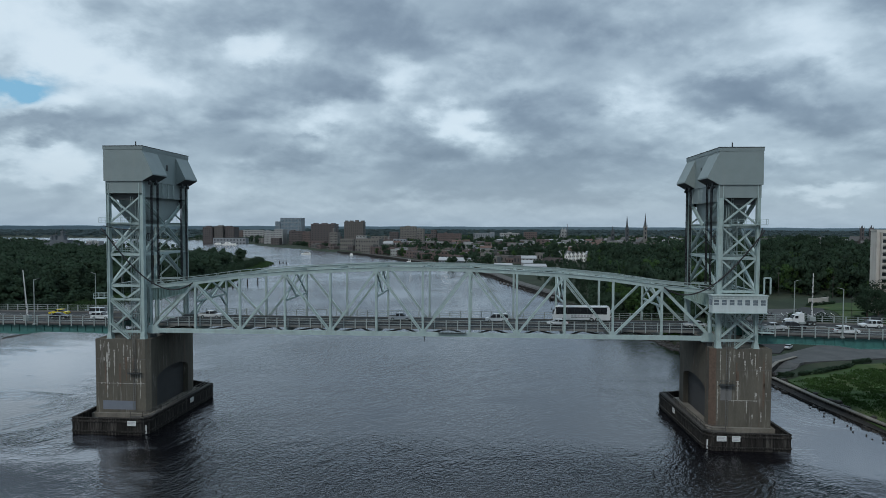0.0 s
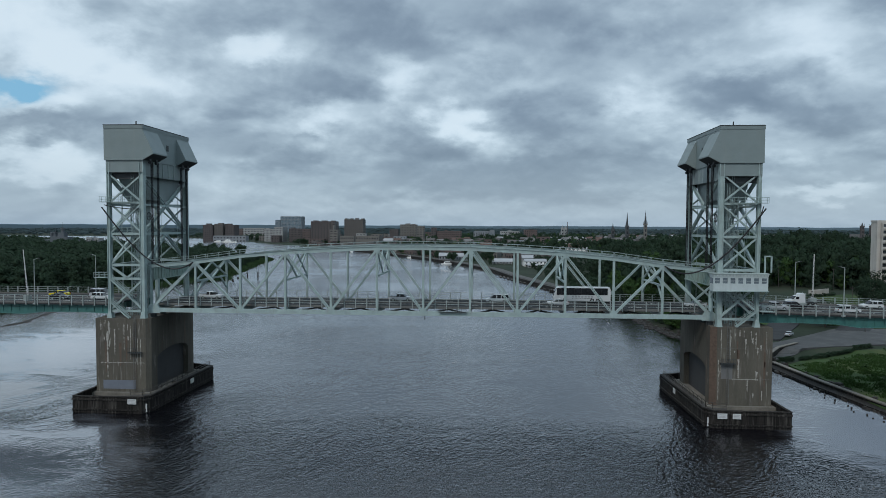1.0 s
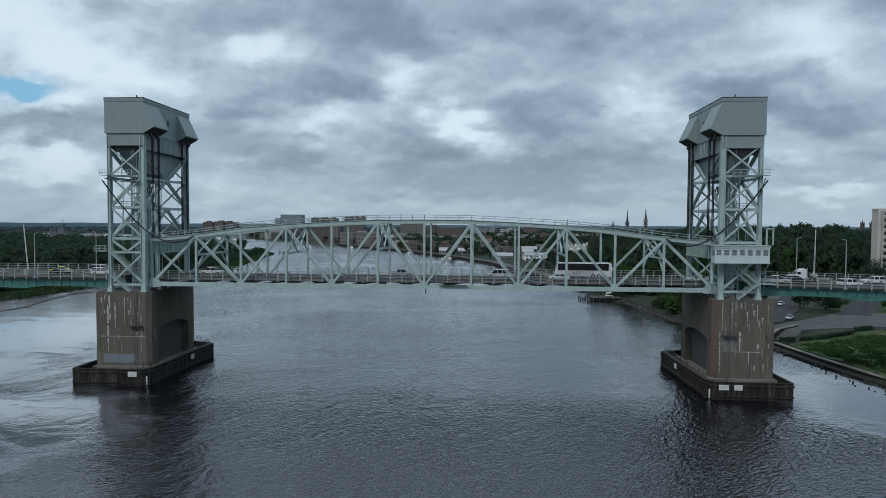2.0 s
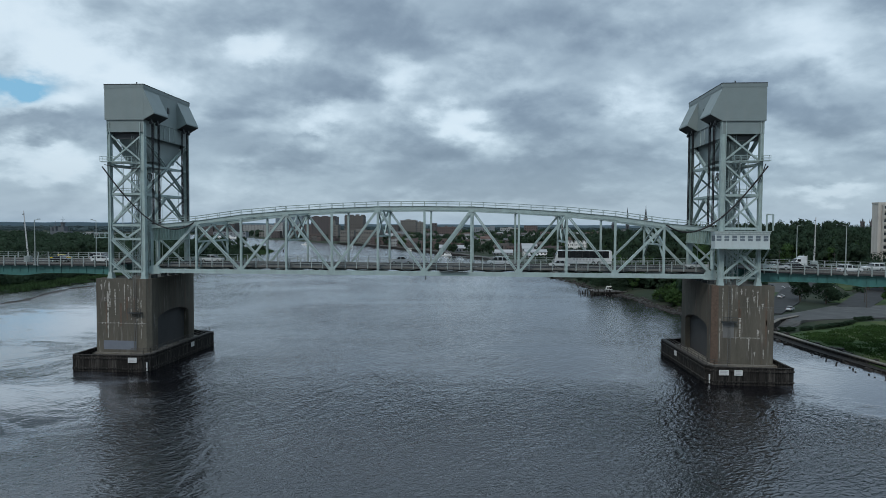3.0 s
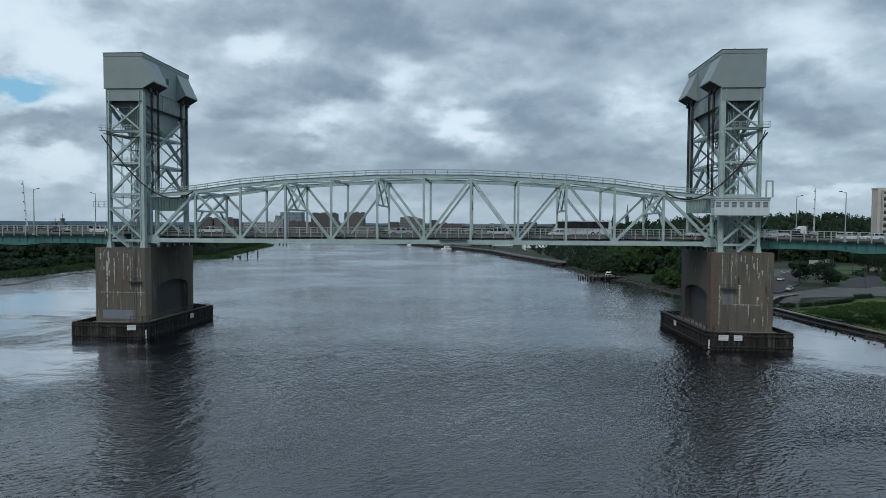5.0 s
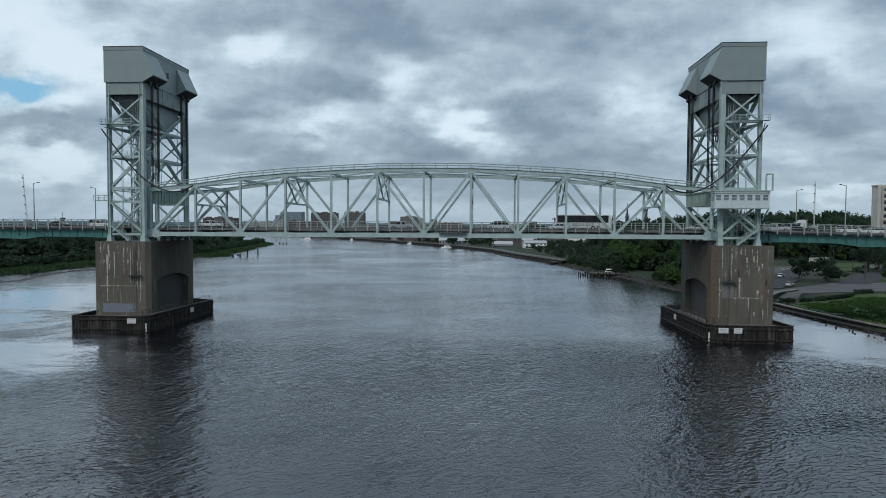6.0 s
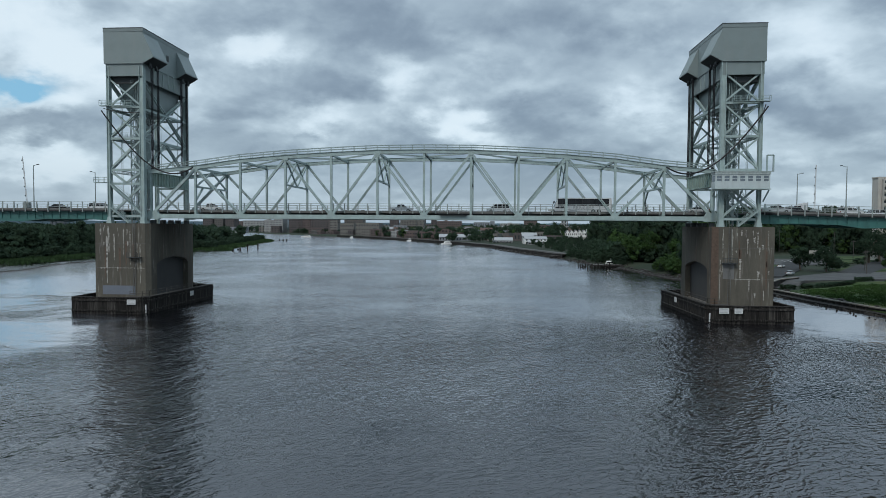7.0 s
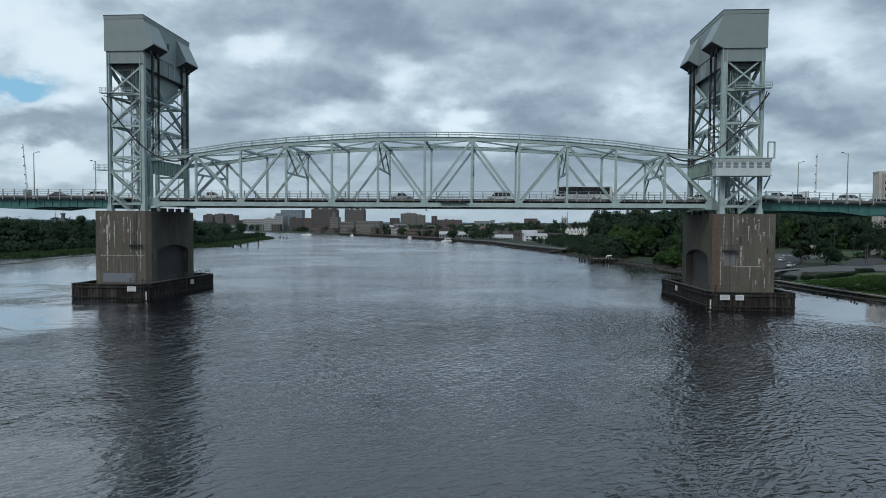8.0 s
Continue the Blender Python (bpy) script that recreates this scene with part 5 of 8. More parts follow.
ROOFWHITE = material("white_roof", (0.26, 0.27, 0.28), 0.7, 0.0, 0.12, 0.1, 1, 0.05, per_object=0.3)
ROOFDARK = material("dark_shingle", (0.07, 0.068, 0.066), 0.9, 0.0, 0.3, 0.3, 3, 0.1, per_object=0.4)
ROOFRED = material("red_tile_roof", (0.09, 0.055, 0.045), 0.85, 0.0, 0.25, 0.3, 3, 0.1)
SLATE = material("spire_slate", (0.04, 0.045, 0.05), 0.7, 0.0, 0.25, 0.5, 3, 0.1)
BLUEGLASS = material("curtain_wall_glass", (0.10, 0.14, 0.17), 0.15, 0.0, 0.25, 0.08, 1, 0.0, spec=0.7, per_object=0.5)
SHIPGREY = material("ship_grey", (0.072, 0.083, 0.095), 0.7, 0.0, 0.2, 0.1, 1, 0.05)
CAR_MATS = {n: material(n + "_car_paint", c, 0.25, 0.0, 0.05, 1, 6, 0.0, spec=0.6) for n, c in {
    "white": (0.52, 0.54, 0.55), "silver": (0.36, 0.38, 0.40), "black": (0.018, 0.018, 0.02), "yellow": (0.50, 0.40, 0.02), "red": (0.22, 0.03, 0.03), "blue": (0.05, 0.08, 0.15), "grey": (0.12, 0.13, 0.14)}.items()}
TOWNGLASS = material("grey_window_glass", (0.03, 0.034, 0.038), 0.15, 0.0, 0.4, 0.1, 1, 0.0, spec=0.6, per_object=0.6)
PANE = bpy.data.meshes.new("pane")
pane_bm = boxes(((-0.5, -0.5, 0), (0.5, 0.5, 1)))
bmesh.ops.recalc_face_normals(pane_bm, faces=pane_bm.faces[:])
pane_bm.to_mesh(PANE)
pane_bm.free()
PANE.materials.append(TOWNGLASS)
PANE_BLUE = PANE.copy()
PANE_BLUE.materials.clear()
PANE_BLUE.materials.append(BLUEGLASS)


def building(name, label, x0, x1, y0, depth, top, wall, storeys, bays, roof=ROOFGREY, yaw=0.0, base=None, parapet=0.8, pane=None, win=(0.44, 0.42), crown=(), side=False, category="building"):
    """A flat-roofed block whose front looks down the river: a core with proud piers and spandrels, panes between them."""
    cx, cy = (x0 + x1) / 2, y0
    zb = float(ground_z(np.array([cx]), np.array([y0]))[0]) - 0.5 if base is None else base
    b = thing(name, label, category)
    b.location, b.rotation_euler = (cx, cy, zb), (0, 0, radians(yaw))
    w, h = x1 - x0, top - zb
    mesh_pane = pane or PANE
    g = h / storeys
    bm = boxes(((-w / 2 + 0.25, 0.25, 0), (w / 2 - 0.25, depth, h)))
    for i in range(bays + 1):
        pw = w / bays * (1 - win[0]) / 2
        x = -w / 2 + i * w / bays
        add_box(bm, (max(-w / 2, x - pw), 0, 0), (min(w / 2, x + pw), 0.3, h))
    for k in range(storeys + 1):
        z = k * g
        sp = g * (1 - win[1]) / 2
        add_box(bm, (-w / 2, 0.03, max(0, z - sp)), (w / 2, 0.3, min(h, z + sp)))
    sb = max(1, round(bays * depth / w))
    for s in (-1, 1):
        for i in range(sb + 1):
            pw = depth / sb * (1 - win[0]) / 2
            y = i * depth / sb
            add_box(bm, (min(s * w / 2, s * (w / 2 - 0.3)), max(0.31, y - pw), 0), (max(s * w / 2, s * (w / 2 - 0.3)), min(depth, y + pw), h))
        for k in range(storeys + 1):
            z, sp = k * g, g * (1 - win[1]) / 2
            a, c = s * (w / 2 - 0.03), s * (w / 2 - 0.3)
            add_box(bm, (min(a, c), 0.31, max(0, z - sp)), (max(a, c), depth, min(h, z + sp)))
    if storeys == 1:   # plain low shop
        bm.free()
        bm = boxes(((-w / 2, 0, 0), (w / 2, depth, h)))
    part("wall", bm, wall, b)
    roof_bm = boxes(((-w / 2 + 0.3, 0.35, h), (w / 2 - 0.3, depth - 0.3, h + 0.15)))
    rf = part("roof", roof_bm, roof, b)
    if parapet:
        part("parapet", boxes(((-w / 2, 0, h), (w / 2, 0.3, h + parapet)), ((-w / 2, depth - 0.3, h), (w / 2, depth, h + parapet)), ((-w / 2, 0.3, h), (-w / 2 + 0.3, depth - 0.3, h + parapet)), ((w / 2 - 0.3, 0.3, h), (w / 2, depth - 0.3, h + parapet))), wall, b)
    for (a, c, dz) in crown:
        part("roof_house", boxes(((a * w - w / 2, depth * 0.25, h + 0.1), (c * w - w / 2, depth * 0.7, h + dz))), wall, rf)
    for k in range(storeys):
        for i in range(bays):
            piece("window", mesh_pane, (-w / 2 + (i + 0.5) * w / bays, -0.03 if storeys == 1 else 0.2, (k + 0.5) * g - g * win[1] / 2), b, scale=(w / bays * win[0], 0.14, g * win[1]))
        if side:
            s = 1 if cx < 60 else -1
            for i in range(sb):
                piece("window", mesh_pane, (s * (w / 2 - 0.2), (i + 0.5) * depth / sb, (k + 0.5) * g - g * win[1] / 2), b, scale=(0.14, depth / sb * win[0], g * win[1]))
    return b


BUILT = []   # plan rectangles that trees keep out of


def keep(x0, x1, y0, y1, m=3.0):
    BUILT.append((x0 - m, x1 + m, y0 - m, y1 + m))


def put_building(name, label, x0, x1, y0, depth, *a, **k):
    keep(x0, x1, y0, y0 + depth)
    return building(name, label, x0, x1, y0, depth, *a, **k)


T = put_building
T("apartment_block", "brown brick riverside apartment block far upstream", -693, -668, 1400, 30, 38, DKBRICK, 8, 5, crown=((0.2, 0.6, 4),))
T("apartment_block", "tall brown brick riverside apartment block far upstream", -666, -644, 1405, 30, 40, BROWN, 9, 5, crown=((0.3, 0.8, 3),))
T("apartment_block", "brown brick riverside apartment block far upstream", -642, -617, 1412, 30, 38, DKBRICK, 8, 5, crown=((0.1, 0.5, 4),))
T("quay_shed", "low dark riverside shed beside the apartments", -640, -560, 1340, 20, 12, GREYWALL, 2, 10, side=False)
T("long_block", "long white low building behind the quay", -657.8, -598.6, 1574, 25, 29.3, PALE, 5, 14)
T("corner_block", "brick building beside the long white block", -694.5, -670, 1605, 25, 27.4, BRICK, 5, 5)
T("stepped_block", "white stepped office building near the river", -491.7, -469.3, 1275, 34, 28.9, PALE, 7, 7, crown=((0.1, 0.4, 3),))
T("stepped_block", "white tall office wing near the river", -453.9, -434.2, 1232, 34, 33.7, PALE, 8, 6)
T("glass_tower", "tall blue-grey glass office tower", -746.6, -667.7, 2163, 45, 68.8, GREYWALL, 13, 15, pane=PANE_BLUE, win=(0.86, 0.8), parapet=1.5)
T("glass_tower", "lower step of the blue-grey glass office tower", -765, -746.2, 2160, 45, 56.3, GREYWALL, 11, 8, pane=PANE_BLUE, win=(0.86, 0.8))
T("brick_block", "long low brick building by the river", -421.2, -391.9, 1235, 30, 30.6, DKBRICK, 6, 9, crown=((0.05, 0.3, 3),))
T("brick_block", "low brick building by the river", -378.9, -361.6, 1195, 30, 29.9, BRICK, 6, 6)
T("brick_hotel", "dark red brick riverside hotel with stone bands", -330, -282.6, 1087, 34, 46.1, DKBRICK, 11, 8, crown=((0.05, 0.2, 2.5), (0.4, 0.6, 2.5), (0.8, 0.95, 2.5)), side=True)
T("tall_block", "tall brown tower with a crenellated roofline", -330.9, -284.9, 1385, 34, 52.5, BROWN, 13, 9, crown=((0.0, 0.12, 3.4), (0.25, 0.4, 3.4), (0.55, 0.7, 4.2), (0.85, 1.0, 3.4)), side=True)
T("hotel_wing", "tan and brown hotel wing on the riverfront", -277.1, -262.1, 1024, 24, 30.3, TAN, 6, 6, crown=((0.3, 0.5, 9),))
T("custom_house", "pale stone riverfront office building with arched windows", -230.4, -206.4, 906, 20, 21, TAN, 3, 7, yaw=-8)
T("custom_house", "pale stone riverfront office wing", -195.5, -156.2, 863, 20, 22, TAN, 3, 9, yaw=-8)
T("brick_warehouse", "red brick riverfront warehouse with an awning", -154.2, -117.9, 768, 20, 12.4, BRICK, 3, 8, yaw=-10)
T("tan_block", "tan stone office block with many windows", -169.8, -135.7, 1210, 30, 40.7, TAN, 10, 10, crown=((0.3, 0.6, 3), (0.7, 0.9, 2)))
T("tan_block", "pale stone office block", -130.3, -114.9, 1172, 26, 36.8, TAN, 9, 5, crown=((0.2, 0.5, 2.5),))
T("dark_block", "dark flat-topped brick block", -186.6, -168.8, 1168, 22, 30.3, DKBRICK, 6, 5)
T("brick_college", "long brick college building with white bands", -85.2, -36, 1139, 34, 27.3, BRICK, 6, 12, crown=((0.3, 0.4, 3), (0.6, 0.65, 2)))
T("stair_tower", "dark brick stair tower of the college", -97.1, -86.2, 1137, 14, 34.7, DKBRICK, 7, 2)
T("glass_block", "grey office building with glass bays", -14.2, 21.8, 1308, 30, 26.3, GREYWALL, 7, 9)
T("glass_block", "grey office building with glass bays", 22.5, 33.4, 1309, 28, 28.9, GREYWALL, 8, 4, pane=PANE_BLUE)
T("court_house", "white civic building with a row of tall windows", 50.4, 99.5, 1495, 30, 24.6, PALE, 3, 11, crown=((0.4, 0.6, 3),))
T("brick_block", "red brick block behind the civic building", 92, 118, 1160, 26, 31, BRICK, 6, 6)
rng = random.Random(21)
# two and three storey buildings lining the quay
for y0 in range(596, 830, 19):
    edge = float(np.interp(y0, [p[1] for p in EAST[10:25]], [p[0] for p in EAST[10:25]]))
    x0, w, st = edge + rng.uniform(9, 22), rng.uniform(15, 24), rng.choice((2, 2, 3))
    if any(a < x0 + w and x0 < b and c < y0 + 14 and y0 < e for a, b, c, e in BUILT):
        continue
    wall = rng.choice((BRICK, TAN, BRICK, DKBRICK, PALE))
    T("quay_building", {BRICK: "red brick", TAN: "tan stone", DKBRICK: "dark brick", PALE: "pale rendered"}[wall] + " building on the town quay", x0, x0 + w, y0, 12, 3.0 + st * 3.9, wall, st, int(w / 3.6), roof=rng.choice((ROOFGREY, ROOFWHITE)), yaw=rng.uniform(-26, -14), parapet=0.6)
# low shops and sheds packed along the waterfront
placed = 0
while placed < 400:
    y0 = rng.uniform(560, 1020)
    edge = float(np.interp(y0, [p[1] for p in EAST[10:25]], [p[0] for p in EAST[10:25]]))
    x0 = edge + 12 + abs(rng.gauss(0, 60))
    w, d = rng.uniform(9, 20), rng.uniform(8, 14)
    placed += 1
    if any(a < x0 + w and x0 < b and c < y0 + d and y0 < e for a, b, c, e in BUILT) or float(river_distance(np.array([x0]), np.array([y0]))[0]) < 9:
        continue
    zb = float(ground_z(np.array([x0]), np.array([y0]))[0])
    T("waterfront_shop", "low waterfront shop building among others", x0, x0 + w, y0, d, zb + rng.choice((4.2, 5.0, 7.5, 8.5)), rng.choice((BRICK, DKBRICK, BRICK, TAN, BROWN)), 1, 3, roof=rng.choice((ROOFGREY, ROOFWHITE, ROOFDARK, ROOFDARK)), yaw=rng.uniform(-45, -20), parapet=0.4)
# smaller town blocks between the river and the tall ones
for i in range(85):
    y0 = rng.uniform(800, 1450)
    edge = float(np.interp(y0, [p[1] for p in EAST[10:25]], [p[0] for p in EAST[10:25]]))
    x0 = edge + rng.uniform(25, 420)
    w, d = rng.uniform(14, 34), rng.uniform(12, 24)
    if any(a < x0 + w and x0 < b and c < y0 + d and y0 < e for a, b, c, e in BUILT):
        continue
    st = rng.choice((2, 2, 3, 3, 4))
    zb = float(ground_z(np.array([x0]), np.array([y0]))[0])
    T("town_block", "low town building with a flat roof", x0, x0 + w, y0, d, zb + st * 3.6, rng.choice((BRICK, DKBRICK, TAN, PALE, BRICK, GREYWALL)), st, max(2, int(w / 6)), roof=rng.choice((ROOFGREY, ROOFWHITE, ROOFGREY)), side=False)


def gable_house(name, label, x, y, w, d, h, rise, wall, roof, yaw=0.0, gable_front=False, bays=3, storeys=1, dormer=0, chimney=False, porch=False):
    keep(x - w / 2 - 1, x + w / 2 + 1, y - d / 2 - 1, y + d / 2 + 1, 2.0)
    zb = float(ground_z(np.array([x]), np.array([y]))[0]) - 0.3
    b = thing(name, label, "house")
    b.location, b.rotation_euler = (x, y, zb), (0, 0, radians(yaw))
    bm = boxes(((-w / 2, -d / 2, 0), (w / 2, d / 2, h)))
    if gable_front:
        prism(bm, [(-w / 2, -d / 2, h), (w / 2, -d / 2, h), (0, -d / 2, h + rise)], [(-w / 2, d / 2, h), (w / 2, d / 2, h), (0, d / 2, h + rise)])
    else:
        prism(bm, [(-w / 2, -d / 2, h), (-w / 2, d / 2, h), (-w / 2, 0, h + rise)], [(w / 2, -d / 2, h), (w / 2, d / 2, h), (w / 2, 0, h + rise)])
    part("wall", bm, wall, b)
    e = 0.5
    for s in (-1, 1):
        bm = bmesh.new()
        if gable_front:
            k = rise / (w / 2)
            ring = [(0, h + rise + 0.25), (s * (w / 2 + e), h - e * k + 0.25), (s * (w / 2 + e), h - e * k), (0, h + rise)]
            prism(bm, [(p, -d / 2 - e, q + 0.03) for p, q in ring], [(p, d / 2 + e, q + 0.03) for p, q in ring])
        else:
            k = rise / (d / 2)
            ring = [(0, h + rise + 0.25), (s * (d / 2 + e), h - e * k + 0.25), (s * (d / 2 + e), h - e * k), (0, h + rise)]
            prism(bm, [(-w / 2 - e, p, q + 0.03) for p, q in ring], [(w / 2 + e, p, q + 0.03) for p, q in ring])
        part("roof_slope", bm, roof, b)
    for k in range(storeys):
        g = h / storeys
        for i in range(bays):
            piece("window", PANE, (-w / 2 + (i + 0.5) * w / bays, -d / 2 - 0.01, k * g + g * 0.3), b, scale=(w / bays * 0.42, 0.12, g * 0.5))
    for i in range(dormer):
        x0 = -w / 2 + (i + 0.5) * w / dormer
        bm = boxes(((x0 - 0.9, -d / 2 + 0.2, h), (x0 + 0.9, 0, h + rise * 0.62)))
        part("dormer", bm, wall, b)
    if chimney:
        part("chimney", boxes(((w * 0.2, 0.3, h), (w * 0.2 + 0.9, 1.2, h + rise + 1.2))), BRICK, b)
    if porch:
        part("porch_roof", boxes(((-w / 2, -d / 2 - 3.0, h * 0.45), (w / 2, -d / 2, h * 0.45 + 0.25))), ROOFWHITE, b)
        for i in range(6):
            part("porch_post", boxes(((-w / 2 + i * w / 5.2, -d / 2 - 2.9, 0), (-w / 2 + i * w / 5.2 + 0.25, -d / 2 - 2.65, h * 0.45))), WHITE, b)
    return b


# the white row of six gabled houses above the bank
for i in range(6):
    gable_house("row_house", "small white gabled row house among trees above the bank", 105.8 + i * 4.87, 588 + i * 2.0, 4.2, 9, 8.5, 3.0, WHITE, ROOFGREY, gable_front=True, bays=2, storeys=2)
    part("link_wall", boxes(((-2.4, -4.2, 0), (2.4, 3.5, 4.5))), PALE, bpy.data.objects["row_house" if i == 0 else "row_house.%03d" % i])
# riverfront houses and restaurants
gable_house("river_house", "white riverfront pavilion with a low pale roof", 30.1, 488, 19.2, 10, 2.8, 2.6, PALE, ROOFWHITE, bays=6, porch=True)
gable_house("river_house", "white two-storey riverfront house with verandas", 53.5, 472, 10.2, 11, 7.4, 2.2, PALE, ROOFWHITE, bays=4, storeys=2, porch=True)
gable_house("river_house", "white riverfront restaurant with stacked decks", 59.2, 452, 20.1, 12, 5.2, 2.0, WHITE, ROOFWHITE, bays=6, storeys=2, porch=True, yaw=4)
gable_house("river_house", "small white boathouse below the restaurant", 56.2, 436, 9, 6, 2.4, 1.4, PALE, ROOFWHITE, bays=3)
for i in range(4):
    gable_house("market_hall", "pale grey gabled shed of the riverfront market", -37.7 + 9.48 * (i + 0.5), 562 + i * -5.0, 9.4, 14, 4.4, 3.0, GREYWALL, ROOFWHITE, bays=3)
gable_house("market_hall", "pale riverfront shed with a broad roof", -78, 730, 24, 14, 4.5, 2.5, PALE, ROOFWHITE, bays=6)
gable_house("boat_shed", "red brick riverfront building", -105, 748, 18, 12, 8.0, 2.2, BRICK, ROOFGREY, bays=5, storeys=2)
# pale roofs that show between the crowns
for x, y, w, label, roof in (
    (61, 561, 16, "white house with a low roof above the riverfront", ROOFWHITE),
    (117, 696, 22, "white hall with roof vents among trees", ROOFWHITE),
    (183, 700, 34, "long low building with a pale flat roof among trees", ROOFWHITE),
    (215, 713, 14, "small house with a red tile roof among trees", ROOFRED),
    (398, 530, 18, "grey-roofed white house on the wooded rise", ROOFWHITE),
    (308, 380, 16, "white house with a grey roof on the wooded rise", ROOFWHITE),
    (179, 413, 9, "steep white gabled house showing between trees", ROOFWHITE),
    (149, 1190, 26, "white-roofed hall behind the trees", ROOFWHITE),
):
    gable_house("roof_house" if w > 20 else "hill_house", label, x, y, w, 10, 6.5, 2.6, PALE, roof, bays=4, storeys=2)
    keep(x - w / 2 - 3, x + w / 2, y - 26, y, 0)   # an opening in the trees before it
# houses scattered through the trees
for i in range(260):
    y = rng.uniform(300, 1500) if i < 130 else rng.uniform(560, 1150)
    x = 90 + (y + 139) * rng.uniform(0.02, 0.80) if i < 130 else rng.uniform(-230, 300)
    if y < 520 and x < 175:
        continue
    if float(river_distance(np.array([x]), np.array([y]))[0]) < 45 or any(a < x < b and c < y < d for a, b, c, d in BUILT):
        continue
    wall, roof = rng.choice(((PALE, ROOFDARK), (PALE, ROOFGREY), (PALE, ROOFWHITE), (BRICK, ROOFDARK), (TAN, ROOFDARK), (PALE, ROOFRED)))
    if i >= 130 and y < 830 - 1.0 * x - 60:
        continue
    st = rng.choice((1, 2, 2))
    gable_house("town_house", {TAN: "tan", PALE: "pale", BRICK: "brick"}[wall] + " house with a pitched roof among trees", x, y, rng.uniform(10, 18), rng.uniform(8, 12), 3.4 * st + 2.5, rng.uniform(2.2, 4.0), wall, roof, yaw=rng.uniform(-40, 40), bays=2, storeys=1 if i >= 130 else st, chimney=rng.random() < 0.4)


def spire_church(name, label, x, y, body_w, tower_top, tip, wall, roof):
    keep(x - body_w, x + body_w, y - 5, y + 40)
    zb = float(ground_z(np.array([x]), np.array([y]))[0]) - 0.5
    c = thing(name, label, "church")
    c.location = (x, y, zb)
    part("nave_wall", boxes(((-body_w / 2, 4, 0), (body_w / 2, 36, 11))), wall, c)
    bm = bmesh.new()
    prism(bm, [(-body_w / 2 - 0.5, 3.5, 11), (body_w / 2 + 0.5, 3.5, 11), (0, 3.5, 19)], [(-body_w / 2 - 0.5, 36.5, 11), (body_w / 2 + 0.5, 36.5, 11), (0, 36.5, 19)])
    part("nave_roof", bm, ROOFDARK, c)
    r = 2.5
    tw = part("tower", boxes(((-r, -r, 0), (r, r, tower_top - zb)), ((-r - 0.3, -r - 0.3, tower_top - zb - 6.5), (r + 0.3, r + 0.3, tower_top - zb - 6.0))), wall, c)
    for sx in (-1, 1):
        for sy in (-1, 1):
            bm = bmesh.new()
            add_tube(bm, (sx * r, sy * r, tower_top - zb - 2), (sx * r, sy * r, tower_top - zb + 4.5), 0.6, 6, 0.05)
            part("pinnacle", bm, wall, tw)
    for k in range(3):
        piece("louvre_window", PANE, (0, -r - 0.02, tower_top - zb - 6 - k * 7), tw, scale=(2.0, 0.12, 4.0))
    bm = bmesh.new()
    add_tube(bm, (0, 0, tower_top - zb), (0, 0, tip - zb), r * 0.86, 8, 0.06)
    part("spire", bm, roof, c, "steep dark spire")
    return c


spire_church("spired_church", "tan stone church with a tall pointed spire", 277, 929, 16, 44, 66, TAN, SLATE)
spire_church("spired_church", "dark slender church spire above the trees", 254, 960, 14, 40, 64, SLATE, SLATE)
spire_church("spired_church", "thin dark steeple above the trees", 236, 990, 8, 33, 45, SLATE, SLATE)
for dx in (0, 16):
    spire_church("domed_church", "dark church tower with a small peaked cap", 690 + dx, 1050, 8, 42, 48, DKBRICK, SLATE)
for dx in (0, 6.5):
    spire_church("white_church", "white church with twin pointed towers", 190 + dx, 1340, 6, 33, 42, PALE, PALE)
bm = bmesh.new()
add_tube(bm, (200, 1330, 0), (200, 1330, 49), 0.9, 8, 0.6)
tagged(part("brick_chimney", bm, BRICK), "tall thin brick chimney stack", "chimney")


# beige apartment slab on the east bank, with stacked balconies
def apartment_slab():
    x0, x1, y0, y1, top = 200.5, 246.0, 177.0, 182.0, 43.2
    keep(x0, x1, y0, y1, 4)
    b = thing("apartment_slab", "tall beige concrete apartment slab with stacked balconies", "apartment building")
    wall = part("wall", boxes(((x0, y0, 1.0), (x1, y1, top))), TAN2, b)
    part("blank_end", boxes(((x0 - 0.3, y0 - 0.3, 1.0), (x0 + 1.2, y0, top + 0.6))), TAN2, b)
    part("parapet", boxes(((x0 - 0.3, y0, top), (x1, y0 + 0.4, top + 0.6)), ((x0 - 0.3, y0 + 0.4, top), (x0 + 0.1, y1, top + 0.6))), TAN2, b)
    part("roof_house", boxes(((x0 + 12, y0 + 1, top), (x0 + 20, y0 + 4.5, top + 3))), TAN2, b)
    n = 13
    g = (top - 2) / n
    for k in range(n):
        z = 1.6 + k * g
        for i in range(6):
            xx = x0 + 1.6 + i * 6.6
            piece("window", PANE, (xx + 3, y0 - 0.01, z + 0.2), wall, scale=(5.6, 0.1, g * 0.7))
            bal = part("balcony", boxes(((xx + 0.1, y0 - 1.7, z - 0.15), (xx + 6.1, y0 - 0.06, z + 0.05))), TAN2, b)
            part("balcony_front", boxes(((xx + 0.1, y0 - 1.7, z + 0.05), (xx + 6.1, y0 - 1.58, z + 1.05))), TAN2, bal)
            part("divider", boxes(((xx - 0.15, y0 - 1.75, z - 0.15), (xx + 0.1, y0 - 0.06, z + g - 0.15))), TAN2, bal)


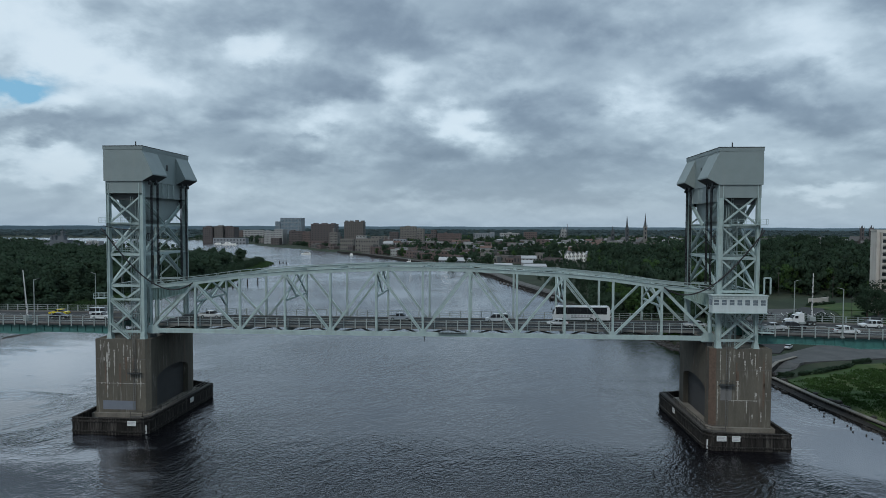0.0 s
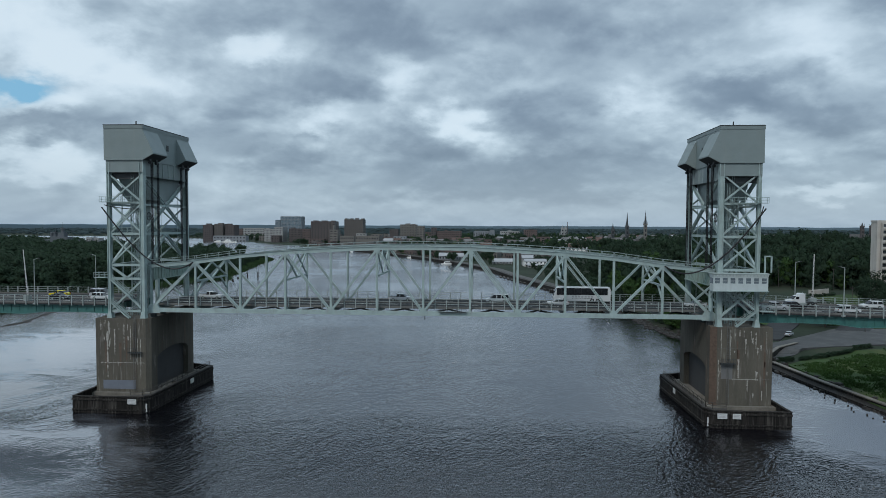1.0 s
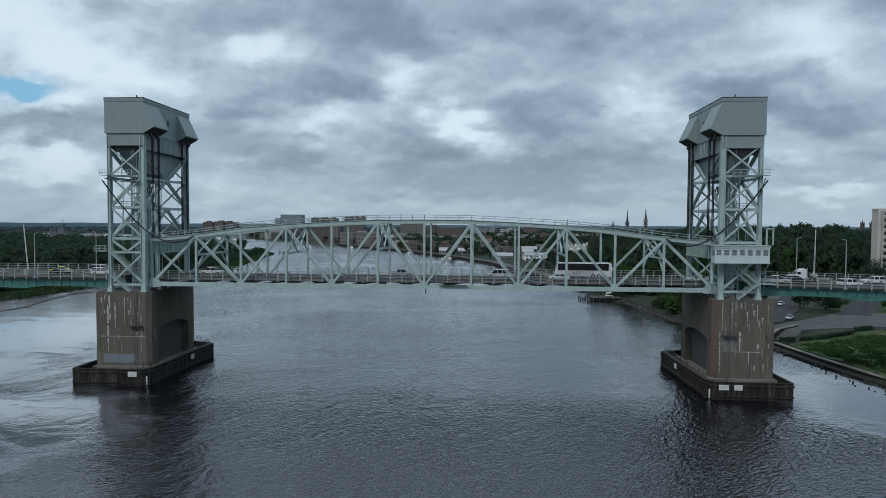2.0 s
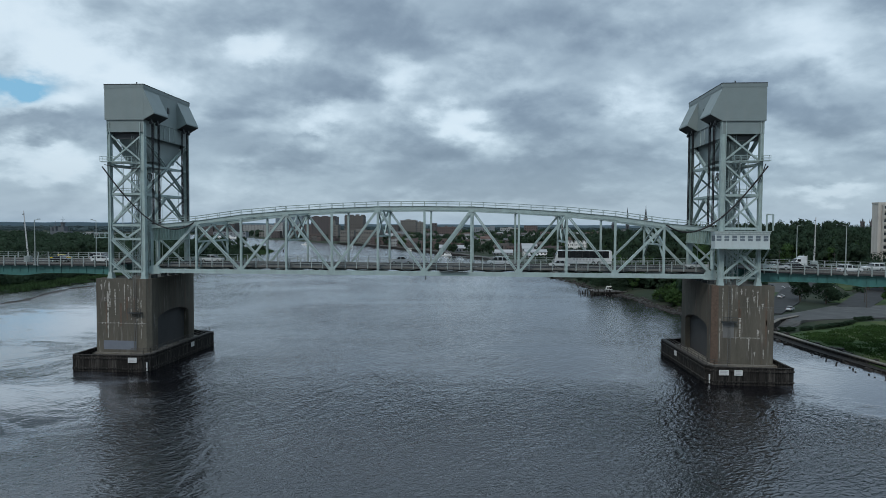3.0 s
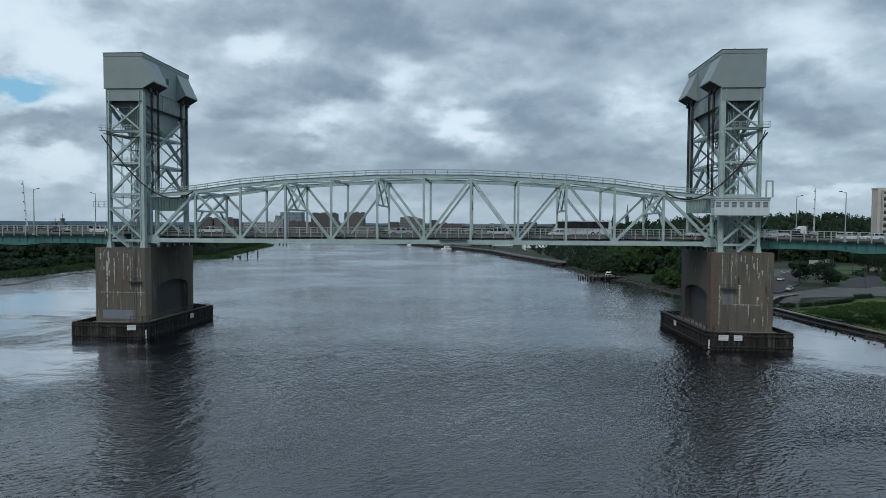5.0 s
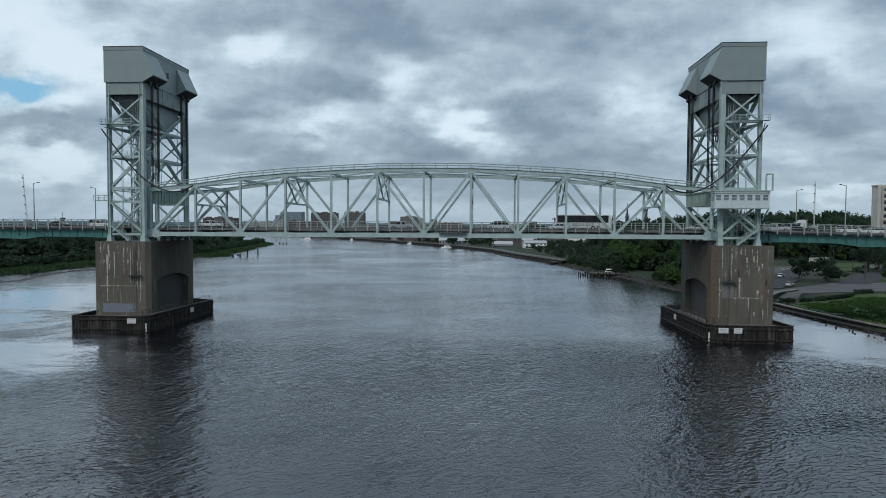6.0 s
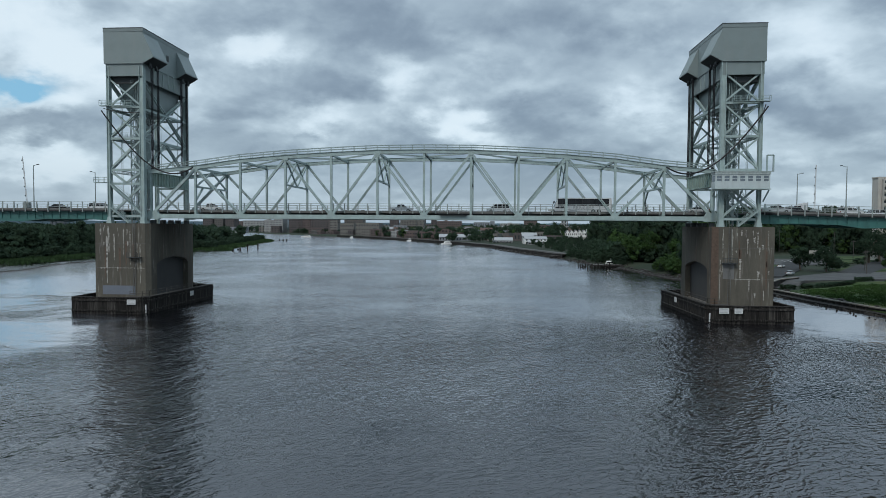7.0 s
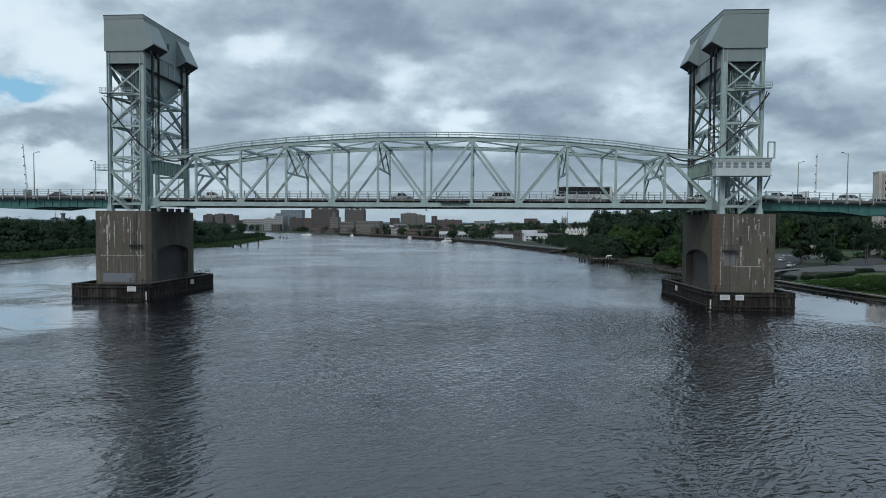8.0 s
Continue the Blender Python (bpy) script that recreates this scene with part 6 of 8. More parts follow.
TAN2 = material("beige_concrete", (0.38, 0.36, 0.33), 0.85, 0.0, 0.12, 0.2, 2, 0.1, stain=(0.2, 0.18, 0.15), stain_amount=0.3, stain_scale=(0.3, 0.3, 0.03))
apartment_slab()


# far bank: warship at its berth, white sheds, low wharf
def warship():
    w = thing("museum_warship", "large grey warship with stacked superstructure at a far berth", "ship")
    w.location, w.rotation_euler = (-712, 900, 0), (0, 0, radians(-12))
    bm = bmesh.new()
    deck = [(-95, 0), (-70, -10), (40, -12), (80, -6), (100, 0), (80, 6), (40, 12), (-70, 10)]
    prism(bm, [(x * 0.96, y * 0.9, -1) for x, y in deck], [(x, y, 7.5) for x, y in deck])
    part("hull", bm, SHIPGREY, w)
    sup = part("superstructure", boxes(((-30, -8, 7.5), (30, 8, 13)), ((-20, -6, 13), (18, 6, 18)), ((-4, -4, 18), (8, 4, 25))), SHIPGREY, w)
    for x, z in ((2, 25), (-14, 18)):
        bm = boxes(((x - 2.2, -2.2, z), (x + 2.2, 2.2, z + 6)), ((x - 3, -3, z + 6), (x + 3, 3, z + 8)))
        add_tube(bm, (x, 0, z + 8), (x, 0, z + 17), 0.5, 6, 0.2)
        add_bar(bm, (x, -4, z + 13), (x, 4, z + 13), 0.3, 0.3, (1, 0, 0))
        part("mast_tower", bm, SHIPGREY, sup)
    for x in (-6, -22):
        bm = bmesh.new()
        add_tube(bm, (x, 0, 17), (x, 0, 25), 2.6, 10, 2.3)
        part("funnel", bm, SHIPGREY, sup)
    for x in (-55, 42, 58):
        t = part("gun_turret", boxes(((x - 6, -5, 7.5), (x + 6, 5, 11))), SHIPGREY, w)
        for y in (-2.5, 0, 2.5):
            bm = bmesh.new()
            add_tube(bm, (x + (6 if x > 0 else -6), y, 9.5), (x + (20 if x > 0 else -20), y, 10.2), 0.6, 6)
            part("gun_barrel", bm, SHIPGREY, t)


warship()
for i, (x, y, w, h) in enumerate(((-672, 905, 10, 15), (-655, 900, 9, 14), (-636, 915, 12, 12), (-800, 1010, 60, 7), (-900, 1090, 90, 8), (-1020, 1210, 120, 8))):
    T("wharf_shed", "pale low wharf building on the far bank", x, x + w, y, 14, h + 1.5, PALE if i < 3 else GREYWALL, 2, max(3, int(w / 5)), side=False, parapet=0.3)


# hazy blue land along the horizon, far beyond the town, the haze in its colour
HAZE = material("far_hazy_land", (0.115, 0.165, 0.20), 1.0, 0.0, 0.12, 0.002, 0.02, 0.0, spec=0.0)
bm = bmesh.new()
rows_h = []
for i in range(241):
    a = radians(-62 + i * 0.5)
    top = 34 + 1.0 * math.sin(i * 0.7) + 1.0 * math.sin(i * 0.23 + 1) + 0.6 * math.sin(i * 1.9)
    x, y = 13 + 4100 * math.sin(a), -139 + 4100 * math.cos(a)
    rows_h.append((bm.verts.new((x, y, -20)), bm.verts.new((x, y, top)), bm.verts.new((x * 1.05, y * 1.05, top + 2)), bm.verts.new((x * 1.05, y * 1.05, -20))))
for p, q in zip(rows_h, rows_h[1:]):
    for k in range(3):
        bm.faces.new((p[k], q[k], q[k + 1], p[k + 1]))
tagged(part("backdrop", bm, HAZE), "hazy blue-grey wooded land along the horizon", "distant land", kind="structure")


# ---------------------------------------------------------------- trees
def crown_template(seed, lobes, leaves, leaf, flat=0.95, low=0.25, ruffle=0.3):
    """Unit tree (height 1): small leaf sprays over uneven lobes, dark lobe cores, a tapering trunk. Vertices, triangles, normals."""
    r = np.random.RandomState(seed)
    V, F, N = [], [], []
    cs = []
    for i in range(lobes):
        a = r.uniform(0, 2 * np.pi)
        rad = r.uniform(0.08, 0.30) * (1 if i else 0.2)
        cs.append((rad * np.cos(a), rad * np.sin(a), r.uniform(low + 0.12, 0.86) if i else 0.8, r.uniform(0.10, 0.22) * (14.0 / lobes) ** 0.5))
    for x, y, z, rad in cs:
        b, c = len(V), np.array((x, y, z))
        turn = r.uniform(0, np.pi)
        ring = [np.array((np.cos(turn + k * np.pi / 2), np.sin(turn + k * np.pi / 2), r.uniform(-0.3, 0.3))) for k in range(4)] + [np.array((0, 0, 1.0)), np.array((0, 0, -1.0))]
        V += [c + q * rad * 0.72 * np.array((1, 1, flat)) for q in ring]
        N += [q * 0.35 + np.array((0, 0, 1.0)) for q in ring]
        for k in range(4):
            F += [(b + k, b + (k + 1) % 4, b + 4), (b + (k + 1) % 4, b + k, b + 5)]
    for i in range(leaves):
        x, y, z, rad = cs[r.randint(lobes)]
        d = r.normal(size=3)
        d[2] = abs(d[2]) if r.rand() < 0.35 else d[2]
        d /= np.linalg.norm(d)
        p = np.array((x, y, z)) + d * rad * (0.74 + 0.42 * r.rand() ** 1.5) * np.array((1, 1, flat))
        nrm = d + r.normal(size=3) * 0.45
        nrm /= np.linalg.norm(nrm)
        u = np.cross(nrm, r.normal(size=3))
        u /= np.linalg.norm(u)
        v = np.cross(nrm, u)
        s = leaf * r.uniform(0.6, 1.4)
        b = len(V)
        V += [p - u * s - v * s * 0.6, p + u * s * 0.9 - v * s * 0.7, p + u * s * 0.2 + v * s]
        soft = d * 0.5 + (p - np.array((0, 0, 0.45))) * 0.9 + r.normal(size=3) * ruffle * 0.7 + np.array((0, 0, 2.0 if ruffle < 0.2 else 1.2))
        soft /= np.linalg.norm(soft)
        N += [soft] * 3
        F.append((b, b + 1, b + 2))
    for k in range(3):
        a, c = k * np.pi / 1.5, (k + 1) * np.pi / 1.5
        b = len(V)
        V += [np.array((0.02 * np.cos(a), 0.02 * np.sin(a), -0.03)), np.array((0.02 * np.cos(c), 0.02 * np.sin(c), -0.03)), np.array((0.0, 0.0, 0.75))]
        N += [np.array((np.cos(a + 1), np.sin(a + 1), 0.0))] * 3
        F.append((b, b + 1, b + 2))
    return np.array(V), np.array(F), np.array(N)


def tuft_template(seed, blades, spread):
    r = np.random.RandomState(seed)
    V, F = [], []
    for i in range(blades):
        x, y = r.normal(size=2) * spread
        a, h, w = r.uniform(0, np.pi), r.uniform(0.4, 1.0), r.uniform(0.05, 0.14) * spread * 3
        lx, ly = r.normal(size=2) * 0.18
        b = len(V)
        c, s = np.cos(a) * w, np.sin(a) * w
        V += [(x - c, y - s, -0.1), (x + c, y + s, -0.1), (x + c * 0.5 + lx, y + s * 0.5 + ly, h), (x - c * 0.5 + lx, y - s * 0.5 + ly, h)]
        F.append((b, b + 1, b + 2, b + 3))
    return np.array(V), np.array(F)


def scatter(name, templates, places, mat, label, category):
    """ONE mesh of many plants. places: rows of x, y, z, width, height, turn, template."""
    VV, FF, NN, n = [], [], [], 0
    for x, y, z, w, h, a, k in places:
        V, F, *soft = templates[int(k) % len(templates)]
        c, s = math.cos(a), math.sin(a)
        P = np.empty_like(V)
        P[:, 0], P[:, 1], P[:, 2] = (V[:, 0] * c - V[:, 1] * s) * w + x, (V[:, 0] * s + V[:, 1] * c) * w + y, V[:, 2] * h + z
        VV.append(P)
        FF.append(F + n)
        if soft:
            S = soft[0]
            NN.append(np.stack([S[:, 0] * c - S[:, 1] * s, S[:, 0] * s + S[:, 1] * c, S[:, 2]], -1))
        n += len(V)
    ob = mesh_from(name, np.concatenate(VV), np.concatenate(FF), mat)
    if NN:
        ob.data.normals_split_custom_set_from_vertices(np.concatenate(NN))
    return tagged(ob, label, category, kind="stuff")


def points(seed, count, x0, x1, y0, y1, test):
    r = np.random.RandomState(seed)
    p = np.stack([r.uniform(x0, x1, count), r.uniform(y0, y1, count)], -1)
    return p[test(p[:, 0], p[:, 1])]


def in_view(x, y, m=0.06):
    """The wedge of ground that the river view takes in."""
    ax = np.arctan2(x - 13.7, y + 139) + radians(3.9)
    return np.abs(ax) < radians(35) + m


def clear_of_built(x, y):
    ok = np.ones(x.shape, bool)
    for a, b, c, d in BUILT:
        ok &= ~((x > a) & (x < b) & (y > c) & (y < d))
    return ok


def place(p, seed, w, h, n):
    r = np.random.RandomState(seed)
    k = len(p)
    hh = r.uniform(h[0], h[1], k) * (0.85 + 0.3 * r.rand(k))
    return np.stack([p[:, 0], p[:, 1], ground_z(p[:, 0], p[:, 1]), hh * r.uniform(w[0], w[1], k), hh, r.uniform(0, 6.28, k), r.randint(0, n, k)], -1)


NEAR_T = [crown_template(s, 32, 720, 0.025, low=-0.02) for s in range(5)]
HILL_T = [crown_template(40 + s, 20, 310, 0.035, low=0.0) for s in range(6)]
MID_T = [crown_template(10 + s, 9, 105, 0.056, low=0.08) for s in range(6)]
FAR_T = [crown_template(20 + s, 5, 16, 0.11, low=0.0, ruffle=0.12) for s in range(4)]
# low gardens before the riverfront houses, with no tall trees
open_bank = lambda x, y: ~((x < 13.7 + 0.166 * (y + 139)) & (y < 590) & (x > 20))
east_land = lambda x, y: x > -150 - 0.42 * np.maximum(y - 600, 0)

# east bank, behind the pier: tall trees down to the water
keep(128, 215, 74, 246, 0)          # streets and car parks
keep(84, 104, 128, 158, 0)          # small lawn by the jetty
keep(96, 150, 0, 100, 0)
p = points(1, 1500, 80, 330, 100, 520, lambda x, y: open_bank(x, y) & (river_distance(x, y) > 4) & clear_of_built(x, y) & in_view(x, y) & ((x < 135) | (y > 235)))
scatter("east_woods", NEAR_T, place(p[:300], 2, (0.65, 0.95), (18, 27), 5), LEAF, "dense dark green broadleaf trees on the east bank", "trees")
scatter("bank_trees", NEAR_T, place(p[300:400], 62, (0.75, 1.0), (13, 22), 5), LEAF2, "lighter green broadleaf trees on the east bank", "trees")
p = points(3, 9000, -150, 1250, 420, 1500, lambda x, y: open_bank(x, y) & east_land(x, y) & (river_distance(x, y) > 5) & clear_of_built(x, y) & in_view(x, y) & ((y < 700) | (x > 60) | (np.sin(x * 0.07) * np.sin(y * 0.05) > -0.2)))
scatter("town_trees", MID_T, place(p[:2000], 4, (0.75, 1.1), (8, 15), 5), LEAF, "dark green street and garden trees through the town", "trees")
scatter("garden_trees", MID_T, place(p[2000:2900], 44, (0.8, 1.2), (7, 13), 5), LEAF2, "lighter green garden trees through the town", "trees")
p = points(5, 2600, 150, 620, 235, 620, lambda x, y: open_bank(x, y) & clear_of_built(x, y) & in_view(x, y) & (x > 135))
scatter("hillside_trees", HILL_T, place(p[:720], 6, (0.8, 1.2), (7, 14), 5), LEAF, "dense green trees behind the east bank streets", "trees")
scatter("street_trees", HILL_T, place(p[720:1000], 46, (0.8, 1.2), (6, 12), 5), LEAF2, "lighter green street trees behind the east bank", "trees")
p = points(101, 900, 40, 230, 600, 760, lambda x, y: (x > -60 - 0.9 * (y - 600) + 130) & clear_of_built(x, y))
scatter("tall_town_trees", HILL_T, place(p[:75], 102, (0.7, 1.0), (13, 20), 6), LEAF, "tall dark trees rising among the riverfront houses", "trees")
p = points(95, 6000, 130, 420, 270, 480, lambda x, y: clear_of_built(x, y) & (x > 13.7 + 0.29 * (y + 139)) & (x < 13.7 + 0.60 * (y + 139)))
scatter("tall_hill_trees", NEAR_T, place(p[:95], 96, (0.6, 0.9), (20, 26), 5), LEAF, "tall dark broadleaf trees on the rise behind the streets", "trees")
p = points(91, 900, 55, 140, 240, 585, lambda x, y: ~open_bank(x, y) & (river_distance(x, y) > 8) & clear_of_built(x, y))
scatter("garden_shrubs", HILL_T, place(p[:260], 92, (0.9, 1.4), (2.2, 5.5), 6), LEAF, "low dark shrubs in the riverfront gardens", "shrubs")
p = points(19, 3000, 55, 130, 160, 430, lambda x, y: open_bank(x, y) & (river_distance(x, y) > 3) & (river_distance(x, y) < 45) & clear_of_built(x, y))
scatter("bank_thicket", HILL_T, place(p[:330], 20, (0.8, 1.3), (4, 10), 5), LEAF, "dense dark undergrowth along the east bank", "shrubs")
p = points(71, 9000, -480, 60, 580, 1250, lambda x, y: east_land(x, y) & (river_distance(x, y) > 34) & (river_distance(x, y) < 130) & clear_of_built(x, y))
scatter("waterfront_trees", MID_T, place(p[:230], 72, (0.8, 1.2), (5, 10), 6), LEAF, "dark trees between the waterfront buildings", "trees")
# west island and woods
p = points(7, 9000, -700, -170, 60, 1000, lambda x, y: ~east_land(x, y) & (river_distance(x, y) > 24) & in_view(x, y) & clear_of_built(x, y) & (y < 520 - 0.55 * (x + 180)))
near_w = p[np.hypot(p[:, 0], p[:, 1] + 139) < 520]
scatter("island_woods", NEAR_T, place(near_w[:520], 8, (0.75, 1.2), (8, 19), 5), LEAF, "dense dark green woods on the marshy west bank", "trees")
far_w = p[np.hypot(p[:, 0], p[:, 1] + 139) >= 520]
scatter("island_woods_far", MID_T, place(far_w[:1100], 9, (0.8, 1.2), (11, 17), 5), LEAF, "dark green woods farther up the west bank", "trees")
# scrub and low willows along the water
p = points(11, 3000, -260, -160, 40, 600, lambda x, y: ~east_land(x, y) & (river_distance(x, y) > 9) & (river_distance(x, y) < 30) & in_view(x, y))
scatter("bank_scrub", HILL_T, place(p[:420], 12, (0.9, 1.4), (3.0, 7.0), 5), LEAF, "dark green scrub along the west bank", "shrubs")
TUFT = [tuft_template(s, 26, 0.8) for s in range(4)]
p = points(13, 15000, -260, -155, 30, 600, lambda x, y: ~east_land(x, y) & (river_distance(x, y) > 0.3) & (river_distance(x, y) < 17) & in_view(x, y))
r13 = np.random.RandomState(14)
scatter("marsh_grass", TUFT, np.stack([p[:, 0], p[:, 1], ground_z(p[:, 0], p[:, 1]), r13.uniform(0.9, 1.8, len(p)), r13.uniform(0.8, 1.7, len(p)), r13.uniform(0, 6, len(p)), r13.randint(0, 4, len(p))], -1), LEAF3, "olive marsh grass along the west shore", "grass")
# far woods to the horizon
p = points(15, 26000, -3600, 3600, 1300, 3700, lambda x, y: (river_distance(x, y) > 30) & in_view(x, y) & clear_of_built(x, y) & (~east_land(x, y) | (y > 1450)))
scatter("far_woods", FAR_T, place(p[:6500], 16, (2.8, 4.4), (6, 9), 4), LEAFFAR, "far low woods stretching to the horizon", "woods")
p = points(17, 4000, -2000, -500, 850, 1700, lambda x, y: ~east_land(x, y) & (river_distance(x, y) > 20) & in_view(x, y) & clear_of_built(x, y) & (np.sin(x * 0.012 + 1) * np.sin(y * 0.017) > -0.35))
scatter("far_bank_trees", FAR_T, place(p[:1300], 18, (1.0, 1.7), (8, 13), 4), LEAF, "low scattered trees on the far west bank", "trees")


# ---------------------------------------------------------------- the east bank: walls, streets, lawns
def gz(x, y):
    return float(ground_z(np.array([x]), np.array([y]))[0])


def sheet(name, outline, mat, label, category, lift=0.06, kind="structure", step=4.0):
    """A thin skin that follows the ground inside an outline."""
    bm = bmesh.new()
    bm.faces.new([bm.verts.new((x, y, 0)) for x, y in outline])
    xs, ys = [p[0] for p in outline], [p[1] for p in outline]
    for lo, hi, axis in ((min(xs), max(xs), (1, 0, 0)), (min(ys), max(ys), (0, 1, 0))):
        v = lo + step
        while v < hi:
            co = (v, 0, 0) if axis[0] else (0, v, 0)
            bmesh.ops.bisect_plane(bm, geom=bm.verts[:] + bm.edges[:] + bm.faces[:], plane_co=co, plane_no=axis)
            v += step
    for v in bm.verts:
        v.co.z = max(gz(v.co.x, v.co.y), 0.4) + 0.2 + lift
    ext = bmesh.ops.extrude_face_region(bm, geom=bm.faces[:])
    for e in ext["geom"]:
        if isinstance(e, bmesh.types.BMVert):
            e.co.z -= 0.8
    return tagged(part(name, bm, mat), label, category, kind=kind)


sheet("lawn", [(101.5, 4), (101.0, 28), (99.8, 46), (113, 58), (140, 66), (158, 60), (160, -20), (112, -30)], GRASS, "rough green grass field behind the sea wall", "grass")
sheet("lawn", [(145, 113), (172, 143), (200, 165), (215, 160), (215, 100), (170, 100)], GRASS, "mown green lawn beside the street", "grass", 0.1)
sheet("lawn", [(110, 92), (128, 118), (150, 160), (140, 175), (112, 140), (98, 100)], GRASS, "green verge by the river street", "grass", 0.12)
sheet("lawn", [(87, 134), (100, 135), (102, 151), (89, 151)], GRASS, "small bright lawn behind the jetty", "grass", 0.1)
sheet("pavement", [(100, 53), (113, 64), (140, 72), (190, 84), (190, 95), (160, 104), (141, 102), (128, 90), (112, 76), (99, 66)], PAVING, "pale concrete riverside plaza", "pavement", 0.14)
sheet("road", [(141, 100), (152, 98), (182, 136), (240, 205), (232, 213), (172, 143)], ASPHALT, "grey street leading inland from the plaza", "road", 0.2)
sheet("road", [(103, 78), (112, 78), (134, 112), (158, 158), (185, 192), (177, 198), (150, 162), (126, 118)], ASPHALT, "narrow grey street along the bank", "road", 0.22)
sheet("road", [(128, 150), (165, 146), (172, 158), (184, 193), (150, 190)], PAVING, "wide pale grey car park behind the bridge", "car park", 0.18)
sheet("lawn", [(186, 188), (214, 186), (236, 214), (206, 216), (180, 203)], GRASS, "mown green slope behind the car park", "grass", 0.1)
sheet("lawn", [(176, 158), (196, 168), (214, 184), (186, 185)], GRASS, "mown green verge beside the car park", "grass", 0.14)
for i in range(9):
    x = 154 + i * 2.9
    z = gz(x, 172) + 0.2 + 0.2
    bm = bmesh.new()
    prism(bm, [(x, 168, z), (x + 0.2, 168, z), (x + 3.2, 178, z + 0.02), (x + 3.0, 178, z + 0.02)], [(x, 168, z + 0.03), (x + 0.2, 168, z + 0.03), (x + 3.2, 178, z + 0.05), (x + 3.0, 178, z + 0.05)])
    tagged(part("parking_line", bm, LINE), "white painted parking bay line", "road marking", "parking lines", "structure")


rk = np.random.RandomState(31)


def wall_run(name, pts, width, z0, z1, mat, label, cap=None):
    w = thing(name, label, "wall", kind="structure")
    for (ax, ay), (bx, by) in zip(pts, pts[1:]):
        a, b = Vector((ax, ay, 0)), Vector((bx, by, 0))
        side = (b - a).cross(Vector((0, 0, 1)))
        n = max(1, int((b - a).length / 6))
        for i in range(n):
            p, q = a.lerp(b, i / n), a.lerp(b, (i + 0.985) / n)
            bm = bmesh.new()
            add_bar(bm, p + Vector((0, 0, (z0 + z1) / 2)), q + Vector((0, 0, (z0 + z1) / 2)), width, z1 - z0, side)
            part("wall_block", bm, mat, w)
            if cap:
                bm = bmesh.new()
                add_bar(bm, p + Vector((0, 0, z1 + 0.12)), q + Vector((0, 0, z1 + 0.12)), width + 0.5, 0.24, side)
                part("coping", bm, cap, w)
    return w


wall_run("sea_wall", [(112, -60), (106.3, -12), (102.4, 7), (99.2, 29), (97.4, 50)], 0.8, -1.5, 1.2, TIMBER, "low dark sea wall with a pale concrete coping", CONC2)
wall_run("wall_footing", [(110.2, -60), (104.6, -12), (100.7, 7), (97.5, 29), (95.9, 50)], 2.6, -1.5, 0.55, TIMBER, "dark weedy footing of the sea wall")
rows = [(181.5 + i * 0.85 + rk.normal() * 0.3, 201.5 + i * 0.5 + rk.normal() * 0.3, gz(190, 205), rk.uniform(2.6, 3.6), rk.uniform(1.6, 2.6), rk.uniform(0, 6), rk.randint(6)) for i in range(22)]
scatter("wall_hedge", HILL_T, rows, LEAF, "dark green hedge at the foot of the retaining wall", "hedge")
wall_run("retaining_wall", [(183, 204), (187, 206), (192, 209), (198, 214)], 0.5, 2.5, 7.4, TAN2, "pale concrete retaining wall above the car park")
wall_run("quay_wall", [(97.2, 52), (104, 62), (114, 71)], 0.5, 0.5, 3.2, TIMBER, "dark boarded quay wall with a pale coping", CONC2)
wall_run("river_bulkhead", [(59.5, 243), (46.5, 292), (35.5, 332), (20.5, 410), (-12.5, 500), (-60.5, 600), (-112.5, 695), (-172.5, 800), (-228.5, 880)], 0.8, -1.5, 2.3, TIMBER, "dark timber bulkhead along the town riverfront", TIMBER2)
wall_run("boardwalk", [(63.5, 245), (50.5, 294), (39.5, 334), (24.5, 412), (-8.5, 503), (-56, 603), (-108, 699), (-168, 805)], 7.0, 2.3, 2.75, TIMBER2, "weathered timber boardwalk along the town riverfront")


def rock_template(seed):
    r = np.random.RandomState(seed)
    V = np.array([(x, y, z) for z in (-0.4, 0.5) for y in (-0.5, 0.5) for x in (-0.5, 0.5)]) + r.uniform(-0.2, 0.2, (8, 3))
    return V, np.array([(0, 1, 3, 2), (4, 6, 7, 5), (0, 4, 5, 1), (2, 3, 7, 6), (0, 2, 6, 4), (1, 5, 7, 3)])


ROCKS = [rock_template(s) for s in range(5)]
rows = []
for (ax, ay), (bx, by) in zip(EAST[2:16], EAST[3:17]):
    n = int(math.hypot(bx - ax, by - ay) * (5.0 if ay < 160 else 1.6))
    for i in range(n):
        t = rk.rand()
        x, y = ax + (bx - ax) * t + rk.normal() * 1.3 - 1.2, ay + (by - ay) * t + rk.normal() * 1.0
        s = rk.uniform(0.5, 1.5)
        rows.append((x, y, max(gz(x, y), -0.2), s, s * 0.8, rk.uniform(0, 6.28), rk.randint(5)))
scatter("bank_stones", ROCKS, rows, ROCK, "dark wet stones along the east bank", "stones")
p = points(33, 2600, 98, 150, -20, 70, lambda x, y: (river_distance(x, y) > 3.0) & (y < 44 + (x - 99) * 0.5) & (y > -25))
r34 = np.random.RandomState(34)
scatter("rough_grass", TUFT, np.stack([p[:, 0], p[:, 1], ground_z(p[:, 0], p[:, 1]) + 0.2, r34.uniform(0.5, 1.1, len(p)), r34.uniform(0.2, 0.75, len(p)), r34.uniform(0, 6, len(p)), r34.randint(0, 4, len(p))], -1), LEAF2, "rough grass and weeds behind the sea wall", "grass")
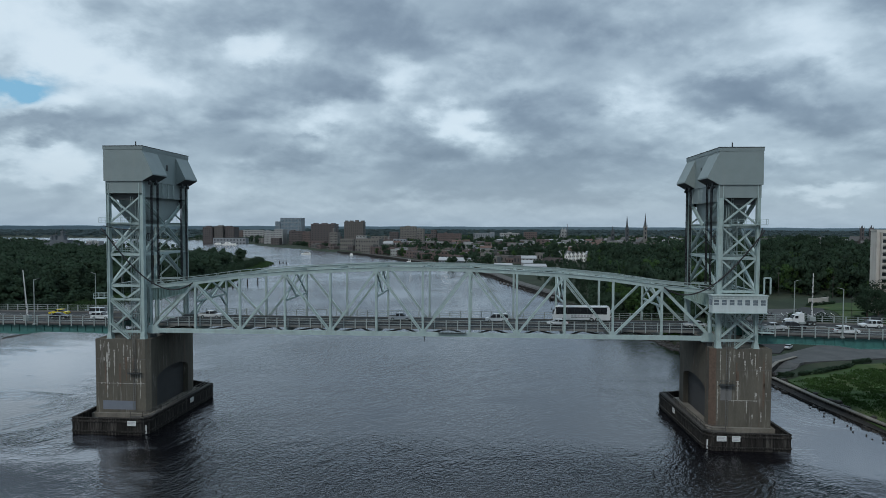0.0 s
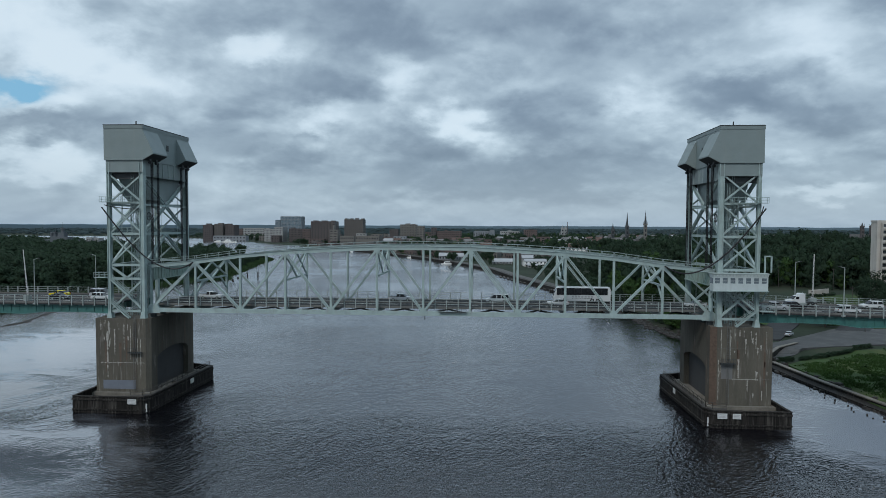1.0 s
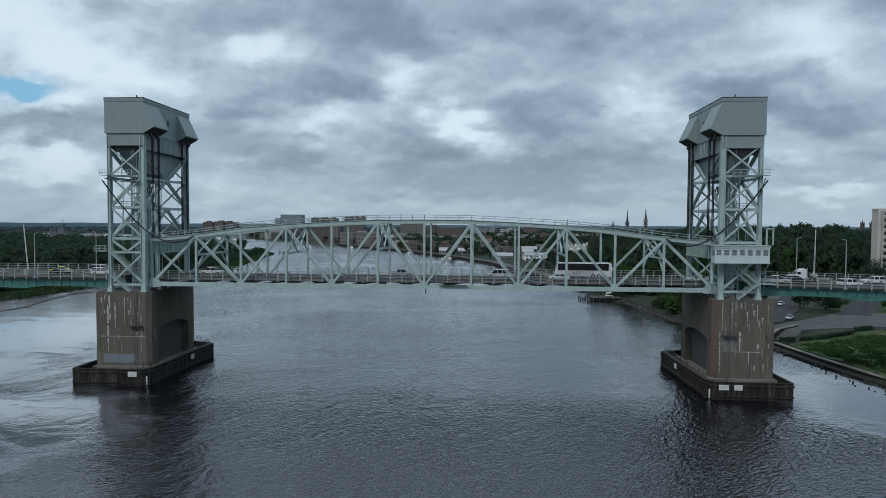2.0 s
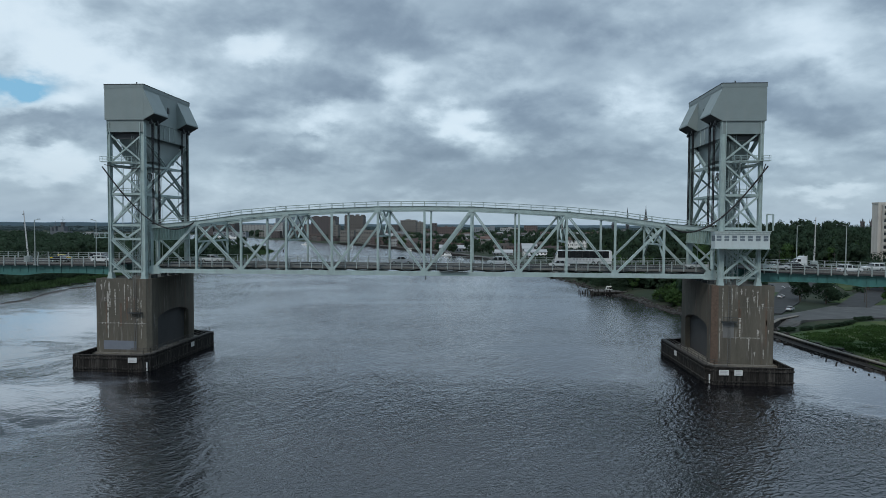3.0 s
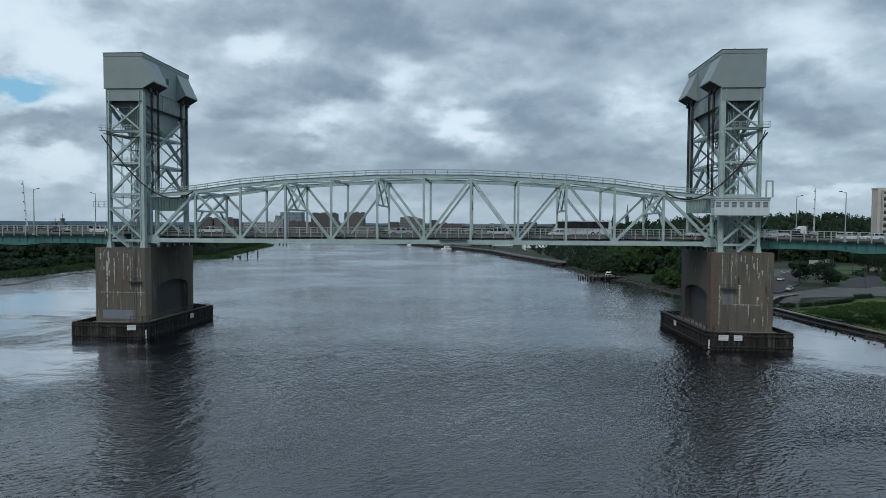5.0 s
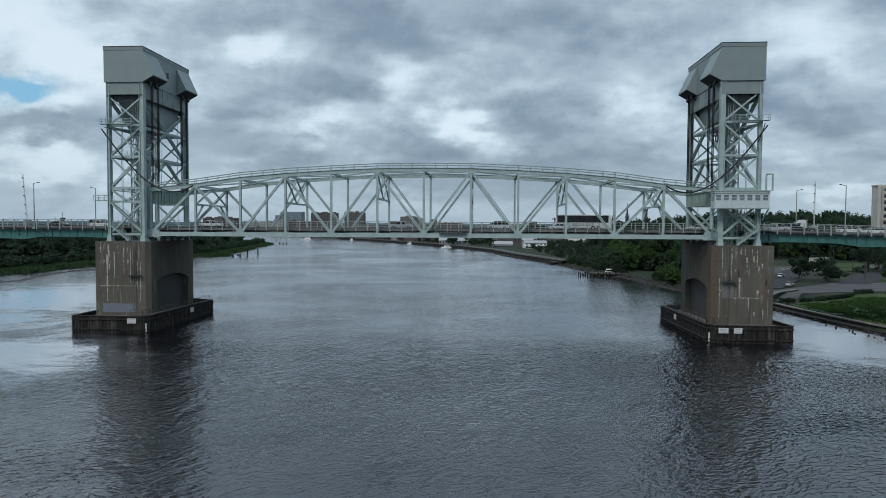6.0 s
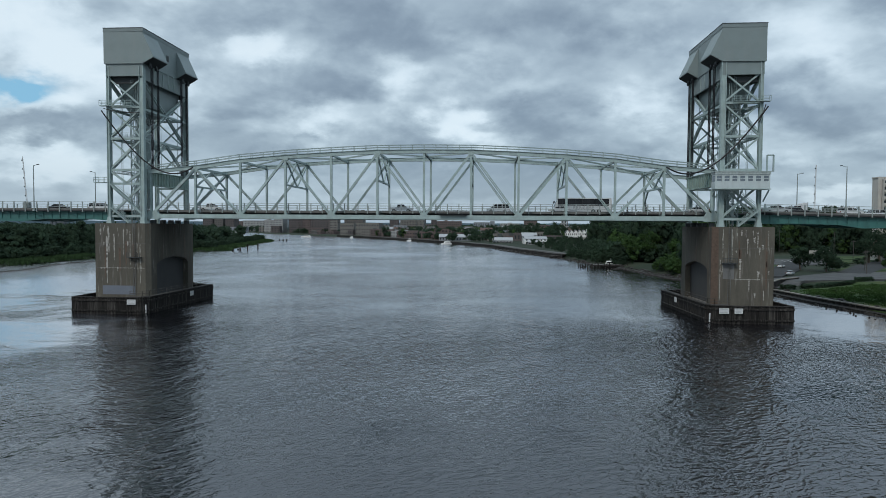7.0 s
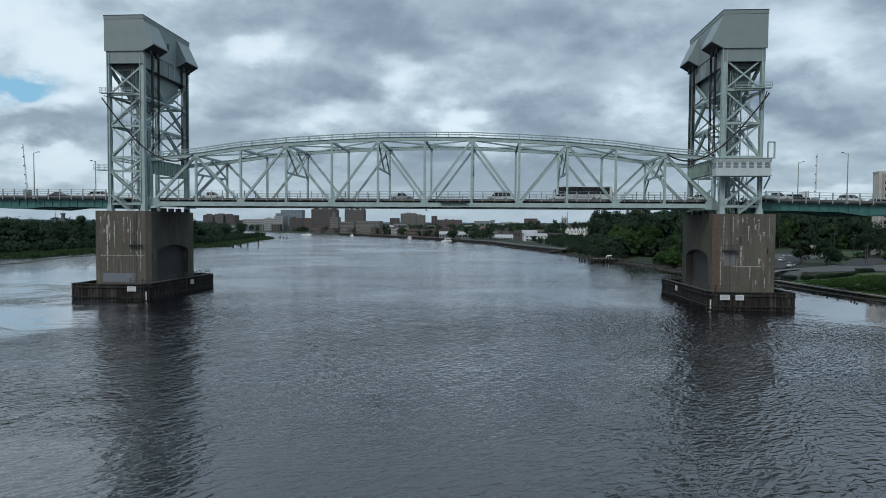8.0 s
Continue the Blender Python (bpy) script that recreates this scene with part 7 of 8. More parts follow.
p = points(35, 900, 78, 100, 60, 128, lambda x, y: (river_distance(x, y) > 2.0) & (river_distance(x, y) < 14))
scatter("bank_bushes", NEAR_T, place(p[:46], 36, (0.9, 1.4), (4.0, 8.0), 4), LEAF2, "bright green bushes overhanging the east bank", "shrubs")
p = points(97, 2500, 58, 104, 95, 245, lambda x, y: (river_distance(x, y) > 1.5) & ((river_distance(x, y) < 7) | (y < 132)) & ((y < 131) | (y > 158)))
scatter("waterside_bushes", HILL_T, place(p[:190], 98, (1.0, 1.5), (2.0, 4.5), 6), LEAF, "dark green bushes crowding the water's edge", "shrubs")
p = points(37, 300, 100, 215, 84, 240, lambda x, y: ((np.abs(y - 1.1 * x + 45) < 3.0) | (np.abs(y - 252 + 0.05 * x) < 5)) & (x > 150))
scatter("hedge", MID_T, place(p[:120], 38, (1.3, 1.9), (1.6, 3.2), 5), LEAF, "dark clipped hedge along the street", "hedge")


# clipped hedge blocks along the plaza's edge
rh = np.random.RandomState(81)
for hx0, hy0, hx1, hy1 in ((99.5, 50.5, 104.6, 51.8), (106.0, 52.0, 110.3, 54.0), (111.2, 54.0, 134.5, 66.5)):
    m = int(math.hypot(hx1 - hx0, hy1 - hy0) * 2.2)
    rows = []
    for i in range(m):
        x, y = hx0 + (hx1 - hx0) * i / m + rh.normal() * 0.2, hy0 + (hy1 - hy0) * i / m + rh.normal() * 0.2
        rows.append((x, y, gz(x, y) + 0.1, rh.uniform(1.8, 2.4), rh.uniform(1.3, 1.8), rh.uniform(0, 6), rh.randint(5)))
    scatter("low_hedge", HILL_T, rows, LEAF, "low dark clipped hedge along the plaza edge", "hedge")
p = points(83, 500, 104, 150, 8, 50, lambda x, y: (y < 40 + (x - 99) * 0.3) & (np.sin(x * 0.25 + y * 0.1) * np.sin(y * 0.31) > 0.0) & (river_distance(x, y) > 6))
scatter("field_weeds", HILL_T, place(p[:55], 84, (2.0, 3.4), (0.7, 1.5), 6), LEAF2, "bright green weeds and low bushes in the rough field", "shrubs")


def broad_tree(x, y, h, w, seed, label, leaf=LEAF):
    t = thing("tree", label, "tree", group="bank trees")
    r = random.Random(seed)
    z = gz(x, y)
    t.location = (x, y, z)
    bm = bmesh.new()
    top = Vector((r.uniform(-0.3, 0.3), r.uniform(-0.3, 0.3), h * 0.45))
    add_tube(bm, (0, 0, -0.3), top, 0.035 * h, 8, 0.02 * h)
    tips = []
    for i in range(7):
        a = 2 * math.pi * i / 7 + r.uniform(-0.3, 0.3)
        tip = Vector((math.cos(a) * w * 0.3, math.sin(a) * w * 0.3, h * r.uniform(0.34, 0.85)))
        add_tube(bm, top * r.uniform(0.6, 1.0), tip, 0.012 * h, 6, 0.004 * h)
        tips.append(tip)
    part("trunk", bm, BARK, t)
    rr = np.random.RandomState(seed)
    V, F = [], []
    lobes = [(tip.x, tip.y, tip.z, rr.uniform(0.16, 0.26) * w) for tip in tips] + [(0, 0, h * 0.78, 0.3 * w), (0.1 * w, -0.1 * w, h * 0.4, 0.34 * w), (-0.12 * w, -0.1 * w, h * 0.5, 0.34 * w)]
    for i in range(2600):
        cx, cy, cz, rad = lobes[rr.randint(len(lobes))]
        d = rr.normal(size=3)
        d /= np.linalg.norm(d)
        q = np.array((cx, cy, cz)) + d * rad * rr.uniform(0.6, 1.1) * (1, 1, 0.85)
        q[2] = max(q[2], 0.8)
        n = d + rr.normal(size=3) * 0.3
        n /= np.linalg.norm(n)
        u = np.cross(n, rr.normal(size=3))
        u /= np.linalg.norm(u)
        v = np.cross(n, u)
        s = rr.uniform(0.14, 0.32)
        b = len(V)
        V += [q - u * s - v * s * 0.5, q + u * s - v * s * 0.6, q + u * s * 0.8 + v * s, q - u * s + v * s * 0.7]
        F.append((b, b + 1, b + 2, b + 3))
    c = mesh_from("crown", np.array(V), np.array(F), leaf)
    c.parent = t
    return t


broad_tree(136.6, 117, 9.8, 8.6, 1, "round dark green tree on the riverside verge")
broad_tree(142.8, 110, 9.4, 11.5, 2, "broad dark green tree on the riverside verge")
broad_tree(151, 121, 5.0, 5.0, 3, "small green tree beside the street", LEAF2)
broad_tree(166, 108, 7.5, 7.0, 4, "light green young tree by the plaza", LEAF2)
broad_tree(176, 122, 9.5, 9.0, 5, "dark green tree by the street")
broad_tree(128, 134, 8.0, 7.0, 6, "dark green tree by the car park")
broad_tree(190, 150, 13.0, 12.0, 7, "large dark green tree before the apartment slab")
for tx, ty, th, tw in ((186, 158, 15.0, 12.0), (197, 169, 18.0, 13.0), (208, 171, 19.0, 13.0), (217, 167, 17.0, 12.0)):
    broad_tree(tx, ty, th, tw, int(tx), "tall dark green tree hiding the foot of the apartment slab")
for tx, ty, th, tw in ((84, 172, 13.0, 10.0), (91, 166, 15.5, 12.0), (97, 178, 17.0, 13.0), (80, 190, 12.0, 10.0), (103, 160, 13.0, 11.0)):
    broad_tree(tx, ty, th, tw, int(tx * 3), "tall bright green tree above the jetty", LEAF2)
broad_tree(206, 160, 14.0, 12.0, 8, "large dark green tree before the apartment slab")


# a dark mud bar off the west shore
rm = np.random.RandomState(51)
bar = [Vector((x, y, 0)) for x, y in [(-174, 82), (-176, 95), (-175, 107), (-184, 134), (-187, 154), (-184, 168)]]
bm = bmesh.new()
rings = []
for i in range(61):
    u = i / 60 * (len(bar) - 1)
    k = min(int(u), len(bar) - 2)
    p = bar[k].lerp(bar[k + 1], u - k) + Vector((rm.normal() * 0.25, rm.normal() * 0.25, 0))
    w, h = 1.7 + 0.9 * math.sin(i * 0.37) + rm.uniform(-0.3, 0.3), 0.30 + 0.12 * math.sin(i * 0.8)
    rings.append([bm.verts.new(p + Vector((dx, dy, z))) for dx, dy, z in ((-w, -w * 0.5, -0.3), (-w * 0.4, -w * 0.2, h * 0.8), (0, 0, h), (w * 0.5, w * 0.2, h * 0.7), (w, w * 0.5, -0.3))])
for a, b in zip(rings, rings[1:]):
    for k in range(4):
        bm.faces.new((a[k], b[k], b[k + 1], a[k + 1]))
tagged(part("mud_bar", bm, ROCK, smooth=True), "low dark mud bar curving off the marshy shore", "mud", kind="structure")


# ---------------------------------------------------------------- jetties, pilings, boats
def piling(x, y, z, r, lean=0.0):
    bm = bmesh.new()
    add_tube(bm, (0, 0, -2.0), (lean, lean * 0.5, z), r, 7, r * 0.92)
    ob = part("piling", bm, TIMBER)
    ob.location = (x, y, 0)
    return tagged(ob, "dark weathered timber piling standing in the water", "piling", "pilings")


rp = random.Random(9)
for i in range(15):
    y = -7 + i * 2.3
    piling(95.8 - 0.05 * y + rp.uniform(-1.2, 1.2), y, rp.uniform(0.15, 0.5), 0.2, rp.uniform(-0.1, 0.1))
for x, y, z in ((-163, 320, 4.5), (-160, 333, 4.5), (-164, 308, 2.0), (-166, 300, 1.4), (-228, 590, 2.6), (-222, 584, 2.2), (-216, 578, 2.4), (-176, 316, 1.2), (-171, 322, 1.0)):
    piling(x, y, z, 0.5 if z > 4 else 0.7, rp.uniform(-0.2, 0.2))


def jetty(x0, x1, y0, y1, z, label, posts=True):
    j = thing("jetty", label, "jetty", group="jetties")
    n = max(3, int((y1 - y0) / 0.8))
    deck = bmesh.new()
    for i in range(n):
        add_box(deck, (x0, y0 + i * (y1 - y0) / n, z - 0.15), (x1, y0 + (i + 0.92) * (y1 - y0) / n, z))
    tagged(part("planking", deck, TIMBER2, j), kind="stuff")
    part("edge_beam", boxes(((x0, y0 - 0.2, z - 0.6), (x1, y0, z - 0.1)), ((x0 - 0.2, y0, z - 0.6), (x0, y1, z - 0.1))), TIMBER, j)
    if posts:
        m = max(2, int((x1 - x0) / 2.4))
        for i in range(m + 1):
            bm = bmesh.new()
            x = x0 + (x1 - x0) * i / m
            add_tube(bm, (x, y0 - 0.1, -2), (x, y0 - 0.1, z + 0.5), 0.22, 7)
            part("post", bm, TIMBER, j)
    return j


jetty(63, 79, 157, 167, 1.5, "dark timber jetty with a small hut near the east bank")
jetty(79, 88, 160, 164, 1.5, "narrow timber gangway from bank to jetty", False)
for i in range(20):
    piling(57.5 + (i % 10) * 1.45 + rp.uniform(-0.3, 0.3), 155 + (i // 10) * 7 + rp.uniform(-0.9, 0.9), rp.uniform(1.3, 2.6), 0.28)
jetty(53, 61, 247, 253, 1.6, "dark timber landing stage at the bank")
jetty(61, 86, 248, 250.5, 1.8, "long timber walkway from bank to landing stage", False)
for i in range(7):
    jetty(25 + i * 2.6, 26.2 + i * 2.6, 352 - i * 8, 366 - i * 7, 0.7, "narrow floating marina pontoon", False)
for i in range(44):
    t = i / 43
    piling(22 + t * 20 + rp.uniform(-2, 2), 384 - t * 70 + rp.uniform(-3, 3), rp.uniform(1.0, 2.2), 0.2)


def boat(x, y, length, label, yaw, decks=1):
    b = thing("motor_boat", label, "boat", group="boats")
    b.location, b.rotation_euler = (x, y, 0), (0, 0, radians(yaw))
    k, w = length / 2, length * 0.15
    ring = [(-k, -w), (k * 0.4, -w), (k * 0.8, -w * 0.6), (k, 0), (k * 0.8, w * 0.6), (k * 0.4, w), (-k, w)]
    bm = bmesh.new()
    prism(bm, [(p * 0.94, q * 0.8, -0.4) for p, q in ring], [(p, q, length * 0.09) for p, q in ring])
    part("hull", bm, WHITE, b)
    z = length * 0.09
    for d in range(decks):
        s = 1 - 0.25 * d
        cab = bmesh.new()
        prism(cab, [(-k * 0.75 * s, -w * 0.85 * s, z), (k * 0.45 * s, -w * 0.85 * s, z), (k * 0.45 * s, w * 0.85 * s, z), (-k * 0.75 * s, w * 0.85 * s, z)], [(-k * 0.7 * s, -w * 0.75 * s, z + 2.1), (k * 0.25 * s, -w * 0.75 * s, z + 2.1), (k * 0.25 * s, w * 0.75 * s, z + 2.1), (-k * 0.7 * s, w * 0.75 * s, z + 2.1)])
        c = part("cabin", cab, WHITE, b)
        part("window_band", boxes(((-k * 0.66 * s, -w * 0.83 * s - 0.02, z + 0.9), (k * 0.3 * s, w * 0.83 * s + 0.02, z + 1.6))), GLASS, c)
        z += 2.15
    bm = bmesh.new()
    add_tube(bm, (-k * 0.2, 0, z), (-k * 0.25, 0, z + length * 0.16), 0.07, 6)
    part("mast", bm, GALV, b)


boat(73, 171, 7, "small white cabin boat moored behind the jetty", 175, 1)
boat(-27, 512, 11, "white cabin cruiser moored by the east quay", 200, 1)
boat(-80, 632, 8, "white motor boat moored by the riverfront", 150, 1)
boat(-262, 817, 15, "white motor launch out on the river", 185, 1)
boat(-186, 790, 8, "small white boat at the riverfront", 130, 1)
boat(-560, 1230, 26, "white yacht at the far marina", 170, 2)
boat(-590, 1250, 22, "white yacht at the far marina", 160, 1)
boat(-540, 1215, 18, "white yacht at the far marina", 175, 1)


# ---------------------------------------------------------------- lamps, gates and traffic on the bridge
def road_z(x):
    return 22.42 - 0.022 * max(0.0, x - 72.0)


def street_lamp(x, y, reach, label="tall galvanised street lamp on the bridge rail"):
    l = thing("street_lamp", label, "street lamp", group="bridge lamps")
    l.location = (x, y, road_z(x))
    bm = bmesh.new()
    add_tube(bm, (0, 0, -0.2), (0, 0, 10.1), 0.14, 8, 0.08)
    part("pole", bm, GALV, l)
    bm = bmesh.new()
    add_tube(bm, (0, 0, 10.0), (reach, 0, 10.25), 0.06, 6)
    arm = part("arm", bm, GALV, l)
    part("lamp_head", boxes(((min(reach, reach * 1.5), -0.15, 10.2), (max(reach, reach * 1.5), 0.15, 10.36))), DARK, arm)
    part("base_plate", boxes(((-0.3, -0.3, -0.3), (0.3, 0.3, 0.0))), GALV, l)


street_lamp(-89.5, -0.9, 0.9)
street_lamp(-87, 18.1, -0.9)
street_lamp(88, 18.1, 0.9)
street_lamp(89.0, -0.9, -0.9)


def traffic_gate(x, y, lean):
    g = thing("traffic_gate", "raised lattice traffic gate arm with a machine housing", "traffic gate", group="traffic gates")
    g.location = (x, y, road_z(x))
    part("housing", boxes(((-0.7, -0.5, 0), (0.7, 0.5, 1.7))), GALV, g)
    bm = bmesh.new()
    for o in (-0.14, 0.14):
        add_bar(bm, (o, 0, 1.5), (lean + o * 0.4, 0, 12.2), 0.07, 0.07)
    for i in range(18):
        t0, t1 = i / 18, (i + 1) / 18
        s = 1 if i % 2 else -1
        add_bar(bm, (lean * t0 + s * 0.14 * (1 - 0.6 * t0), 0, 1.5 + 10.7 * t0), (lean * t1 - s * 0.14 * (1 - 0.6 * t1), 0, 1.5 + 10.7 * t1), 0.05, 0.05)
    arm = part("gate_arm", bm, SIGNWHITE, g, "white lattice gate arm")
    for i in range(5):
        t = 0.15 + i * 0.19
        part("warning_lamp", boxes(((lean * t - 0.3, -0.14, 1.5 + 10.7 * t), (lean * t - 0.1, 0.04, 1.75 + 10.7 * t))), DARK, arm)
    part("counterweight_arm", boxes(((-0.9, -0.2, 1.3), (0.9, 0.2, 1.6))), GALV, g)


traffic_gate(-92.0, 0.2, -0.9)
traffic_gate(91.5, 16.9, 0.15)


def wheel(parent, x, y, r, w):
    bm = bmesh.new()
    add_tube(bm, (x, y - w / 2, r), (x, y + w / 2, r), r, 14)
    t = part("tyre", bm, BLACK, parent)
    bm = bmesh.new()
    add_tube(bm, (x, y - w / 2 - 0.015, r), (x, y + w / 2 + 0.015, r), r * 0.55, 10)
    part("rim", bm, GALV, t)


SHAPES = {
    # body profile, greenhouse profile (length, height), width, wheel places
    "sedan": ([(-2.35, 0.3), (2.3, 0.3), (2.38, 0.62), (2.2, 0.82), (1.0, 0.95), (-1.7, 0.98), (-2.3, 0.9), (-2.4, 0.6)], [(-1.75, 0.95), (-1.05, 1.42), (0.25, 1.44), (1.15, 0.93)], 1.8, (1.4, -1.4), 0.33),
    "suv": ([(-2.35, 0.35), (2.3, 0.35), (2.38, 0.7), (2.25, 0.98), (1.15, 1.08), (-2.25, 1.12), (-2.4, 0.7)], [(-2.2, 1.1), (-1.95, 1.7), (0.25, 1.74), (1.15, 1.06)], 1.92, (1.45, -1.4), 0.37),
    "van": ([(-2.7, 0.35), (2.6, 0.35), (2.68, 0.7), (2.5, 1.0), (1.6, 1.12), (-2.68, 1.15), (-2.72, 0.6)], [(-2.65, 1.13), (-2.55, 1.95), (0.7, 1.98), (1.75, 1.1)], 2.0, (1.65, -1.6), 0.36),
    "pickup": ([(-2.8, 0.45), (2.7, 0.45), (2.78, 0.8), (2.65, 1.08), (1.4, 1.15), (-2.78, 1.15), (-2.8, 0.6)], [(-0.95, 1.13), (-0.8, 1.78), (0.55, 1.8), (1.4, 1.13)], 1.98, (1.75, -1.7), 0.4),
}


def car(shape, colour, x, y, facing, label, dz=0.0):
    """facing: 1 drives towards +x, -1 towards -x."""
    body, glass, w, axles, r = SHAPES[shape]
    c = thing("pickup_truck" if shape == "pickup" else "van" if shape == "van" else "car", label, "car" if shape in ("sedan", "suv") else shape, group="traffic")
    c.location, c.rotation_euler = (x, y, road_z(x) + 0.005 + dz), (0, 0, 0 if facing > 0 else math.pi)
    paint = CAR_MATS[colour]
    bm = bmesh.new()
    inset = 0.08
    ring_o = [(p, q) for p, q in body]
    mid = [bm.verts.new((p, -w / 2 + (0.0 if 0.5 < q < 0.95 else inset), q)) for p, q in ring_o]
    mid2 = [bm.verts.new((p, w / 2 - (0.0 if 0.5 < q < 0.95 else inset), q)) for p, q in ring_o]
    bm.faces.new(mid)
    bm.faces.new(mid2[::-1])
    for i in range(len(mid)):
        bm.faces.new((mid[i], mid2[i], mid2[(i + 1) % len(mid)], mid[(i + 1) % len(mid)]))
    bmesh.ops.bevel(bm, geom=bm.edges[:], offset=0.07, segments=2, affect="EDGES", clamp_overlap=True)
    shell = part("body", bm, paint, c)
    bm = bmesh.new()
    tw = w / 2 - 0.2
    lo = [glass[0], glass[3]]
    hi = [glass[1], glass[2]]
    a = [(lo[0][0], -w / 2 + 0.1, lo[0][1]), (lo[1][0], -w / 2 + 0.1, lo[1][1]), (lo[1][0], w / 2 - 0.1, lo[1][1]), (lo[0][0], w / 2 - 0.1, lo[0][1])]
    b = [(hi[0][0], -tw, hi[0][1]), (hi[1][0], -tw, hi[1][1]), (hi[1][0], tw, hi[1][1]), (hi[0][0], tw, hi[0][1])]
    prism(bm, a, b)
    part("glasshouse", bm, GLASS, c)
    part("roof", boxes(((hi[0][0] - 0.03, -tw - 0.02, hi[0][1] - 0.02), (hi[1][0] + 0.03, tw + 0.02, hi[1][1] + 0.05))), paint, c)
    for px in ([-0.1] if shape in ("sedan", "pickup") else [-0.95, 0.1]):
        for s in (-1, 1):
            bar_part("pillar", (px, s * (w / 2 - 0.09), lo[0][1]), (px, s * (tw + 0.015), hi[0][1]), 0.05, 0.14, paint, c)
    if shape == "pickup":
        part("bed", boxes(((-2.65, -w / 2 + 0.15, 1.1), (-1.1, w / 2 - 0.15, 1.16))), BLACK, c)
    for ax in axles:
        for s in (-1, 1):
            wheel(c, ax, s * (w / 2 - 0.12), r, 0.24)
    for s in (-1, 1):
        part("headlight", boxes(((body[2][0] - 0.16, s * w * 0.36 - 0.16, 0.66), (body[2][0] - 0.02, s * w * 0.36 + 0.16, 0.8))), SIGNWHITE, c)
        part("tail_light", boxes(((body[-1][0] - 0.03, s * w * 0.4 - 0.12, 0.7), (body[-1][0] + 0.1, s * w * 0.4 + 0.12, 0.9))), CAR_MATS["red"], c)
    return c


def coach(x, y, facing):
    c = thing("coach", "white motor coach with dark windows crossing the bridge", "bus")
    c.location, c.rotation_euler = (x, y, road_z(x) + 0.005), (0, 0, 0 if facing > 0 else math.pi)
    L, w = 13.4, 2.55
    prof = [(-L / 2, 0.4), (L / 2 - 0.1, 0.4), (L / 2, 1.2), (L / 2 - 0.25, 2.3), (L / 2 - 0.9, 3.45), (L / 2 - 1.5, 3.6), (-L / 2 + 0.2, 3.6), (-L / 2, 3.2)]
    bm = bmesh.new()
    prism(bm, [(p, -w / 2, q) for p, q in prof], [(p, w / 2, q) for p, q in prof])
    body = part("body", bm, CAR_MATS["white"], c)
    for s in (-1, 1):
        band = part("window_band", boxes(((-L / 2 + 0.7, s * w / 2 - 0.02, 1.8), (L / 2 - 0.75, s * w / 2 + 0.02, 3.42))), GLASS, c)
        for i in range(7):
            xx = -L / 2 + 2.2 + i * 1.55
            part("window_post", boxes(((xx - 0.03, s * w / 2 - 0.03, 1.8), (xx + 0.03, s * w / 2 + 0.03, 3.42))), BLACK, band)
        for k in range(7):
            xx = -2.6 + k * 0.75
            part("side_bar", boxes(((xx, s * w / 2 - 0.01, 1.2), (xx + 0.5, s * w / 2 + 0.012, 1.66))), SIGNGREY, body, "grey painted bars")
        part("stripe", boxes(((-2.4, s * w / 2 - 0.01, 0.98), (2.4, s * w / 2 + 0.012, 1.06))), BLACK, body)
        part("luggage_door_line", boxes(((-3.4, s * w / 2 - 0.01, 0.62), (3.6, s * w / 2 + 0.01, 0.66))), SIGNGREY, body)
        for ax in (L / 2 - 2.6, -L / 2 + 3.0, -L / 2 + 4.3):
            wheel(c, ax, s * (w / 2 - 0.14), 0.5, 0.32)
        part("mirror", boxes(((L / 2 - 0.1, s * (w / 2 + 0.25) - 0.08, 2.3), (L / 2 + 0.1, s * (w / 2 + 0.25) + 0.08, 2.9))), BLACK, c)
    bm = bmesh.new()
    prism(bm, [(L / 2 - 0.03, -w / 2 + 0.15, 1.55), (L / 2 - 0.22, -w / 2 + 0.15, 2.3), (L / 2 - 0.86, -w / 2 + 0.15, 3.35), (L / 2 - 0.9, -w / 2 + 0.15, 1.6)], [(L / 2 - 0.03 + 0.03, w / 2 - 0.15, 1.55), (L / 2 - 0.19, w / 2 - 0.15, 2.3), (L / 2 - 0.83, w / 2 - 0.15, 3.35), (L / 2 - 0.9, w / 2 - 0.15, 1.6)])
    part("windscreen", bm, GLASS, c)
    return c


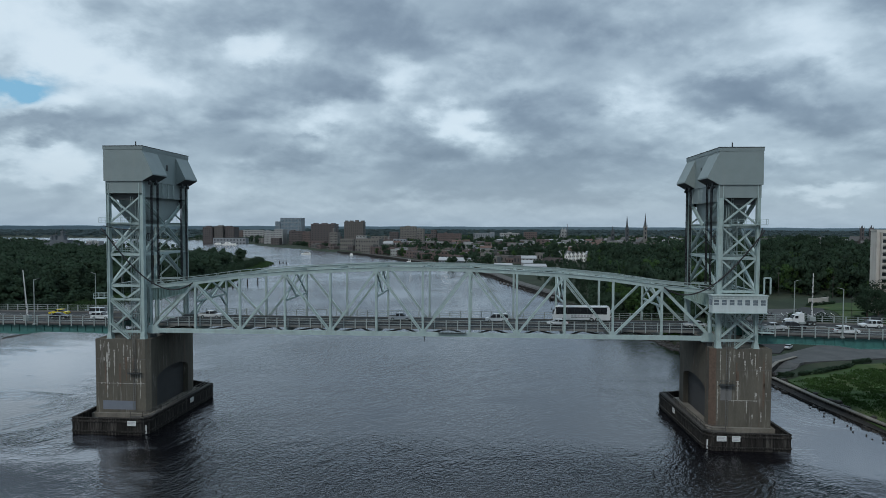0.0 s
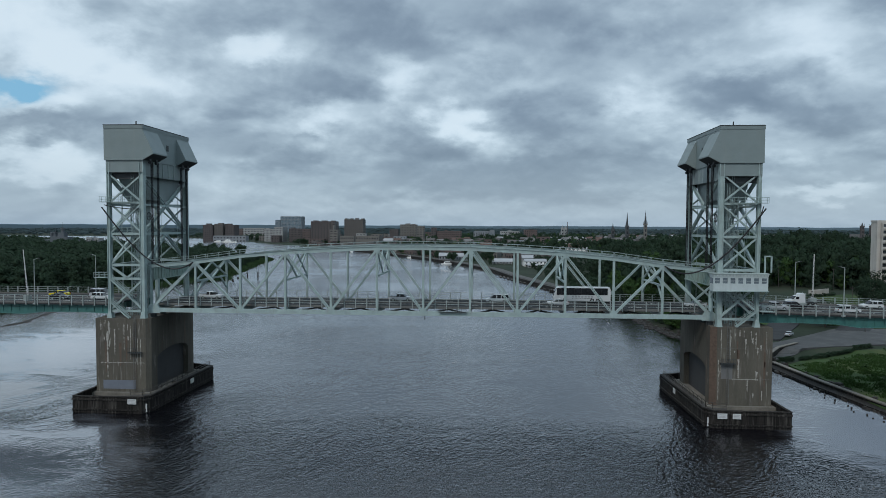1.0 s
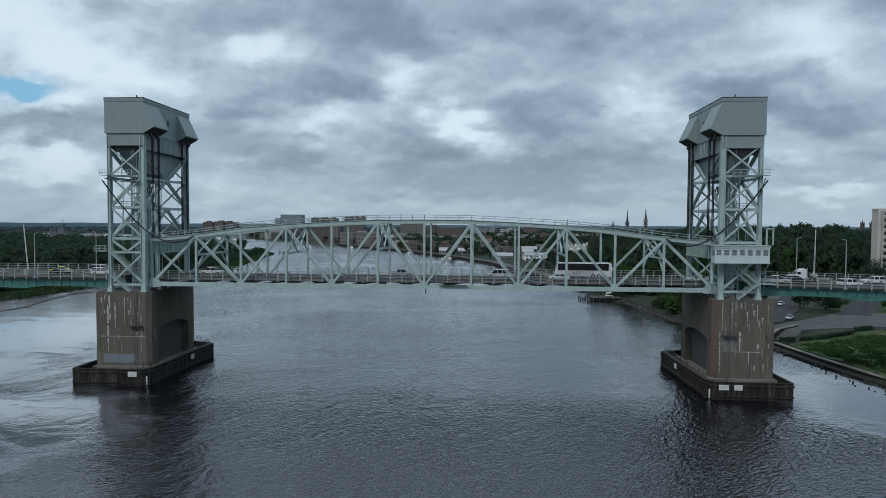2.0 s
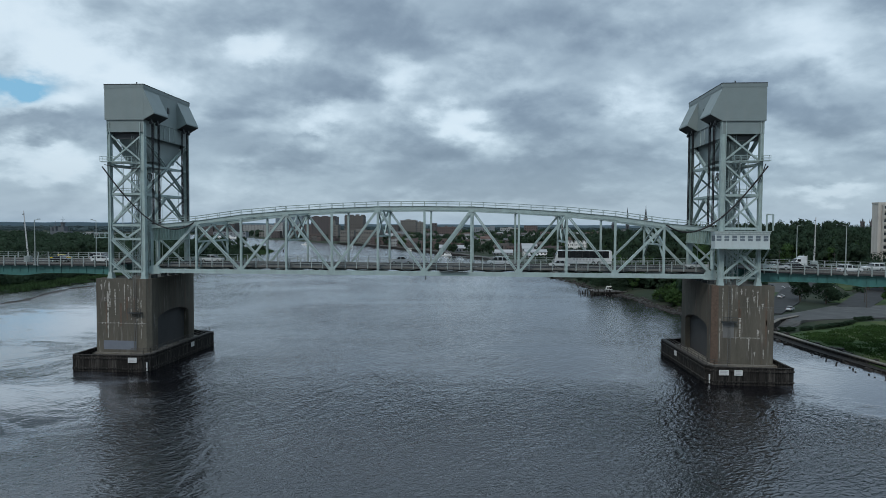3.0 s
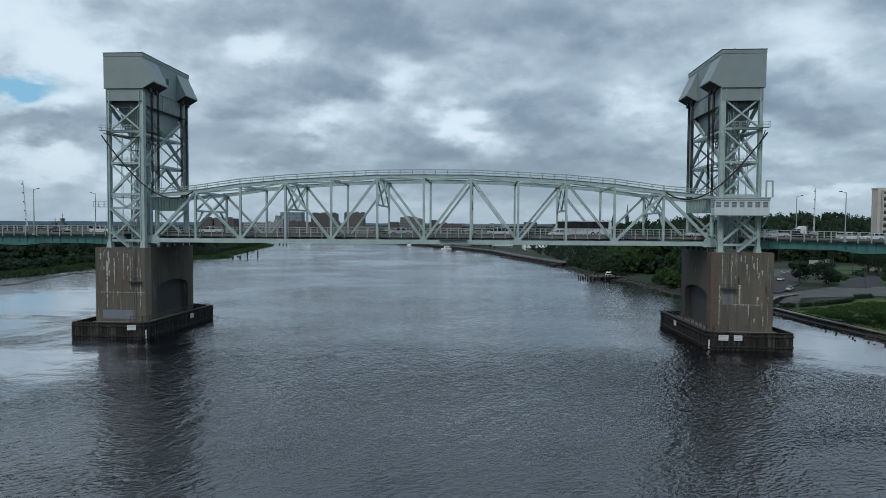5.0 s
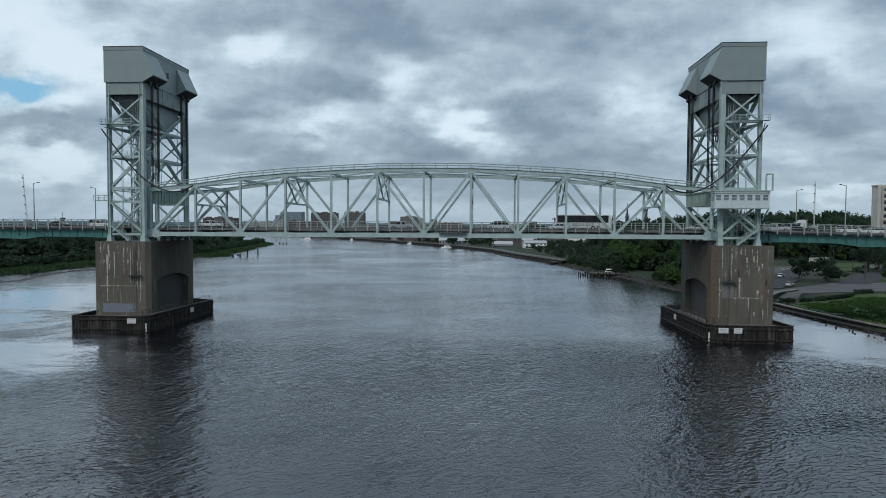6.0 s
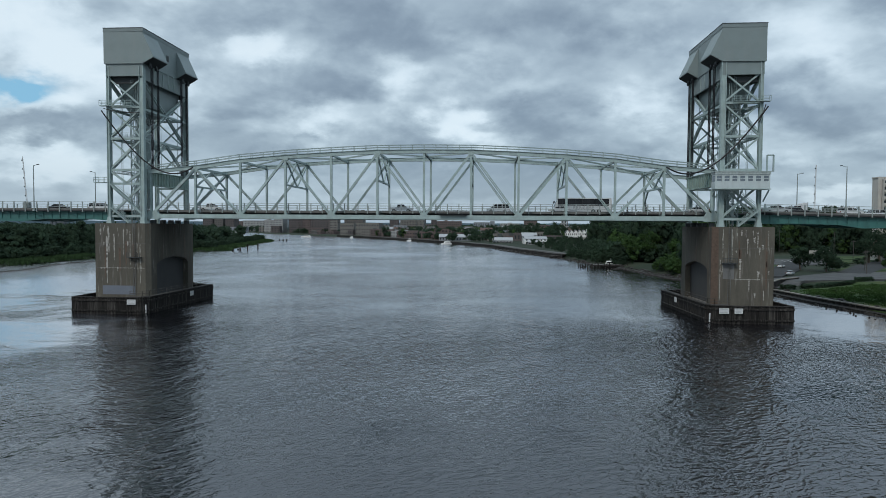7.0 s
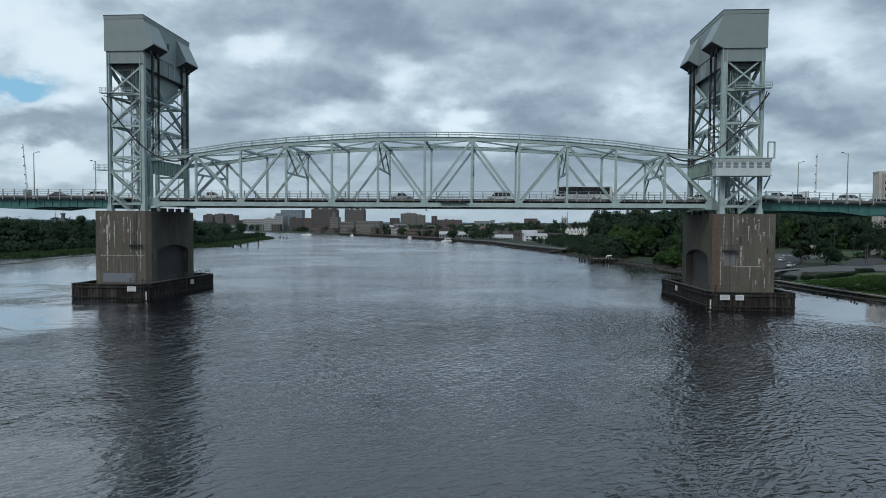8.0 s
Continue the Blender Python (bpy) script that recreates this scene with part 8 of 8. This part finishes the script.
def tractor_unit(x, y, facing):
    t = thing("lorry_tractor", "white articulated-lorry tractor unit without trailer", "lorry", group="traffic")
    t.location, t.rotation_euler = (x, y, road_z(x) + 0.005), (0, 0, 0 if facing > 0 else math.pi)
    white = CAR_MATS["white"]

    def block(name, prof, w, mat, parent):
        bm = bmesh.new()
        prism(bm, [(p, -w, q) for p, q in prof], [(p, w, q) for p, q in prof])
        bmesh.ops.bevel(bm, geom=bm.edges[:], offset=0.07, segments=2, affect="EDGES")
        return part(name, bm, mat, parent)

    cab = block("cab", [(1.75, 0.75), (1.75, 1.85), (1.15, 2.75), (0.2, 2.95), (0.2, 0.75)], 1.12, white, t)
    bonnet = block("bonnet", [(1.7, 1.0), (3.55, 1.0), (3.6, 1.35), (3.3, 1.62), (1.7, 1.9)], 0.72, white, t)
    block("sleeper", [(0.22, 0.75), (0.22, 3.2), (-0.2, 3.45), (-1.2, 3.45), (-1.25, 0.75)], 1.14, white, t)
    bm = bmesh.new()
    prism(bm, [(1.76, -0.95, 1.92), (1.18, -0.95, 2.70), (1.22, -0.95, 2.74), (1.80, -0.95, 1.95)], [(1.76, 0.95, 1.92), (1.18, 0.95, 2.70), (1.22, 0.95, 2.74), (1.80, 0.95, 1.95)])
    part("windscreen", bm, GLASS, cab)
    part("grille", boxes(((3.5, -0.5, 0.85), (3.63, 0.5, 1.4))), DARK, bonnet)
    part("bumper", boxes(((3.3, -1.15, 0.45), (3.7, 1.15, 0.8))), white, t)
    for s in (-1, 1):
        block("mudguard", [(2.0, 0.95), (2.25, 1.25), (3.1, 1.25), (3.4, 0.9), (3.35, 0.8), (2.05, 0.85)], 0.2, white, t).location.y = s * 0.92
        bm = bmesh.new()
        add_tube(bm, (-1.4, s * 1.0, 1.0), (-1.4, s * 1.0, 3.7), 0.09, 8)
        part("exhaust_stack", bm, GALV, t)
    for s in (-1, 1):
        part("door_window", boxes(((0.35, s * 1.12 - 0.02, 1.95), (1.2, s * 1.12 + 0.02, 2.62))), GLASS, t)
        part("fuel_tank", boxes(((-1.6, s * 0.95 - 0.25, 0.5), (0.1, s * 0.95 + 0.25, 1.0))), GALV, t)
        for ax in (2.7, -2.6, -3.9):
            wheel(t, ax, s * 0.98, 0.5, 0.3)
    part("chassis", boxes(((-4.8, -0.45, 0.75), (0.2, 0.45, 1.05))), DARK, t)
    part("coupling", boxes(((-3.8, -0.6, 1.05), (-2.6, 0.6, 1.2))), DARK, t)
    return t


coach(36.6, 13.9, -1)
car("sedan", "white", 30.3, 6.7, -1, "white saloon car on the span roadway")
car("van", "white", 16.5, 10.6, -1, "white passenger van on the span roadway")
car("pickup", "silver", -6.5, 11.0, 1, "silver pickup truck on the span roadway")
car("pickup", "white", -53.0, 10.8, 1, "white pickup truck on the span roadway")
car("sedan", "white", 61.0, 6.6, -1, "white car passing below the tower")
car("suv", "white", -78.0, 6.4, 1, "white sport utility car on the approach road")
car("van", "silver", -82.0, 12.6, 1, "silver van on the approach road")
car("sedan", "black", -88.5, 6.4, 1, "black car on the approach road")
car("sedan", "yellow", -93.0, 12.6, -1, "yellow car on the approach road")
car("pickup", "silver", 77.0, 4.0, 1, "silver pickup truck on the approach road")
car("suv", "black", 82.5, 6.6, 1, "black car on the approach road")
tractor_unit(87.0, 14.2, -1).scale = (0.86, 0.86, 0.86)
car("suv", "white", 92.0, 3.0, 1, "white sport utility car on the approach road")
car("suv", "white", 103.0, 13.6, -1, "white estate car on the approach road")
for x, y, col in ((133.5, 126, "white"), (118.5, 86, "silver"), (160, 160, "silver"), (148, 168, "grey")):
    cc = car("sedan", col, x, y, 1, col + " car standing on the riverside street")
    cc.location.z = gz(x, y) + 0.45
    cc.rotation_euler.z = 0.9
# utility poles and lamps on the bank
for x, y, h in ((150, 97, 9.0), (177, 154, 11.0), (212, 236, 13.0), (188, 250, 14.0), (230, 255, 15.0), (158, 112, 8.0)):
    z = gz(x, y)
    u = thing("utility_pole", "thin grey utility pole on the bank", "utility pole", (x, y, z), "bank poles")
    bm = bmesh.new()
    add_tube(bm, (0, 0, -0.5), (0, 0, h), 0.16, 7, 0.1)
    part("pole", bm, TIMBER2, u)
    part("cross_arm", boxes(((-1.0, -0.07, h - 0.8), (1.0, 0.07, h - 0.65))), TIMBER2, u)
